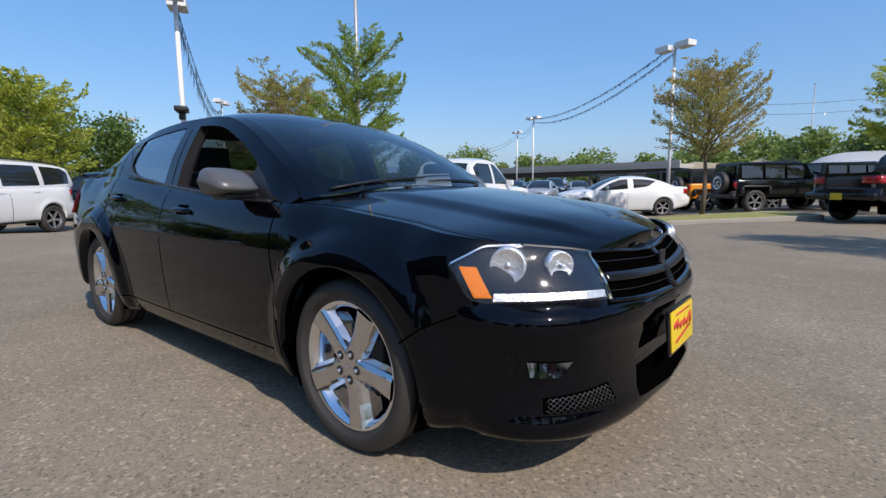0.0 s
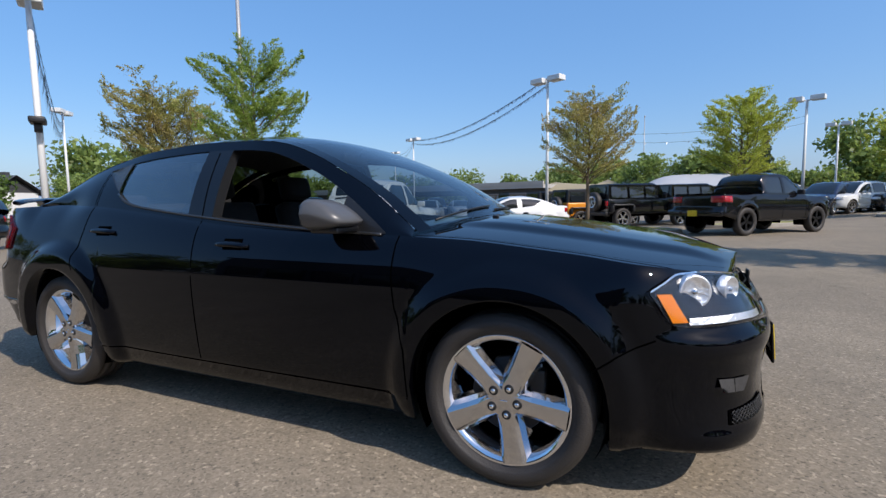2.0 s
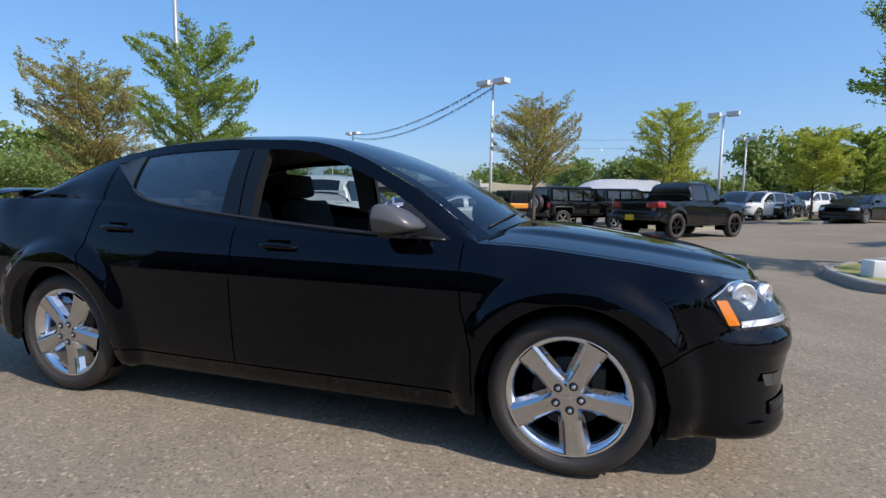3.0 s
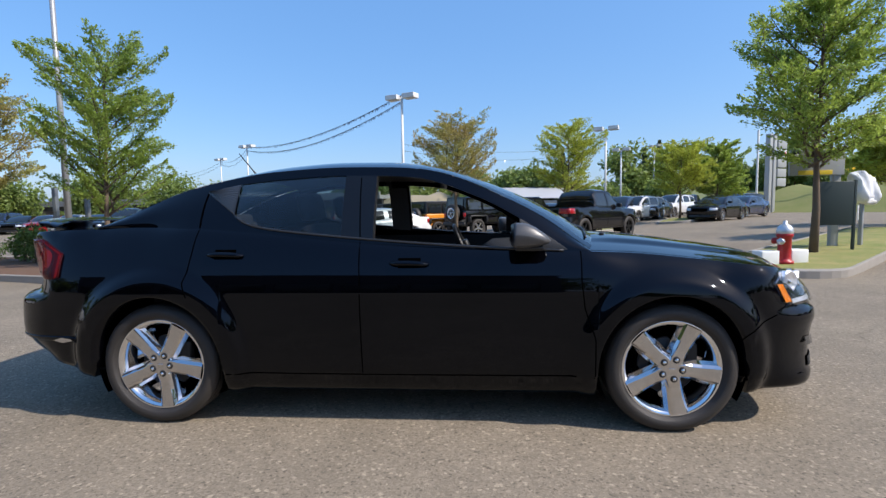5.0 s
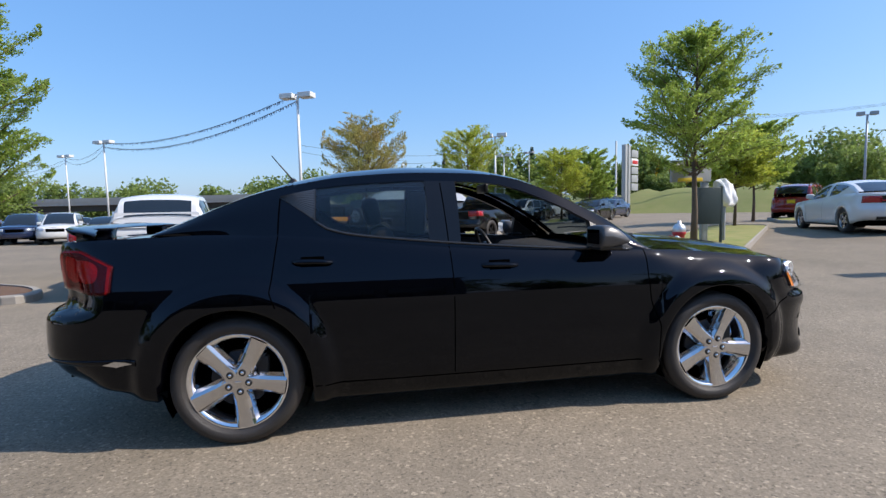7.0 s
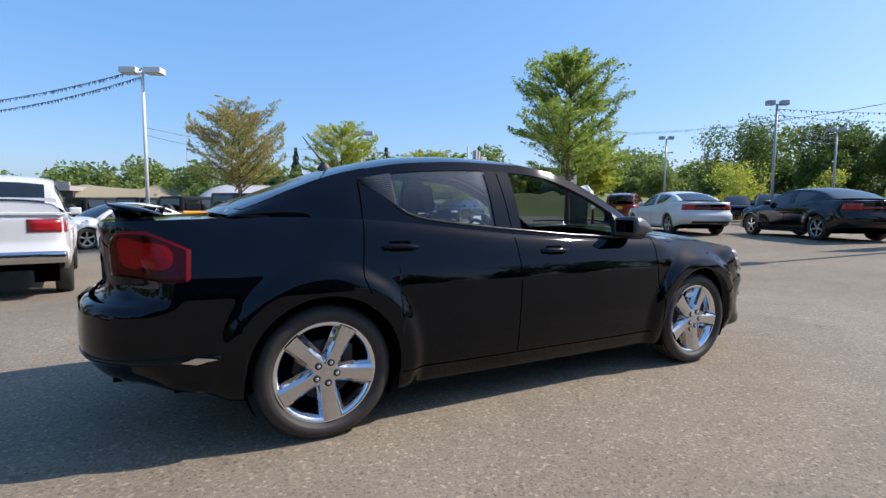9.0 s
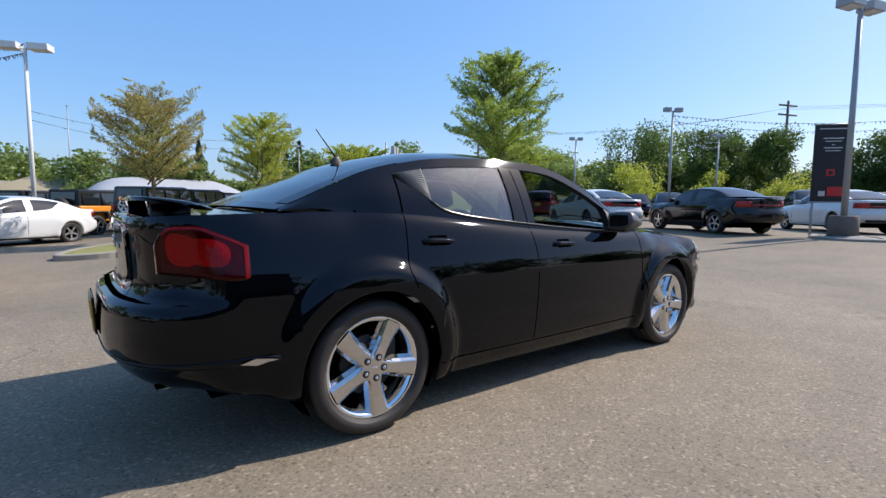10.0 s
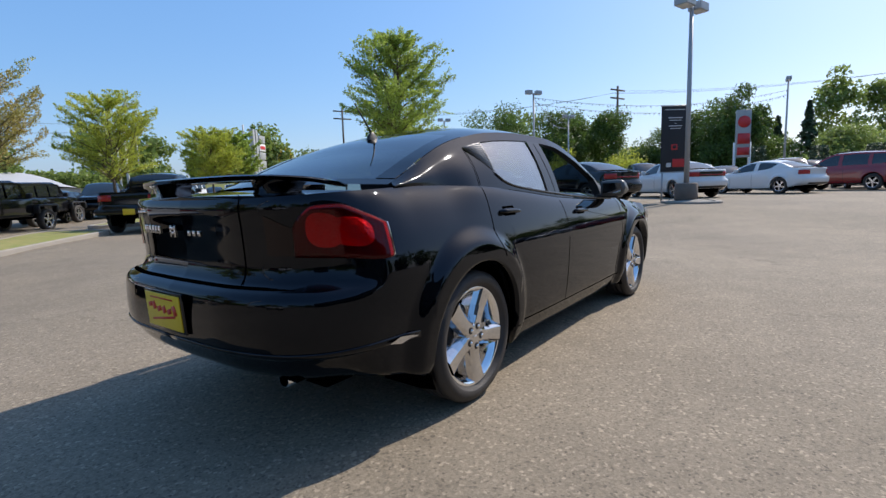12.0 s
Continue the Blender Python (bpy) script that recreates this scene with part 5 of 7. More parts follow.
        bm = strip(sh, dense([(edges[0] * 0.2 + edges[-1] * 0.1, sh.zt(0) - 0.01), (edges[0] * 0.2 + edges[-1] * 0.1, sh.zlow(0) + 0.08)]), 0.012, 0.002)
        part("shut_line", bm if sg > 0 else mirrored(bm), GAP_SHADE, v)
        seam = edges[0] * 0.2 + edges[-1] * 0.1
        for hx in ((seam + 0.22, seam - 0.72) if "bed" not in lay else (seam + 0.22,)):
            hz = sh.zt(hx) - 0.10
            bm = strip(sh, dense([(hx - 0.10, hz), (hx + 0.10, hz)], 3), 0.030, 0.022)
            part("door_handle", bm if sg > 0 else mirrored(bm), SATIN_BLACK if paint is BLACK_PAINT_OTHER else paint, v)
        bm = strip(sh, dense([(edges[-1] + 0.05, sh.zt(edges[-1]) - 0.02), (edges[-1] + 0.06, sh.zlow(0) + 0.12)]), 0.012, 0.002)
        part("shut_line", bm if sg > 0 else mirrored(bm), GAP_SHADE, v)
        bm = strip(sh, dense([(spec["wheels"][1] - spec["arch"] - 0.02, sh.zlow(0) + 0.03), (spec["wheels"][0] + spec["arch"] + 0.02, sh.zlow(0) + 0.03)], 8), 0.05, 0.004)
        part("sill_trim", bm if sg > 0 else mirrored(bm), SATIN_BLACK, v)
        for x in spec["wheels"]:
            small_wheel(v, x, -sg * (sh.py(sh.p_of(x)) - 0.115), lay["tyre"], rim, sg < 0)
            # Arch lining in black, its shade put into the colour.
            bm = bmesh.new()
            lathe(bm, [(spec["arch"] - 0.005, -0.80), (spec["arch"] + 0.01, -0.74), (spec["arch"] + 0.01, -0.5), (0.05, -0.5)], "y", 16, (x, 0, spec["arch_z"]), a0=-0.4, a1=math.pi + 0.4)
            part("wheel_housing", bm if sg > 0 else mirrored(bm), GAP_SHADE, v)
    z0 = sh.zlow(0)
    # Black underside, and a black sheet for the shade in the grille opening.
    part("under_tray", boxes(((0, 0, z0 + 0.10), (spec["plan"][-1][0] * 1.75, 1.05, 0.16)), ((0, 0, z0 + 0.06), (spec["wheels"][1] * 1.3, 1.5, 0.10))), GAP_SHADE, v, smooth=False)
    bm = patch(sh, frange(sh.length - 0.42, sh.length, 6), lambda p: zf - 0.22, lambda p: zf - 0.04, 0.004, 3)
    part("grille", both(bm), GAP_SHADE, v)
    if "bed" in lay:
        a, b = q["bed"]
        w = 0.80
        bm = bmesh.new()
        grid(bm, [[(a, y, 1.235), (a, y, 0.82)] for y in (-w, w)])
        grid(bm, [[(b, y, 1.235), (b, y, 0.82)] for y in (-w, w)])
        for y in (-w, w):
            grid(bm, [[(x, y, 1.235), (x, y, 0.82)] for x in (a, b)])
            grid(bm, [[(x, y, 1.24), (x, y * 1.13, 1.235)] for x in (a, b)])
        grid(bm, [[(a, -w, 0.82), (a, w, 0.82)], [(b, -w, 0.82), (b, w, 0.82)]])
        grid(bm, [[(a - 0.09, y, 1.24), (a, y, 1.24)] for y in (-0.9, 0.9)])
        grid(bm, [[(b, -0.95, 1.24), (b, 0.95, 1.24)], [(b + 0.05, -0.95, 1.26), (b + 0.05, 0.95, 1.26)]])
        grid(bm, [[(b + 0.05, -0.9, 0.8), (b + 0.05, 0.9, 0.8)], [(b + 0.04, -0.75, 1.5), (b + 0.04, 0.75, 1.5)]])
        part("cargo_bed", bm, paint, v, smooth=False)
        part("rear_bumper", boxes(((a - 0.13, 0, 0.66), (0.14, 1.86, 0.17)), bevel=0.04), CHROME_FACE if paint is WHITE_PAINT else paint, v)
    zr = sh.zt(sh.s["plan"][0][0])
    if full_tail:
        bm = patch(sh, frange(0.0, 0.50, 8), lambda p: zr - 0.24, lambda p: zr - 0.06, 0.006, 3)
        part("tail_panel", both(bm), GLOSS_BLACK, v, "dark panel between tail lights")
        bm = patch(sh, frange(0.0, 0.50, 8), lambda p: zr - 0.20, lambda p: zr - 0.16, 0.012, 2, 0.005)
        part("tail_strip", both(bm), tail, v, "red light strip")
    if lay is SUV_LAYOUT:
        for sg in (-1, 1):
            bm = bmesh.new()
            tube(bm, [sh.roof(x * k, sg * 0.86) + Vector((0, 0, dz)) for x, dz in ((-1.95, 0.0), (-1.85, 0.05), (-0.9, 0.055), (0.0, 0.05), (0.12, 0.0))], 0.018, 6)
            part("roof_bar", bm, SATIN_BLACK, v)
    if lay is LAYOUT:
        bm = patch(sh, frange(0.0, 0.62, 8), lambda p: sh.zlow(-2.3) + 0.02, lambda p: sh.zlow(-2.3) + 0.10, 0.006, 2)
        part("bumper_insert", both(bm), SATIN_BLACK, v)
        bm = patch(sh, frange(sh.length - 0.55, sh.length, 8), lambda p: 0.26, lambda p: 0.36, 0.006, 2)
        part("lower_intake", both(bm), SATIN_BLACK, v)
    if plate:
        x = sh.skin(0.0, 0.8).x
        zp = 0.66 if "bed" in lay else (0.92 if lay is SUV_LAYOUT else 0.60)
        xr = x - 0.035 if "bed" not in lay else q["bed"][0] - 0.21
        part("yellow_plate", boxes(((xr, 0, zp), (0.02, 0.32, 0.17)), bevel=0.004), YELLOW, v, "yellow dealer plate")
    return v


def place(xf, yf, xr, yr, base):
    """Ground pose of a vehicle from where its front and rear axles lie near a side."""
    a = math.atan2(yf - yr, xf - xr)
    return pose((xf + xr) / 2, (yf + yr) / 2, min(height(xf, yf), height(xr, yr)) + base, 0, 0, math.degrees(a))


def shifted(xf, yf, xr, yr, side, half=0.85):
    """As place, but the points are wheel feet on one side: 1 = the right-hand wheels."""
    dx, dy = xf - xr, yf - yr
    k = math.hypot(dx, dy)
    nx, ny = -dy / k * half * side, dx / k * half * side
    return place(xf + nx, yf + ny, xr + nx, yr + ny, 0.0)


SED = scaled(HERO, 1.04, 1.02, 1.0)
car("sedan_car", shifted(14.0, 10.9, 12.65, 8.1, -1), SED, LAYOUT, WHITE_PAINT, "white four-door sedan with full-width red tail lights", "car", k=1.04, full_tail=True)
car("sedan_car", shifted(14.8, 6.7, 13.4, 3.97, -1), SED, LAYOUT, BLACK_PAINT_OTHER, "black four-door sedan with yellow dealer plate", "car", k=1.04, full_tail=True)
car("sedan_car", shifted(19.9, 4.25, 17.8, 2.1, -1), SED, LAYOUT, WHITE_PAINT, "white four-door sedan parked behind a lamp base", "car", k=1.04, full_tail=True)
car("coupe_car", shifted(23.6, 1.25, 22.0, -1.2, -1), scaled(HERO, 1.02, 1.03, 0.98), LAYOUT, WHITE_PAINT, "white two-door coupe with a long bonnet", "car", k=1.02, plate=False)
car("minivan", shifted(27.1, -1.75, 25.5, -4.5, -1), scaled(SUV_SPEC, 1.08, 1.02, 1.0), SUV_LAYOUT, RED_PAINT, "dark red minivan parked at the row's end", "van", k=1.08, plate=False)
car("sedan_car", shifted(29.0, -8.6, 27.5, -11.0, -1), SED, LAYOUT, RED_PAINT, "dark red sedan parked beside a van", "car", k=1.04, plate=False)
car("suv", shifted(22.6, 17.6, 20.4, 16.2, 1), SUV_SPEC, SUV_LAYOUT, RED_PAINT, "dark red off-road car seen from behind", "car")
car("sedan_car", place(-5.4, 16.4, -3.0, 18.1, 0.0), scaled(HERO, 1.05, 1.03, 1.02), LAYOUT, WHITE_PAINT, "white luxury sedan parked at an angle", "car", k=1.05, plate=False)
car("pickup_truck", shifted(6.12, 16.2, 3.95, 13.9, 1), scaled(PICKUP_SPEC, 0.88, 0.98, 0.98), PICKUP_LAYOUT, BLACK_PAINT_OTHER, "black single-cab pickup truck with black wheels", "pickup truck", rim=BLACK_RIM, k=0.88)
car("pickup_truck", shifted(-4.3, 10.0, -3.75, 6.4, 1), PICKUP_SPEC, PICKUP_LAYOUT, WHITE_PAINT, "white pickup truck with chrome wheels and red tail lights", "pickup truck", rim=CHROME_FACE, plate=False)
car("suv", shifted(-12.2, -1.0, -13.9, 1.45, -1), scaled(SUV_SPEC, 1.08, 1.06, 1.10), SUV_LAYOUT, WHITE_PAINT, "large white sport utility vehicle at the lot's edge", "car", k=1.08)
car("suv", place(-20.0, 3.2, -17.6, 4.9, 0.0), SUV_SPEC, SUV_LAYOUT, BLACK_PAINT_OTHER, "black sport utility vehicle at the lot's edge", "car")
car("suv", shifted(10.6, 29.6, 12.8, 31.6, -1), SUV_SPEC, SUV_LAYOUT, WHITE_PAINT, "white sport utility vehicle facing the lot", "car")
car("suv", place(14.6, 36.4, 17.0, 38.6, 0.0), SUV_SPEC, SUV_LAYOUT, WHITE_PAINT, "white sport utility vehicle in the back row", "car")
car("sedan_car", shifted(13.4, 24.2, 15.5, 26.2, -1), scaled(HERO, 0.98, 1.0, 0.98), LAYOUT, BLACK_PAINT_OTHER, "black sedan parked facing the driveway", "car", k=0.98)
car("sedan_car", place(17.6, 31.6, 19.8, 33.4, 0.0), SED, LAYOUT, BLUE_PAINT, "dark blue sedan in the back row", "car", k=1.04)
car("suv", place(19.5, 36.0, 22.0, 37.8, 0.0), SUV_SPEC, SUV_LAYOUT, BLACK_PAINT_OTHER, "black sport utility vehicle in the back row", "car")

# rows farther off, copied from a few
base_cars = [
    car("sedan_car", pose(-40, 60, 0), SED, LAYOUT, SILVER_PAINT, "silver sedan in a far row", "car", k=1.04, plate=False),
    car("sedan_car", pose(-44, 60, 0), SED, LAYOUT, BLACK_PAINT_OTHER, "black sedan in a far row", "car", k=1.04, plate=False),
    car("suv", pose(-48, 60, 0), SUV_SPEC, SUV_LAYOUT, WHITE_PAINT, "white off-road car in a far row", "car", plate=False),
    car("suv", pose(-52, 60, 0), SUV_SPEC, SUV_LAYOUT, BLUE_PAINT, "dark blue off-road car in a far row", "car", plate=False),
    car("sedan_car", pose(-56, 60, 0), SED, LAYOUT, RED_PAINT, "red sedan in a far row", "car", k=1.04, plate=False),
    car("pickup_truck", pose(-60, 60, 0), PICKUP_SPEC, PICKUP_LAYOUT, BLACK_PAINT_OTHER, "black pickup in a far row", "pickup truck", plate=False),
]


def car_row(order, x0, y0, dx, dy, face):
    """A row of parked cars side by side."""
    for i, n in enumerate(order):
        x, y = x0 + dx * i, y0 + dy * i
        copy_thing(base_cars[n], on(x, y, 0.0, face + random.uniform(-2, 2)))


for b, (x, y) in zip(base_cars, ((-12.5, 26.5), (-15.1, 27.4), (-17.8, 28.2), (-20.3, 29.1), (-23.0, 30.0), (-25.6, 30.9))):
    b.matrix_basis = on(x, y, 0.0, -70)
car_row([1, 0, 4, 1, 3, 0, 1, 2, 1, 4, 0, 3, 1], -28.4, 31.6, -2.8, 0.7, -70)
car_row([1, 1, 0, 3, 1, 0, 2, 1, 3, 1, 0, 1], -8.5, 33.5, -2.9, 1.4, -60)
car_row([3, 0, 5, 2, 1, 3, 0, 1], 27.0, 12.8, 2.0, -3.0, 215)
car_row([2, 5, 0, 3, 2, 1, 0], 31.0, 21.0, 2.2, -2.4, 215)
car_row([3, 1, 2, 0, 5, 3, 2, 0, 1], 29.5, 5.0, 0.5, -3.1, 190)
car_row([1, 3, 0, 5, 1, 2], 11.0, 38.5, 2.9, 1.8, 240)
car_row([1, 5, 3, 1], 4.5, 27.0, 2.7, 1.9, 235)


def jeep(m, paint, top, label):
    """Boxy off-roader: tub, hard top, flat wings, spare wheel."""
    v = thing("off_road_car", m, label, "car", "parked vehicles")
    part("tub", boxes(((-0.55, 0, 0.86), (3.0, 1.50, 0.62), 0.05), ((-2.02, 0, 0.56), (0.14, 1.5, 0.18), 0.03)), paint, v)
    part("bonnet", boxes(((1.35, 0, 0.97), (1.15, 1.22, 0.42), 0.06), ((1.02, 0, 1.10), (0.55, 1.40, 0.20), 0.05)), paint, v)
    bm = bmesh.new()
    rows = []
    for x, w, z in ((-2.03, 0.70, 1.18), (-1.98, 0.66, 1.78), (0.25, 0.64, 1.82), (0.52, 0.66, 1.72), (0.86, 0.70, 1.18)):
        rows.append([(x, -w - 0.02, 1.17), (x, -w, min(z, 1.74)), (x, -w + 0.08, z), (x, w - 0.08, z), (x, w, min(z, 1.74)), (x, w + 0.02, 1.17)])
    grid(bm, rows)
    part("hard_top", bm, top, v, smooth=False)
    for sg in (-1, 1):
        for a, b in ((-1.88, -1.12), (-1.0, -0.30), (-0.2, 0.42)):
            bm = bmesh.new()
            grid(bm, [[(x, sg * (0.735 - 0.06 * j), 1.22 + 0.44 * j) for j in (0, 1)] for x in (a, b)])
            part("side_window", bm, GLASS_CAR, v)
        for x in (-1.42, 1.48):
            small_wheel(v, x, sg * 0.78, 0.40, ALLOY, sg > 0)
            part("wheel_arch", boxes(((x, sg * 0.82, 0.93), (0.98, 0.22, 0.07), 0.03), ((x - 0.50, sg * 0.82, 0.78), (0.10, 0.20, 0.26), 0.03), ((x + 0.50, sg * 0.82, 0.78), (0.10, 0.20, 0.26), 0.03)), SATIN_BLACK, v)
        part("tail_light", boxes(((-2.08, sg * 0.66, 1.00), (0.06, 0.13, 0.18), 0.01)), TAIL_RED, v)
        part("headlight", boxes(((1.94, sg * 0.48, 1.02), (0.04, 0.17, 0.17), 0.02)), HEAD_CLEAR, v)
        part("door_mirror", boxes(((0.62, sg * 0.86, 1.28), (0.10, 0.18, 0.18), 0.03)), SATIN_BLACK, v)
    bm = bmesh.new()
    grid(bm, [[(0.56 + 0.25 * j, y, 1.68 - 0.44 * j) for j in (0, 1)] for y in (-0.60, 0.60)])
    part("windscreen", bm, GLASS_CAR, v)
    bm = bmesh.new()
    grid(bm, [[(-2.05 + 0.03 * j, y, 1.26 + 0.42 * j) for j in (0, 1)] for y in (-0.52, 0.52)])
    part("rear_window", bm, GLASS_CAR, v)
    part("front_bumper", boxes(((2.06, 0, 0.62), (0.16, 1.5, 0.18), 0.03)), SATIN_BLACK, v)
    part("rear_bumper", boxes(((-2.12, 0, 0.58), (0.14, 1.5, 0.16), 0.03)), SATIN_BLACK, v)
    # Chassis black: the shade under the body is in its colour.
    part("chassis", boxes(((0, 0, 0.55), (3.7, 0.95, 0.18))), GAP_SHADE, v, smooth=False)
    bm = bmesh.new()
    lathe(bm, [(0.0, -0.13), (0.22, -0.13), (0.26, -0.10), (0.36, -0.12), (0.40, -0.08), (0.40, 0.08), (0.36, 0.12), (0.0, 0.12)], "x", 28, (-2.22, -0.05, 1.06))
    sw = part("spare_wheel", bm, RUBBER, v)
    bm = bmesh.new()
    lathe(bm, [(0.0, -0.145), (0.06, -0.145), (0.07, -0.135)], "x", 16, (-2.22, -0.05, 1.06))
    lathe(bm, [(0.19, -0.132), (0.235, -0.142), (0.25, -0.118)], "x", 24, (-2.22, -0.05, 1.06))
    for k in range(5):
        box(bm, (-2.36, -0.05 + 0.13 * math.cos(k * 1.2566 + 0.3), 1.06 + 0.13 * math.sin(k * 1.2566 + 0.3)), (0.012, 0.075, 0.075))
    part("rim", bm, ALLOY, sw, smooth=False)
    return v


jeep(shifted(2.4, 20.4, 0.25, 18.4, 1), BLACK_PAINT_OTHER, BLACK_PAINT_OTHER, "black boxy four-door off-roader with spare wheel")
jeep(shifted(0.4, 22.4, -1.7, 20.4, 1), ORANGE_PAINT, SATIN_BLACK, "orange boxy off-roader with black hard top")
jeep(shifted(-1.4, 24.2, -3.4, 22.2, 1), TAN_PAINT, SATIN_BLACK, "olive boxy off-roader with black hard top")
jeep(shifted(-3.6, 26.2, -5.6, 24.2, 1), BLACK_PAINT_OTHER, SATIN_BLACK, "black boxy off-roader in the same row")
jeep(shifted(-5.9, 28.0, -7.9, 26.0, 1), GREY_PAINT, SATIN_BLACK, "grey boxy off-roader in the same row")
jeep(shifted(4.6, 24.6, 2.6, 22.6, 1), BLACK_PAINT_OTHER, BLACK_PAINT_OTHER, "black boxy off-roader behind a tree")


# ---- trees ----
BARK = mat("tree_bark", (0.16, 0.115, 0.08), 0.95, var=0.4, scale=9, base2=(0.09, 0.065, 0.045), fine=0.2, fine_scale=50, bump=0.8, bump_scale=25)
LEAF_GREEN = mat("green_leaf", (0.36, 0.44, 0.09), 0.42, var=0.4, scale=0.9, base2=(0.24, 0.34, 0.06), trans=0.58, rand=0.6)
LEAF_LIME = mat("yellow_green_leaf", (0.50, 0.52, 0.085), 0.42, var=0.4, scale=0.9, base2=(0.36, 0.42, 0.055), trans=0.54, rand=0.5)
LEAF_RUST = mat("rusty_green_leaf", (0.38, 0.45, 0.12), 0.42, var=0.9, scale=0.9, base2=(0.44, 0.29, 0.11), trans=0.48, rand=0.6)
LEAF_DARK = mat("dark_leaf", (0.15, 0.23, 0.045), 0.5, var=0.4, scale=0.5, base2=(0.055, 0.10, 0.02), trans=0.42, rand=0.8)
LEAF_WOOD = mat("woodland_leaf", (0.27, 0.34, 0.085), 0.5, var=0.6, scale=0.16, base2=(0.15, 0.215, 0.055), trans=0.52, rand=0.7)
NEEDLE = mat("conifer_needle", (0.085, 0.13, 0.06), 0.6, var=0.4, scale=0.4, base2=(0.035, 0.06, 0.026), rand=0.7)


def leaf_mesh(name, places, size, material, squash=1.0, seed=1, ways=None, slim=0.38):
    """Small folded leaf shapes at the given places, each with a lean of its own or along the given ways."""
    rng = np.random.default_rng(seed)
    P = np.array(places, dtype=float)
    n = len(P)
    d = rng.normal(size=(n, 3))
    d[:, 2] *= squash
    if ways is not None:
        d = d * 0.42 + np.array(ways, dtype=float)
    d /= np.linalg.norm(d, axis=1)[:, None]
    u = np.cross(d, rng.normal(size=(n, 3)))
    u /= np.linalg.norm(u, axis=1)[:, None]
    s = size * rng.uniform(0.6, 1.35, n)[:, None]
    w = np.cross(d, u)
    v = np.stack([P - d * s * 0.55, P + u * s * slim + w * s * 0.08, P + d * s * 0.65, P - u * s * slim + w * s * 0.08], 1).reshape(-1, 3)
    me = bpy.data.meshes.new(name)
    me.vertices.add(4 * n)
    me.vertices.foreach_set("co", v.ravel())
    me.loops.add(4 * n)
    me.loops.foreach_set("vertex_index", np.arange(4 * n))
    me.polygons.add(n)
    me.polygons.foreach_set("loop_start", np.arange(0, 4 * n, 4))
    me.update(calc_edges=True)
    me.materials.append(material)
    return me


def young_tree(name, m, h, crown_r, trunk_h, leaf, label, seed, leaves=9000, size=0.075, lean=0.0, rise=0.5, low=1.0, limbs=58, peak=0.22, lumps=0.5, taper=0.5):
    """A planted street tree: tapered trunk, rising limbs, each limb a feathery plume of leafy twigs.
    rise: how steeply the limbs climb; low: reach of the lowest limbs; peak: where the crown is widest;
    taper: how pointed it ends."""
    rng = random.Random(seed)
    t = thing(name, m, label, "tree", "planted trees")
    bm = bmesh.new()
    top = Vector((lean, 0.1 * rng.uniform(-1, 1), h * 0.9))
    trunk = [Vector((0, 0, -0.05)), Vector((0.03, 0.01, trunk_h * 0.5)), Vector((lean * 0.2, 0.02, trunk_h)), Vector((lean * 0.5 + 0.04, 0.03, h * 0.62)), top]
    tr = 0.014 * h + 0.015
    tube(bm, trunk, tr, 10, r1=0.010)
    places, ways = [], []
    room = top.z - trunk_h * 0.9
    for k in range(limbs):
        f = (k + 1.6 * rng.random() - 0.3) / limbs
        f = min(1.0, max(0.0, f))
        z0 = trunk_h * 0.9 + room * min(0.97, f ** 1.05)
        g = min(1.0, max(0.0, (z0 - trunk_h) / (top.z - trunk_h)))
        base = Vector((lean * (0.2 + 0.8 * g), 0.03, z0))
        a = k * 2.39996 + rng.uniform(-0.6, 0.6)
        if f < peak:
            shape = low + (1 - low) * step(0, peak, f)
        else:
            shape = max(0.04, 1 - ((f - peak) / (1.04 - peak)) ** 1.7) ** taper
        L = crown_r * shape * (1 - lumps * rng.random() ** 1.6)
        up = rise * rng.uniform(0.6, 1.25) * (1 - 0.25 * f) + 0.35 * f * f
        out = Vector((math.cos(a), math.sin(a), 0))
        bend = rng.uniform(-0.45, 0.25)
        across = out.cross(Vector((0, 0, 1)))
        limb = [base + out * (L * q) + Vector((0, 0, L * up * (q + bend * q * q))) + across * (L * 0.14 * math.sin(2.5 * q + k)) for q in (0, 0.25, 0.5, 0.75, 1.0)]
        tube(bm, limb, tr * 0.32 * (1 - 0.65 * f), 5, r1=0.004)

        def at(q):
            c = min(max(q, 0.0), 0.9999) * 4
            i = int(c)
            return limb[i].lerp(limb[i + 1], c - i), (limb[i + 1] - limb[i]).normalized()

        twigs = 11
        for j in range(twigs + 1):
            q = 0.12 + 0.88 * (j + 0.8 * rng.random()) / (twigs + 1)
            s, d = at(q)
            side = across * rng.choice((1, -1))
            w = (d * rng.uniform(0.5, 1.2) + side * rng.uniform(0.1, 1.1) + Vector((0, 0, rng.uniform(-0.35, 0.55)))).normalized()
            l = (0.16 * crown_r + 0.26 * L) * (0.35 + 0.65 * math.sin(math.pi * min(1, 0.15 + 0.75 * q))) * rng.uniform(0.4, 1.3)
            e = s + w * l
            if j % 3 == 0:
                tube(bm, [s, e], 0.006, 4, r1=0.002)
            cnt = leaves / (limbs * 12.0) * (0.3 + l / (crown_r * 0.26)) * rng.uniform(0.6, 1.4)
            for i in range(max(2, int(cnt))):
                r = rng.random()
                sp = 0.022 + 0.075 * l * (1 - 0.7 * r)
                places.append(tuple(s.lerp(e, r) + Vector((rng.gauss(0, sp), rng.gauss(0, sp), rng.gauss(0, sp * 0.8)))))
                ways.append(tuple(w))
    # the crown keeps to its height and reach
    P = np.array(places)
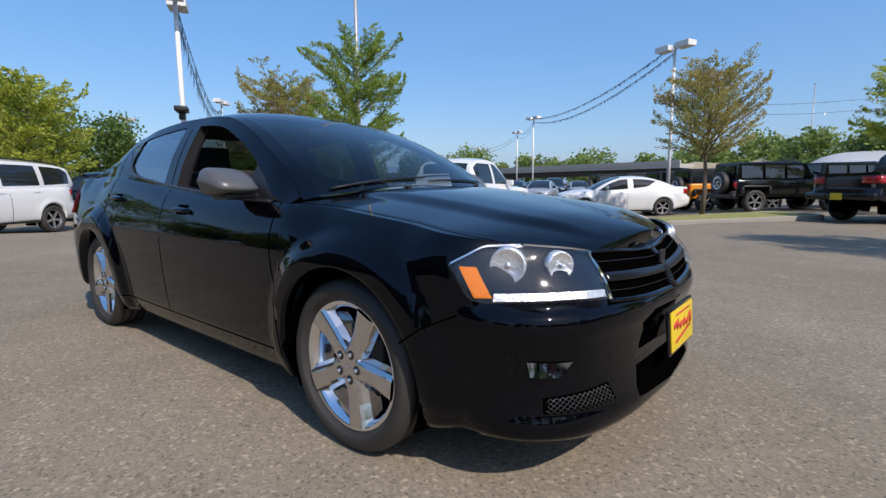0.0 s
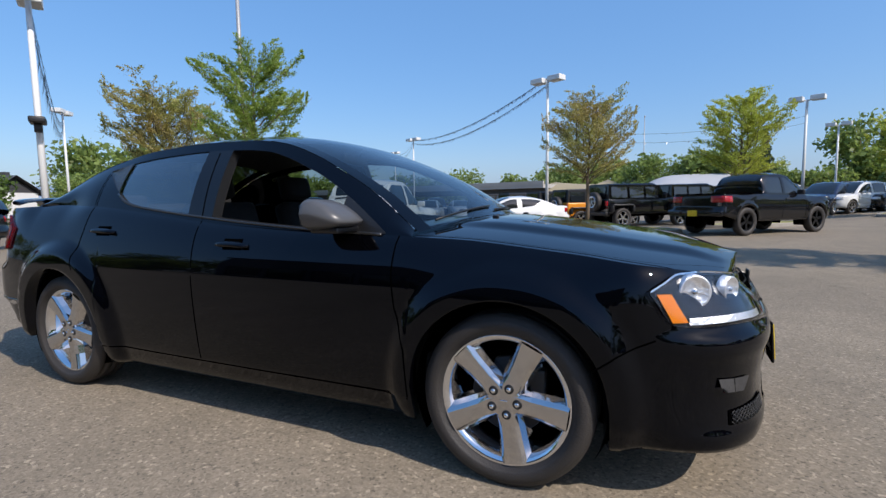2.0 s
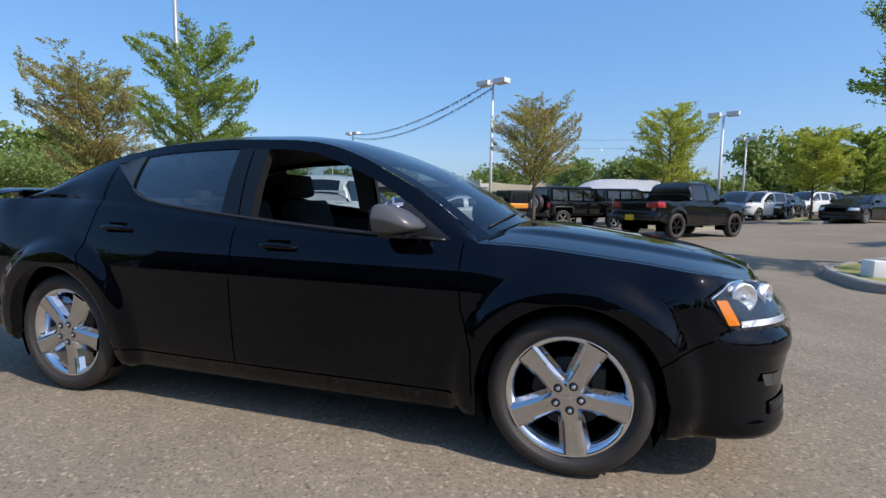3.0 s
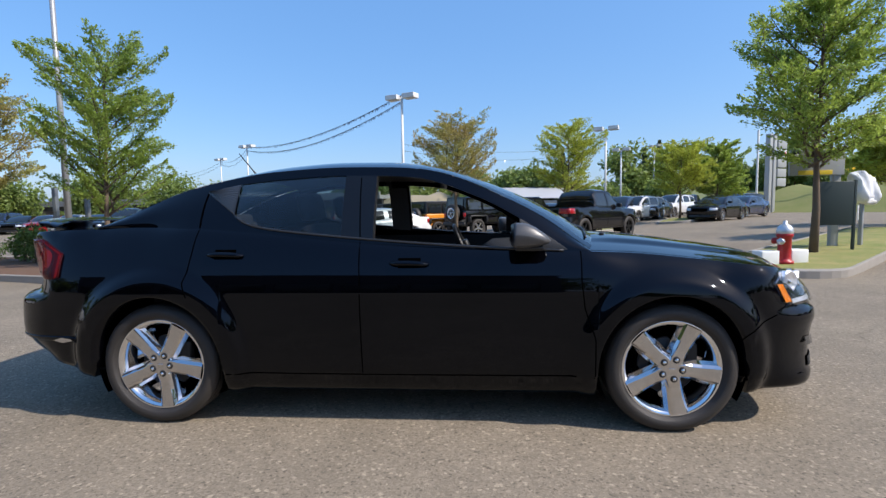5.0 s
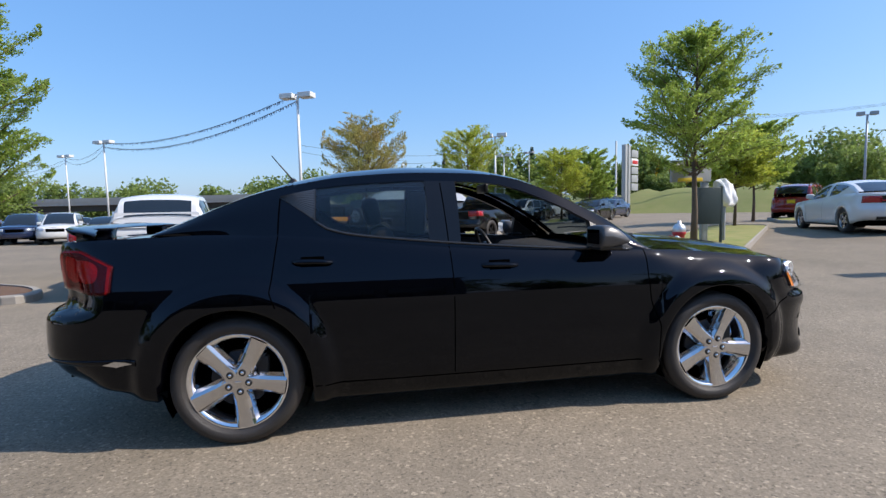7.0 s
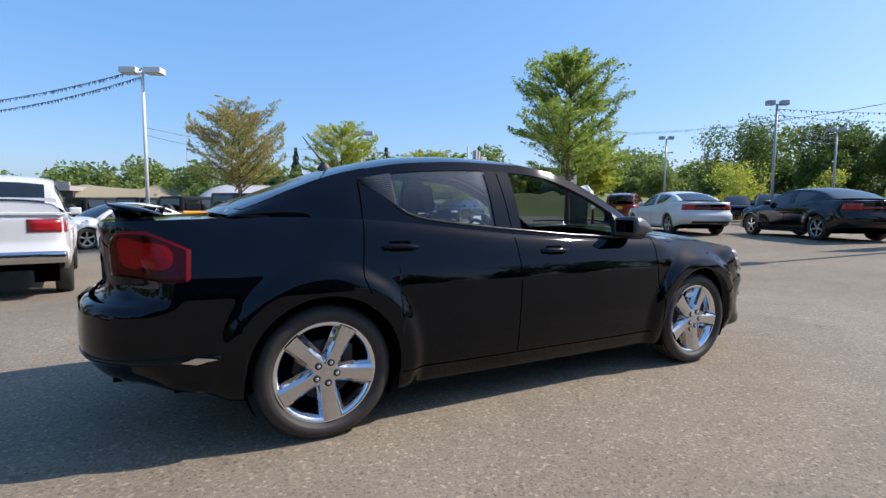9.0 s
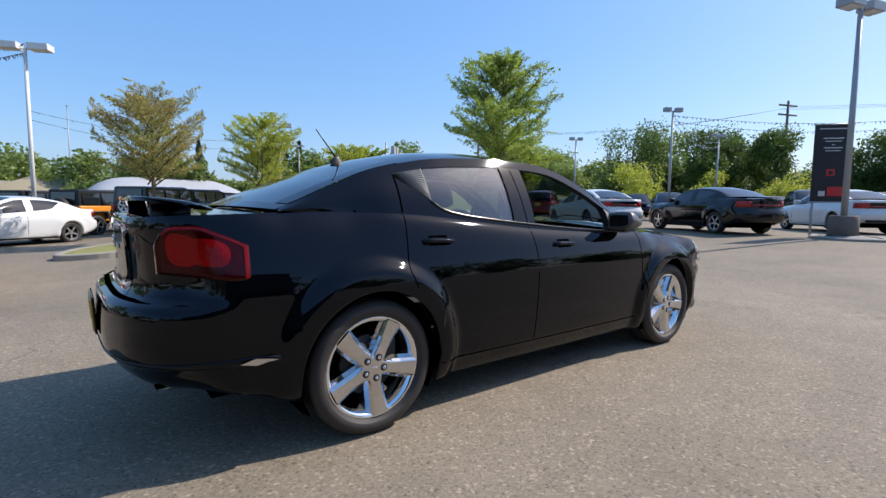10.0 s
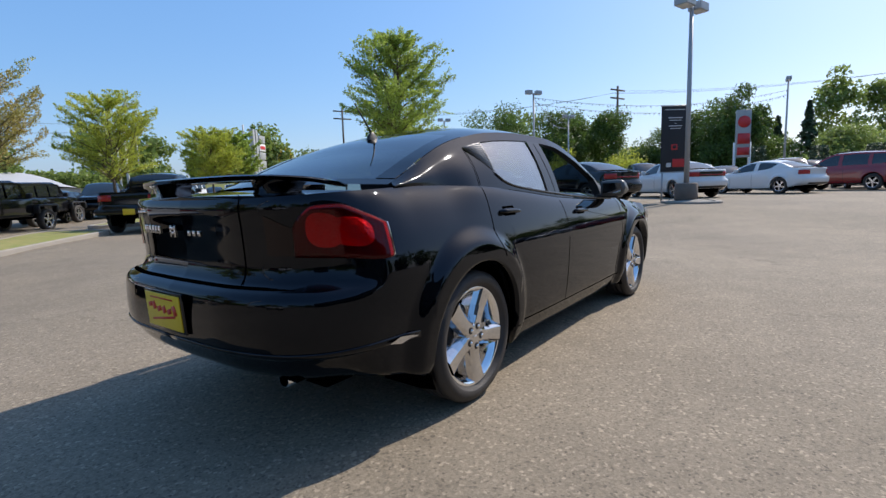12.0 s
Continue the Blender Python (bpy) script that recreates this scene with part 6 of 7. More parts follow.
    ztop = np.percentile(P[:, 2], 99.7)
    reach = np.percentile(np.hypot(P[:, 0] - lean * 0.5, P[:, 1]), 95)
    kz, kr = (h - trunk_h) / (ztop - trunk_h), crown_r / reach
    P[:, 2] = trunk_h + (P[:, 2] - trunk_h) * kz
    P[:, :2] *= kr
    over = P[:, 2] > h
    P[over, 2] = h + (P[over, 2] - h) * 0.25
    far = np.hypot(P[:, 0] - lean * 0.5, P[:, 1])
    pull = np.where(far > crown_r, (crown_r + (far - crown_r) * 0.35) / np.maximum(far, 1e-6), 1.0)
    P[:, :2] *= pull[:, None]
    for v in bm.verts:
        if v.co.z > trunk_h * 1.001:
            v.co.z = min(trunk_h + (v.co.z - trunk_h) * kz, h * 0.97)
            fade = min(1.0, (v.co.z - trunk_h) / 0.3)
            v.co.x, v.co.y = v.co.x * (1 + (kr - 1) * fade), v.co.y * (1 + (kr - 1) * fade)
    part("trunk", bm, BARK, t)
    ob = share("crown", leaf_mesh("crown", P, size, leaf, 0.8, seed, ways, 0.34), t)
    tagged(ob, "leafy crown with gaps", kind="stuff")
    return t


young_tree("young_tree", on(-0.5, 14.1, 0.10), 4.5, 1.42, 1.7, LEAF_RUST, "young tree with rust-tinged green leaves", 3, 24000, 0.045, rise=1.0, low=0.95, peak=0.3, limbs=60, lumps=0.4)
young_tree("young_tree", on(4.4, 19.6, 0.10), 5.2, 1.7, 1.6, LEAF_LIME, "young tree with yellow-green feathery leaves", 5, 25000, 0.055, rise=1.05, peak=0.25, low=0.9, limbs=48, lumps=0.55)
young_tree("young_tree", on(12.1, 26.5, 0.10), 4.6, 1.8, 1.5, LEAF_LIME, "young yellow-green tree on an island", 7, 22000, 0.075, rise=0.8, peak=0.3)
young_tree("young_tree", on(15.8, 30.0, 0.10), 4.9, 1.8, 1.3, LEAF_GREEN, "broad young green tree in the far row", 8, 15000, 0.12, peak=0.35)
young_tree("young_tree", on(7.2, 7.15, 0.10), 5.25, 1.6, 1.9, LEAF_GREEN, "green street tree on a grass island", 11, 38000, 0.050, rise=0.9, low=0.9, limbs=60, peak=0.16, lumps=0.55, taper=0.95)
young_tree("young_tree", on(12.6, 12.2, 0.10), 3.4, 1.25, 1.5, LEAF_LIME, "green street tree farther along the island", 12, 16000, 0.085, rise=0.4)
young_tree("young_tree", on(16.74, 15.96, 0.10), 4.4, 1.7, 1.5, LEAF_GREEN, "green tree at the lot entrance", 13, 14000, 0.10)
young_tree("young_tree", on(-8.6, 7.7, 0.10), 5.5, 1.45, 1.35, LEAF_GREEN, "young tree with upright green branches in a bark bed", 27, 34000, 0.048, 0.15, rise=1.15, low=0.9, limbs=46, peak=0.58, lumps=0.55)
young_tree("young_tree", on(-13.6, 8.9, 0.10), 5.4, 1.75, 1.3, LEAF_RUST, "young tree with rusty green leaves in a bark bed", 22, 34000, 0.052, rise=1.3, low=0.8, peak=0.4)
young_tree("young_tree", on(-21.5, 2.6, 0.05), 5.5, 2.0, 1.3, LEAF_LIME, "green young tree behind the white car", 23, 18000, 0.09, rise=0.7, peak=0.4)


def wood(name, pts, count, h, r, n, size, leaf, label, seed, z0=0.0):
    """A belt of far trees along a line of the plan, as one mass of leaves with trunks under it."""
    rng = np.random.default_rng(seed)
    places = []
    bm = bmesh.new()
    for k in range(count):
        f = (k + rng.random()) / count * (len(pts) - 1)
        i = min(int(f), len(pts) - 2)
        x, y = (pts[i][j] + (pts[i + 1][j] - pts[i][j]) * (f - i) for j in (0, 1))
        x, y = x + rng.normal() * r * 0.8, y + rng.normal() * r * 0.8
        hh = h * rng.uniform(0.5, 1.2)
        rr = r * rng.uniform(0.7, 1.2) * (0.6 + 0.4 * hh / h)
        lobes = 24
        lz = rng.uniform(-0.5, 0.5, lobes)
        wide = rr * 0.50 * np.sqrt(1.05 - np.abs(lz * 1.6 - 0.15) ** 2 * 0.9)
        la = rng.uniform(0, 6.283, lobes)
        lr = np.sqrt(rng.uniform(0.05, 1.0, lobes)) * wide * 1.35
        c = np.stack([x + lr * np.cos(la), y + lr * np.sin(la), z0 + hh * 0.55 + lz * hh * 0.72], 1)
        q = rng.uniform(0.28, 0.48, lobes) * rr
        pick = rng.integers(0, lobes, n)
        d = rng.normal(size=(n, 3))
        d /= np.linalg.norm(d, axis=1)[:, None]
        d *= (q[pick] * (0.45 + 0.60 * np.sqrt(rng.random(n))))[:, None]
        d *= (1 + 0.35 * np.sin(5.1 * d[:, :1] / rr * 3 + la[pick][:, None]) * np.cos(4.3 * d[:, 1:2] / rr * 3))
        d[:, 2] *= 0.85
        places.append(c[pick] + d)
        tube(bm, [(x, y, z0 - 0.5), (x + rng.normal() * 0.2, y, z0 + hh * 0.7)], 0.03 * r + 0.02, 5, r1=0.04)
    ob = new(name, leaf_mesh(name, np.concatenate(places), size, leaf, 0.8, seed))
    tagged(ob, label, "trees", kind="stuff")
    tagged(part("trunks", bm, BARK, ob), kind="stuff")
    return ob


wood("tree_belt", [(-29.5, 5.6), (-33, 8.6)], 4, 5.8, 2.6, 9000, 0.17, LEAF_DARK, "dense dark green trees behind the lot", 31)
wood("tree_belt", [(-33, 43), (-42, 39), (-52, 32)], 9, 5.4, 3.0, 5000, 0.24, LEAF_WOOD, "green bushes behind the parked rows", 48)
wood("tree_belt", [(-38, 20), (-46, 34)], 7, 4.2, 2.6, 5000, 0.188, LEAF_WOOD, "low green trees behind the lot", 46)
wood("tree_belt", [(-30, 4), (-34, -8), (-30, -24)], 7, 6.5, 3.0, 5493, 0.2, LEAF_WOOD, "green trees behind the parked cars", 32)
wood("tree_belt", [(52, 31), (58, 22), (62, 13)], 11, 9.6, 3.7, 9500, 0.212, LEAF_DARK, "tall dark green trees along the road", 33)
wood("tree_belt", [(40, 28), (48, 19), (52, 12)], 8, 4.6, 2.3, 5200, 0.17, LEAF_LIME, "small bright green trees before the dark ones", 47)
wood("tree_belt", [(60, 10), (61, 6), (61, 3)], 9, 10.0, 3.4, 9500, 0.212, LEAF_DARK, "dense dark green trees beyond the lot", 34)
wood("tree_belt", [(68, 2), (70, -6), (68, -18), (62, -40)], 26, 5.6, 3.2, 5200, 0.235, LEAF_WOOD, "mixed trees behind the road signs", 35)
wood("tree_belt", [(34, 67), (46, 59), (57, 46)], 10, 4.4, 2.6, 6279, 0.22, LEAF_WOOD, "green trees on the bank", 36, 2.4)
wood("tree_belt", [(22, 78), (45, 70), (66, 58), (80, 42)], 20, 9.0, 5.0, 3139, 0.49, LEAF_WOOD, "wooded slope behind the lot", 37, 1.5)
wood("tree_belt", [(-2, 62), (8, 66), (24, 66)], 11, 5.5, 3.2, 2689, 0.374, LEAF_WOOD, "trees behind the white roof", 38, 0.5)
wood("tree_belt", [(-22, 92), (0, 100), (20, 104)], 13, 8, 4.5, 2241, 0.535, LEAF_WOOD, "far trees beyond the bridge", 39)
wood("tree_belt", [(-130, 130), (-80, 135), (-30, 130)], 15, 9, 6, 1569, 0.802, LEAF_WOOD, "far trees beyond the bridge", 40)
wood("tree_belt", [(-60, 30), (-75, 55), (-95, 85)], 13, 8, 4.5, 2241, 0.535, LEAF_WOOD, "far trees at the lot's back", 41)
wood("tree_belt", [(-60, -26), (-30, -34), (0, -36), (30, -34), (60, -26)], 40, 9.0, 4.0, 900, 0.5, LEAF_DARK, "dark trees along the edge of the lot", 44)
wood("tree_belt", [(82, -4), (86, -9)], 3, 15.0, 3.2, 3500, 0.4, LEAF_WOOD, "tall airy tree beyond the road", 45)
wood("shrubs", [(-10.5, 8.2), (-13.5, 9.8), (-17.5, 10)], 9, 0.9, 0.55, 500, 0.07, LEAF_DARK, "low dark shrubs in a bark bed", 42, -0.1)


def conifer(x, y, h, seed):
    rng = random.Random(seed)
    t = thing("conifer", on(x, y), "dark green pointed conifer beyond the road", "tree")
    bm = bmesh.new()
    tube(bm, [(0, 0, -0.3), (0, 0, h)], 0.02 * h, 6, r1=0.02)
    part("trunk", bm, BARK, t)
    pl = []
    for _ in range(2600):
        f = rng.random() ** 0.75
        tier = 0.75 + 0.25 * math.sin(f * 46)
        r = (1 - f) * h * 0.25 * tier * rng.random() ** 0.4 + 0.05
        a = rng.random() * 6.283
        pl.append((r * math.cos(a), r * math.sin(a), h * (0.08 + 0.92 * f) - r * 0.25))
    tagged(share("crown", leaf_mesh("crown", pl, 0.38, NEEDLE, 0.25, seed), t), kind="stuff")


for i, (x, y, h) in enumerate(((72, 1.4, 8.2), (74.5, -1.7, 10.0),  (28.5, 84, 11.0), (30.6, 83, 12.0), (16, 92, 12))):
    conifer(x, y, h, 60 + i)
for i, (x, y) in enumerate(((44.6, 1.4), (48.6, -2.7), (50.3, -6.4))):
    t = thing("clipped_shrub", on(x, y), "clipped dark columnar evergreen shrub", "shrub")
    rng = random.Random(90 + i)
    pl = [(0.75 * math.cos(a) * q, 0.75 * math.sin(a) * q, z) for a, q, z in ((rng.random() * 6.283, rng.random() ** 0.3 * (1 - 0.25 * (z_ / 3.2) ** 3), z_) for z_ in [rng.random() * 3.2 for _ in range(2200)])]
    tagged(share("foliage", leaf_mesh("foliage", pl, 0.16, NEEDLE, 0.6, 90 + i), t), kind="stuff")


# ---- lamps, signs, strings, bridge, distance ----
POLE = mat("white_pole_paint", (0.72, 0.72, 0.70), 0.45, var=0.15, scale=1.2, base2=(0.60, 0.60, 0.58))
POLE_GREY = mat("grey_pole_paint", (0.42, 0.43, 0.44), 0.45, 0.3, var=0.15, scale=1.2)
LAMP_BASE = mat("stained_concrete_base", (0.17, 0.145, 0.125), 0.9, var=0.5, scale=5, base2=(0.10, 0.085, 0.075), fine=0.3, fine_scale=45, bump=0.4, bump_scale=40)
DARK_POST = mat("dull_steel_post", (0.22, 0.24, 0.25), 0.5, 0.4, var=0.2, scale=3)
PARAPET = mat("pale_concrete", (0.44, 0.42, 0.39), 0.9, var=0.3, scale=1.5, base2=(0.33, 0.31, 0.29))
# Near black: the shade under the bridge deck is in this colour.
SHADED_GIRDER = mat("dark_bridge_girder", (0.045, 0.042, 0.04), 0.7, var=0.3, scale=1.0)
LAMP_GLASS = mat("lamp_lens", (0.62, 0.62, 0.60), 0.25)
SIGN_GREY = mat("sign_back_grey", (0.42, 0.43, 0.42), 0.5, var=0.1, scale=3)
SIGN_GREEN = mat("dark_green_board", (0.025, 0.045, 0.042), 0.5, var=0.15, scale=6)
WHITE_SHEET = mat("white_sheeting", (0.85, 0.86, 0.88), 0.5, bump=0.6, bump_scale=7)
HALL_ROOF = mat("weathered_white_fabric", (0.50, 0.505, 0.51), 0.6, var=0.2, scale=0.6, bump=0.3, bump_scale=3)
HYDRANT_RED = mat("hydrant_red", (0.48, 0.02, 0.025), 0.4, var=0.2, scale=15)
HYDRANT_SILVER = mat("hydrant_silver", (0.62, 0.62, 0.62), 0.35, 0.7)
BANNER = mat("dark_banner_cloth", (0.022, 0.022, 0.025), 0.7)
BANNER_WHITE = mat("banner_white_print", (0.55, 0.55, 0.55), 0.7)
SIGN_RED = mat("sign_red", (0.55, 0.03, 0.03), 0.5)
SIGN_WHITE = mat("sign_white", (0.75, 0.75, 0.74), 0.5)
CORD = mat("pennant_cord", (0.05, 0.05, 0.06), 0.7)
FLAG = mat("pennant_film", (0.04, 0.06, 0.10), 0.3, var=0.3, scale=3, base2=(0.30, 0.32, 0.36), rand=0.9)
WOOD_POLE = mat("utility_pole_wood", (0.12, 0.09, 0.07), 0.9, var=0.3, scale=3)
DIGGER = mat("excavator_yellow", (0.72, 0.42, 0.02), 0.45)
# Haze of distance is put into this blue base colour.
FAR_HILL = mat("far_blue_hills", (0.16, 0.22, 0.31), 1.0, var=0.25, scale=0.004, base2=(0.20, 0.27, 0.37))
MID_HILL = mat("green_hillside", (0.09, 0.13, 0.04), 1.0, var=0.5, scale=0.05, base2=(0.17, 0.17, 0.07), bump=1.0, bump_scale=0.4)
EARTH = mat("bare_earth_bank", (0.36, 0.29, 0.20), 1.0, var=0.4, scale=0.2, base2=(0.24, 0.21, 0.12), bump=0.6, bump_scale=1.5)
ROOF_DARK = mat("dark_shingle_roof", (0.06, 0.06, 0.065), 0.8, var=0.3, scale=2)


def lot_lamp(x, y, h, face, heads=2, grey=False, base=0.0, size=0.70, label="white lot lamp post with two box heads"):
    """A tall square lamp post with box heads on short arms."""
    t = thing("lot_lamp", on(x, y, 0.0, face), label, "lamp post", "lot lamps")
    pm = POLE_GREY if grey else POLE
    bm = bmesh.new()
    tube(bm, [(0, 0, base), (0, 0, h)], 0.085, 10, r1=0.06)
    part("pole", bm, pm, t)
    if base:
        bm = bmesh.new()
        lathe(bm, [(0.0, -0.1), (0.34, -0.1), (0.34, base - 0.03), (0.31, base), (0.0, base)], "z", 28)
        part("concrete_base", bm, LAMP_BASE, t, "round brown concrete lamp base")
    for sg in ((-1, 1) if heads == 2 else (1,)):
        bm = bmesh.new()
        tube(bm, [(0, 0, h - 0.05), (0, sg * 0.30, h + 0.02)], 0.03, 6)
        part("arm", bm, pm, t)
        hd = part("lamp_head", boxes(((0, sg * (0.16 + size / 2), h + 0.06), (size * 0.75, size, 0.24)), bevel=0.02), pm, t, smooth=False)
        part("lens", boxes(((0, sg * (0.16 + size / 2), h - 0.065), (size * 0.6, size * 0.85, 0.02)), bevel=0.004), LAMP_GLASS, hd)
    return t


lot_lamp(-3.6, 22.0, 7.15, 66)
lot_lamp(8.2, 28.2, 5.95, 66, size=0.60)
lot_lamp(13.1, 42.5, 6.0, 66, size=0.60)
lot_lamp(-21.2, 41.0, 7.5, 66)
lot_lamp(-31.7, 55.5, 8.0, 66)
lot_lamp(-49.4, 71.2, 7.6, 66)
lot_lamp(-32.6, 15.9, 7.2, 40)
lot_lamp(-44, 13.5, 6.8, 40)
lot_lamp(26.1, 12.3, 6.5, 60, grey=True, size=0.40, label="grey lot lamp post with two flat heads")
lot_lamp(38.6, 15.1, 6.5, 60, grey=True, size=0.40, label="grey lot lamp post with two flat heads")
lot_lamp(32.0, 23.8, 6.5, 60, grey=True, size=0.40, label="grey lot lamp post with two flat heads")
lot_lamp(43.2, -0.5, 8.0, 95, grey=True, size=0.45, label="grey lot lamp post with two flat heads")
lot_lamp(14.0, 1.0, 6.0, 75, grey=True, base=0.62, size=0.55, label="grey lamp post on a round concrete base")
lot_lamp(24, 66, 9.0, 30, grey=True, label="grey lot lamp post with two flat heads")

# post with a floodlight half-way up
fl = lot_lamp(-11.9, 4.3, 6.3, 60, size=0.66, label="white lot lamp post with a floodlight on it")
bm = boxes(((0.0, -0.26, 3.36), (0.32, 0.58, 0.14), 0.03), ((0, -0.24, 3.20), (0.16, 0.14, 0.22), 0.015))
part("floodlight", bm, SATIN_BLACK, fl, "dark floodlight housing")

# flagpole and mast
for x, y, h, r, nm, lb, mt in ((-13.75, 12.4, 11.5, 0.11, "flagpole", "tall bare metal flagpole behind trees", POLE_GREY), (-2.1, 90, 15.5, 0.10, "mast", "thin grey far mast", POLE_GREY)):
    t = thing(nm, on(x, y), lb, "pole")
    bm = bmesh.new()
    tube(bm, [(0, 0, 0), (0, 0, h)], r, 10, r1=r * 0.6)
    part("pole", bm, mt, t)
    bm = bmesh.new()
    bmesh.ops.create_uvsphere(bm, u_segments=12, v_segments=8, radius=r * 1.4, matrix=Matrix.Translation((0, 0, h)))
    part("finial", bm, mt, t)
for x, y, h in ((-11.6, 9.6, 2.2), (-10.9, 9.9, 2.0)):
    t = thing("service_post", on(x, y), "plain grey square steel post in the bark bed", "post")
    part("post", boxes(((0, 0, h / 2), (0.11, 0.11, h)), bevel=0.01), DARK_POST, t)


def pennants(a, b, sag, n, label, big=1.0):
    """Two cords of pennants slung between lamp posts."""
    t = thing("pennant_string", pose(0, 0, 0), label, "pennants", "pennant strings")
    for off in (0.0, -0.55):
        pts = []
        for k in range(25):
            f = k / 24
            p = Vector(a).lerp(Vector(b), f)
            pts.append(p + Vector((0, 0, off * 0.6 - (sag * (1 - off * 0.4)) * 4 * f * (1 - f))))
        bm = bmesh.new()
        tube(bm, pts, 0.009, 4)
        part("cord", bm, CORD, t)
        bm = bmesh.new()
        for i in range(n):
            f = (i + random.random() * 0.6) / n * 24
            k = min(int(f), 23)
            p = pts[k].lerp(pts[k + 1], f - k)
            d = (pts[k + 1] - pts[k]).normalized()
            w = d.orthogonal().normalized()
            s = random.uniform(0.05, 0.13) * big
            e = p + Vector((0, 0, -random.uniform(0.20, 0.34) * big)) + w * random.uniform(-0.12, 0.12) + d * random.uniform(-0.12, 0.12)
            vs = [bm.verts.new(p - d * s), bm.verts.new(p + d * s), bm.verts.new(e)]
            bm.faces.new(vs)
        tagged(part("flag_film", bm, FLAG, t, recalc=False, smooth=False), kind="stuff")


pennants((-3.6, 22.0, 7.1), (-21.2, 41.0, 7.3), 0.8, 260, "silver and dark pennants slung between lamp posts", 0.6)
pennants((-21.2, 41.0, 7.1), (-31.7, 55.5, 7.7), 0.6, 70, "silver and dark pennants slung between far lamp posts", 0.62)
pennants((-31.7, 55.5, 7.5), (-49.4, 71.2, 7.4), 0.7, 70, "silver and dark pennants slung between far lamp posts", 0.62)
pennants((-11.9, 4.3, 6.1), (-32.6, 15.9, 6.6), 1.2, 150, "silver and dark pennants hanging from the floodlight post", 1.7)
pennants((-3.6, 22.0, 4.6), (8.2, 28.2, 5.2), 0.5, 14, "dark cords slung across the lot", 0.3)
pennants((26.1, 12.3, 6.6), (43.2, -0.5, 7.6), 0.8, 80, "dark pennants slung over the far row", 0.5)
pennants((26.1, 12.3, 6.6), (38.6, 15.1, 6.4), 0.5, 50, "dark pennants slung over the far row", 0.5)

# fire hydrant with two white blocks
hy = thing("fire_hydrant", on(5.75, 5.65, 0.13), "red fire hydrant with silver cap on the island", "hydrant")
bm = bmesh.new()
lathe(bm, [(0.0, 0.0), (0.15, 0.0), (0.15, 0.05), (0.115, 0.06), (0.105, 0.10), (0.105, 0.46), (0.13, 0.48), (0.13, 0.53), (0.11, 0.55)], "z", 28)
part("barrel", bm, HYDRANT_RED, hy)
bm = bmesh.new()
lathe(bm, [(0.125, 0.53), (0.135, 0.56), (0.12, 0.63), (0.08, 0.68), (0.035, 0.70), (0.03, 0.76), (0.0, 0.76)], "z", 24)
part("cap", bm, HYDRANT_SILVER, hy, "silver domed cap")
for sg, a in ((1, 40), (-1, 40), (1, 130)):
    bm = bmesh.new()
    lathe(bm, [(0.0, 0.19), (0.055, 0.19), (0.06, 0.15), (0.05, 0.14), (0.05, 0.05)], "x", 16, (0, 0, 0.40))
    bmesh.ops.transform(bm, matrix=Matrix.Rotation(radians(a if sg > 0 else a + 180), 4, "Z"), verts=bm.verts[:])
    part("outlet", bm, HYDRANT_SILVER if a != 130 else HYDRANT_RED, hy)
for x, y in ((5.42, 5.62), (6.05, 5.85)):
    t = thing("guard_block", on(x, y, 0.12, 12), "white painted concrete guard block beside a hydrant", "block")
    part("block", boxes(((0, 0, 0.12), (0.34, 0.24, 0.25)), bevel=0.015), SIGN_WHITE, t)

# signs on the island
t = thing("sign_board", on(7.75, 7.35, 0.12, -4), "dark green sign board on two posts, seen from behind", "sign")
part("board", boxes(((-0.03, 0, 1.02), (0.66, 0.05, 0.90)), bevel=0.006), SIGN_GREEN, t)
for x in (-0.39, 0.33):
    part("post", boxes(((x, 0, 0.72), (0.05, 0.05, 1.55)), bevel=0.005), SIGN_GREEN, t)
t = thing("billboard", on(7.95, 8.15, 0.12, -2), "grey sign panel on a square steel post", "sign")
part("panel", boxes(((-0.12, 0, 1.92), (1.12, 0.08, 0.56)), bevel=0.01), SIGN_GREY, t)
part("post", boxes(((0.32, 0.06, 1.10), (0.16, 0.12, 2.25)), bevel=0.01), SIGN_GREY, t)
part("yellow_strip", boxes(((-0.16, -0.046, 1.70), (0.70, 0.012, 0.10)), bevel=0.003), YELLOW, t)
part("emblem", boxes(((-0.54, -0.046, 2.08), (0.22, 0.012, 0.18))), BANNER, t)
part("emblem_mark", boxes(((-0.54, -0.054, 2.08), (0.12, 0.006, 0.05))), SIGN_WHITE, t)
t = thing("wrapped_sign", on(8.75, 8.05, 0.12, 30), "sign wrapped in billowing white plastic sheet", "sign")
bm = bmesh.new()
bmesh.ops.create_icosphere(bm, subdivisions=4, radius=1.0)
for v in bm.verts:
    c = v.co
    sq = Vector([math.copysign(abs(k) ** 0.55, k) for k in c])
    n = noise.noise(c * 2.2) * 0.10 + noise.noise(c * 6.0) * 0.035
    fold = 0.05 * math.sin(9 * sq.x + 3 * sq.z)
    top = 0.32 - 0.20 * (sq.x + 1) / 2
    z = (sq.z * top if sq.z > 0 else sq.z * (0.26 + 0.05 * sq.x)) * (1 + n)
    v.co = Vector((sq.x * 0.28 * (1 + n), sq.y * (0.09 + 0.05 * (1 - sq.z)) * (1 + n) + fold, z))
bmesh.ops.scale(bm, vec=(1.35, 1.2, 1.35), verts=bm.verts[:])
bmesh.ops.translate(bm, vec=(0.0, 0, 1.30), verts=bm.verts[:])
part("sheet", bm, WHITE_SHEET, t)
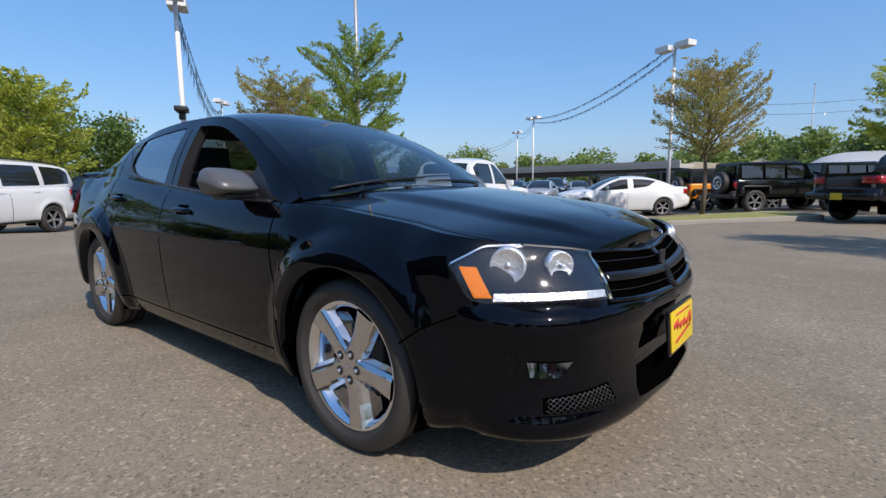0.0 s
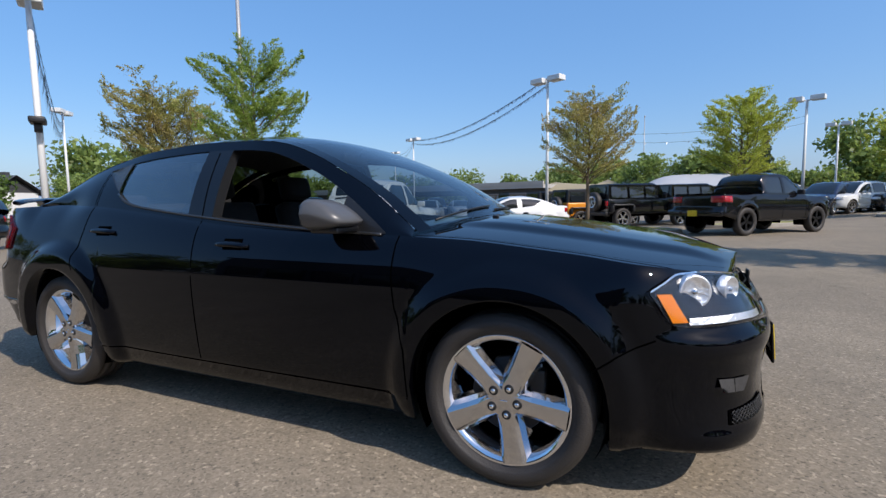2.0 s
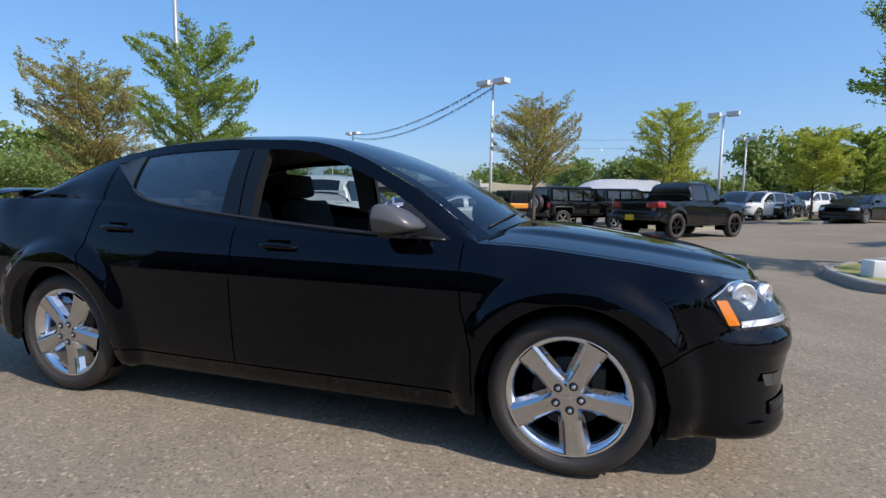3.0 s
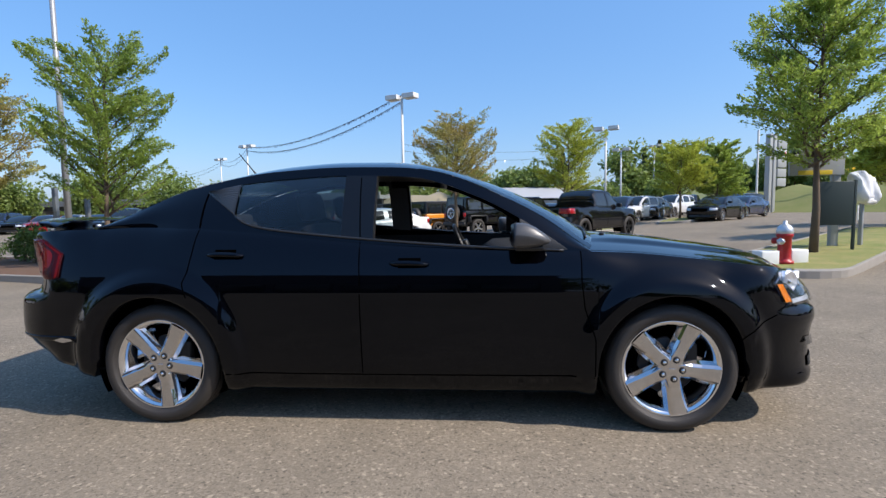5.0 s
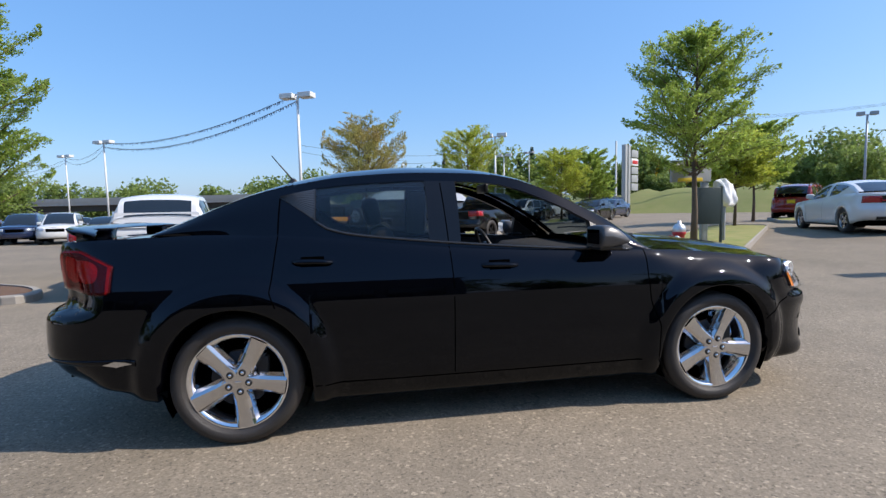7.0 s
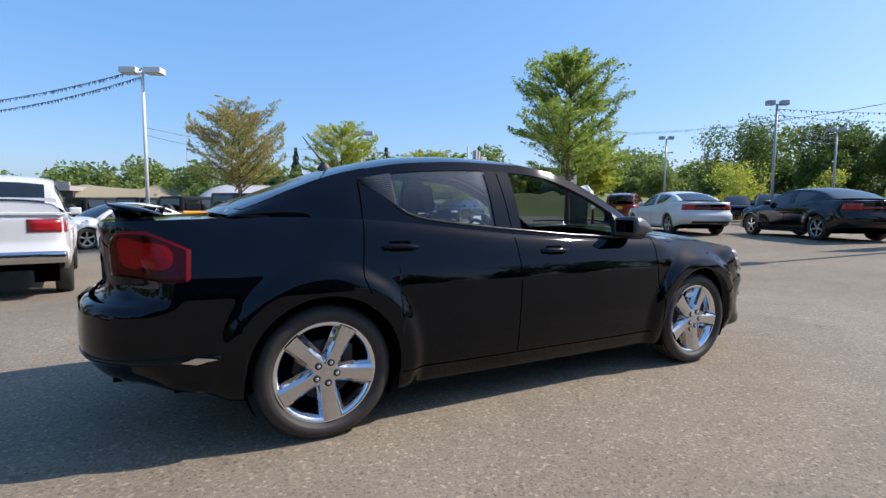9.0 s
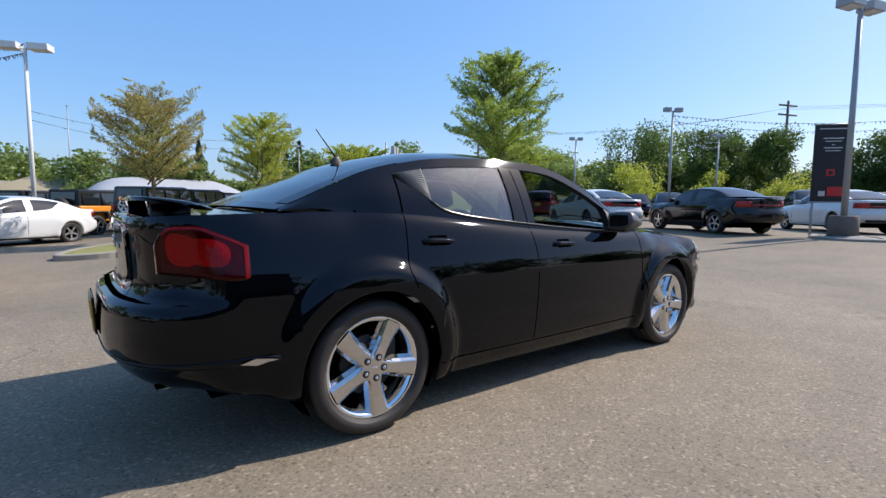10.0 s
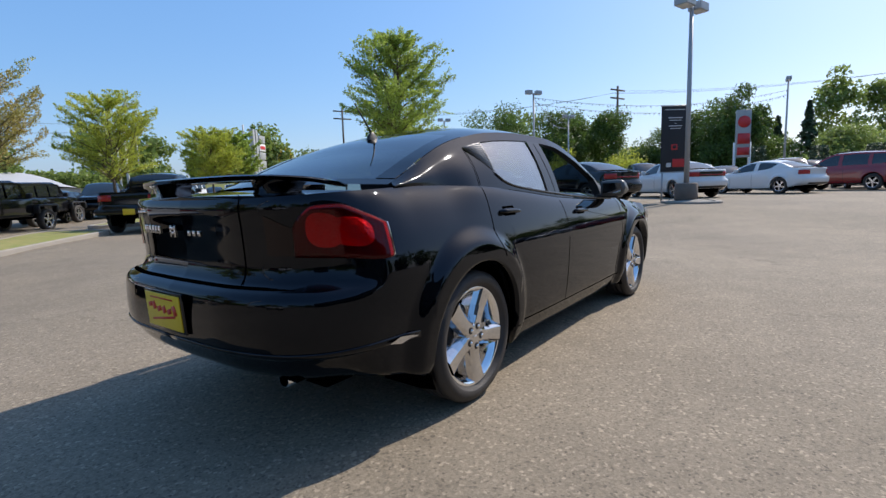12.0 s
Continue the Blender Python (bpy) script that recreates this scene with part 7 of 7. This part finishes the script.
part("post", boxes(((0, 0, 0.6), (0.07, 0.07, 1.3)), bevel=0.006), POLE_GREY, t)
t = thing("small_sign", on(9.2, 8.7, 0.12, 30), "small white sign with red print", "sign")
part("panel", boxes(((0, 0, 0.72), (0.26, 0.02, 0.34)), bevel=0.004), SIGN_WHITE, t)
part("print", boxes(((0, -0.013, 0.80), (0.20, 0.005, 0.06)), ((0, -0.013, 0.68), (0.20, 0.005, 0.03))), SIGN_RED, t)
part("post", boxes(((0, 0.015, 0.35), (0.03, 0.03, 0.75))), POLE_GREY, t)

# dark banner on the lamp post
t = thing("banner", on(14.35, 1.45, 0.0, 38), "tall black banner with white and red print beside a lamp post", "banner")
part("cloth", boxes(((0, 0.0, 2.05), (0.03, 0.92, 2.15)), bevel=0.01), BANNER, t)
for y, z, w, h, mt in ((0.02, 3.00, 0.66, 0.025, BANNER_WHITE), (0, 2.74, 0.48, 0.030, BANNER_WHITE), (0, 2.66, 0.40, 0.022, BANNER_WHITE), (0, 2.56, 0.07, 0.022, BANNER_WHITE), (0, 2.48, 0.44, 0.030, BANNER_WHITE), (0, 2.40, 0.36, 0.022, BANNER_WHITE), (0.02, 1.80, 0.20, 0.18, SIGN_RED), (0.02, 1.80, 0.11, 0.10, BANNER), (-0.16, 1.28, 0.46, 0.26, SIGN_RED), (0.20, 1.22, 0.16, 0.14, BANNER_WHITE)):
    part("print_bar", boxes(((-0.022 if mt is not BANNER else -0.026, y, z), (0.006, w, h)), bevel=0.001), mt, t)
for z in (0.98, 3.12):
    bm = bmesh.new()
    tube(bm, [(-0.02, -0.48, z), (-0.02, 0.50, z)], 0.02, 6)
    part("rail", bm, POLE_GREY, t)
for y in (-0.40, 0.40):
    part("stand", boxes(((0.0, y, 0.5), (0.05, 0.05, 1.0))), POLE_GREY, t)

# road sign with a red round mark
t = thing("fuel_price_sign", on(38.9, 1.9, 0, 25), "tall white sign with a red disc and red panels", "sign")
# White panel in grey: its backlit shade is put into the colour.
part("panel", boxes(((0, 0, 3.9), (0.3, 0.95, 3.4)), bevel=0.03), SIGN_GREY, t)
bm = bmesh.new()
lathe(bm, [(0.0, -0.18), (0.42, -0.18), (0.42, -0.15)], "x", 32, (0, 0.0, 4.75))
part("red_disc", bm, SIGN_RED, t)
part("red_panel", boxes(((-0.165, 0, 3.55), (0.03, 0.80, 0.75)), ((-0.165, 0, 2.65), (0.03, 0.80, 0.55))), SIGN_RED, t)
for y in (-0.50, 0.50):
    part("post", boxes(((0.05, y, 1.6), (0.16, 0.14, 3.4))), SIGN_WHITE, t)

# tall pylon sign by the entrance
t = thing("pylon_sign", on(31.5, 51.5, 0, 30), "tall grey double pylon sign by the road", "sign")
for x in (-1.1, -0.4):
    part("column", boxes(((x, 0, 4.1), (0.45, 0.5, 8.2)), bevel=0.03), SIGN_GREY, t)
for k in range(5):
    part("sign_panel", boxes(((0.95, 0, 3.2 + 1.0 * k), (1.5, 0.4, 0.86)), bevel=0.03), SIGN_GREY if k != 3 else SIGN_WHITE, t)
part("red_band", boxes(((0.95, -0.215, 6.2), (1.2, 0.03, 0.40)), bevel=0.005), SIGN_RED, t)
part("pole", boxes(((-2.3, 0.4, 4.3), (0.16, 0.16, 8.6)), bevel=0.02), POLE, t)

# utility poles with wires
ends = []
for x, y, h in ((60, 17.5, 12.5), (66, -22, 12.5), (44, 50, 12)):
    t = thing("utility_pole", on(x, y, 0, 70), "brown wooden utility pole with cross-arm", "pole")
    bm = bmesh.new()
    tube(bm, [(0, 0, 0), (0, 0, h)], 0.17, 8, r1=0.12)
    part("pole", bm, WOOD_POLE, t)
    for z in (h - 0.5, h - 1.5):
        part("cross_arm", boxes(((0, 0, z), (0.14, 2.6, 0.16))), WOOD_POLE, t)
    ends.append((x, y, h - 0.4))
t = thing("overhead_wires", pose(0, 0, 0), "thin dark wires between utility poles", "wires")
for i, (a, b) in enumerate(((ends[0], ends[1]), (ends[0], ends[2]))):
    for dy in (-0.9, 0, 0.9):
        bm = bmesh.new()
        tube(bm, [Vector(a).lerp(Vector(b), k / 12) + Vector((dy * 0.3, dy, -1.2 * 4 * (k / 12) * (1 - k / 12))) for k in range(13)], 0.012, 4)
        part("wire", bm, CORD, t)

# motorway bridge
br = thing("bridge", pose(0, 0, 0), "long low concrete road bridge on piers", "bridge")
A, B = Vector((-150, 108, 0)), Vector((-13, 71, 0))
d = (B - A).normalized()
ang = math.degrees(math.atan2(d.y, d.x))
L = (B - A).length
m = pose(*((A + B) / 2), 0, 0, ang)
for nm, z, sy, sz in (("deck", 3.25, 9, 0.55), ("parapet", 3.72, 0.35, 0.5)):
    bm = bmesh.new()
    box(bm, (0, 0 if nm == "deck" else -4.4, z), (L, sy, sz))
    bmesh.ops.transform(bm, matrix=m, verts=bm.verts[:])
    part(nm, bm, PARAPET, br, smooth=False)
bm = bmesh.new()
box(bm, (0, -3.6, 2.55), (L, 0.6, 0.84))
bmesh.ops.transform(bm, matrix=m, verts=bm.verts[:])
part("girder", bm, SHADED_GIRDER, br, smooth=False)
for k in range(7):
    bm = bmesh.new()
    box(bm, (L / 2 - 12 - 21 * k, -2.5, 1.2), (1.3, 1.6, 3.0), bevel=0.1)
    bmesh.ops.transform(bm, matrix=m, verts=bm.verts[:])
    part("pier", bm, CONCRETE, br, smooth=False)


def bank(name, pts, w, h, material, label, seed):
    """A rounded bank of earth along a line."""
    rng = random.Random(seed)
    bm = bmesh.new()
    rows = []
    n = 26
    for k in range(n + 1):
        f = k / n * (len(pts) - 1)
        i = min(int(f), len(pts) - 2)
        x, y = (pts[i][j] + (pts[i + 1][j] - pts[i][j]) * (f - i) for j in (0, 1))
        a, b = pts[i], pts[i + 1]
        l = math.hypot(b[0] - a[0], b[1] - a[1])
        nx, ny = -(b[1] - a[1]) / l, (b[0] - a[0]) / l
        e = math.sin(math.pi * min(1, max(0, k / n))) ** 0.35
        hh = h * e * rng.uniform(0.85, 1.1)
        rows.append([(x + nx * q * w, y + ny * q * w, -0.3 + (hh + 0.3) * math.cos(q * math.pi / 2) ** 1.3 + rng.uniform(-0.05, 0.05)) for q in frange(-1, 1, 10)])
    grid(bm, rows)
    ob = part(name, bm, material, None)
    tagged(ob, label, "ground", kind="structure")


bank("earth_bank", [(-26, 74), (-6, 72), (14, 76)], 10, 4.0, EARTH, "dry bare earth bank at the bridge's end", 1)
bank("earth_bank", [(-70, 66), (-46, 60), (-24, 62)], 5, 1.2, EARTH, "low brown earth heaps under the bridge", 2)
bank("grass_bank", [(30, 70), (44, 52), (56, 34)], 13, 3.6, DRY_GRASS, "grassy bank beyond the driveway", 3)
bank("grass_bank", [(52, 34), (70, 10), (72, -30)], 9, 1.8, DRY_GRASS, "rough grassy verge along the road", 4)
bank("hillside", [(120, 260), (260, 160), (320, 0)], 90, 22, MID_HILL, "green wooded hillside in the distance", 5)
bank("hillside", [(-60, 330), (40, 330), (150, 280)], 80, 15, MID_HILL, "green wooded hillside in the distance", 6)

# far mountains
bm = bmesh.new()
rows = []
for k in range(81):
    a = radians(60 + 130 * k / 80)
    R = 2600
    hgt = 60 + 70 * (0.5 + noise.noise(Vector((k * 0.13, 3.1, 0)))) + 30 * noise.noise(Vector((k * 0.6, 7.7, 0)))
    hgt *= 0.45 + 0.55 * step(0.15, 0.5, k / 80)
    rows.append([(R * math.cos(a), R * math.sin(a), -20), (R * math.cos(a) * 1.05, R * math.sin(a) * 1.05, hgt * 0.6), (R * math.cos(a) * 1.12, R * math.sin(a) * 1.12, hgt)])
grid(bm, rows)
tagged(part("backdrop_hills", bm, FAR_HILL, None), "hazy blue far mountains", "hills", kind="structure")

# white domed roof
# showroom on the near side of the lot, mirrored in the car's flank
SHOW_WALL = mat("dark_grey_cladding", (0.10, 0.10, 0.105), 0.6, var=0.25, scale=0.8, base2=(0.07, 0.07, 0.075), fine=0.1, fine_scale=12, bump=0.2, bump_scale=20)
t = thing("showroom", on(-9.5, -25.0), "dark grey flat-roofed showroom with tall glazing", "building")
part("wall", boxes(((0, 0, 3.9), (27.0, 9.0, 7.8), 0.02)), SHOW_WALL, t, smooth=False)
part("parapet", boxes(((0, 0, 8.0), (27.4, 9.4, 0.5), 0.03)), SHOW_WALL, t, smooth=False)
for k in range(8):
    x = -11.2 + 3.2 * k
    w = part("window", boxes(((x - 1.35, 4.53, 1.9), (0.10, 0.12, 3.2)), ((x + 1.35, 4.53, 1.9), (0.10, 0.12, 3.2)), ((x, 4.53, 3.45), (2.6, 0.12, 0.10)), ((x, 4.53, 0.35), (2.6, 0.12, 0.10))), SATIN_BLACK, t, smooth=False)
    part("pane", boxes(((x, 4.52, 1.9), (2.6, 0.02, 3.0))), GLASS_CAR, w, smooth=False)

t = thing("tent_hall", on(6.3, 60, 0, 4), "low hall with a white curved fabric roof", "building")
bm = bmesh.new()
grid(bm, [[(-7.6 + 15.2 * k / 24, -6 + 12 * j / 10, 2.0 + 1.9 * math.sin(math.pi * (0.06 + 0.88 * j / 10)) * (1 - abs(2 * k / 24 - 1) ** 5) + 0.06 * math.sin(k * 3.14)) for j in range(11)] for k in range(25)])
part("fabric_roof", bm, HALL_ROOF, t)
part("wall", boxes(((0, 0, 1.0), (14.8, 11.4, 2.2))), SIGN_GREY, t, smooth=False)

# gabled house far left
t = thing("house", on(-78, 30, 0, 20), "far house with a dark gabled roof", "house")
part("wall", boxes(((0, 0, 1.6), (9, 7, 3.2))), SIGN_WHITE, t, smooth=False)
bm = bmesh.new()
for sg in (-1, 1):
    grid(bm, [[(x, sg * 4.2, 3.0), (x, 0, 5.4)] for x in (-5.2, 5.2)])
    grid(bm, [[(x, sg * 4.2, 2.85), (x, sg * 4.2, 3.0)] for x in (-5.2, 5.2)])
for x in (-4.5, 4.5):
    v = [bm.verts.new(p) for p in ((x, -3.5, 3.2), (x, 3.5, 3.2), (x, 0, 5.15))]
    bm.faces.new(v)
part("roof", bm, ROOF_DARK, t, smooth=False)
for x in (-2.5, 2.0):
    w = part("window", boxes(((x, -3.53, 1.7), (1.3, 0.08, 1.2))), GLASS_CAR, t, smooth=False)
part("chimney", boxes(((2.5, 1.0, 5.2), (0.7, 0.7, 1.4))), ROOF_DARK, t, smooth=False)

# yellow excavator on the bank
t = thing("excavator", on(48, 66, 3.0, 200), "yellow excavator with raised arm on the bank", "excavator")
part("cab", boxes(((0, 0, 1.9), (2.4, 2.2, 1.4), 0.12), ((-1.0, 0, 1.7), (1.2, 2.2, 1.0), 0.1)), DIGGER, t)
part("tracks", boxes(((0, -1.0, 0.5), (3.2, 0.5, 0.9), 0.2), ((0, 1.0, 0.5), (3.2, 0.5, 0.9), 0.2)), SATIN_BLACK, t)
bm = bmesh.new()
tube(bm, [(0.8, 0, 2.2), (2.2, 0, 4.4), (4.2, 0, 4.6)], 0.28, 6)
tube(bm, [(4.2, 0, 4.6), (5.0, 0, 2.4)], 0.2, 6)
part("boom", bm, DIGGER, t)
part("bucket", boxes(((4.9, 0, 2.0), (0.8, 1.0, 0.7), 0.1)), DIGGER, t)
part("cab_glass", boxes(((0.9, 0.3, 2.2), (0.7, 1.2, 0.8), 0.05)), GLASS_CAR, t)
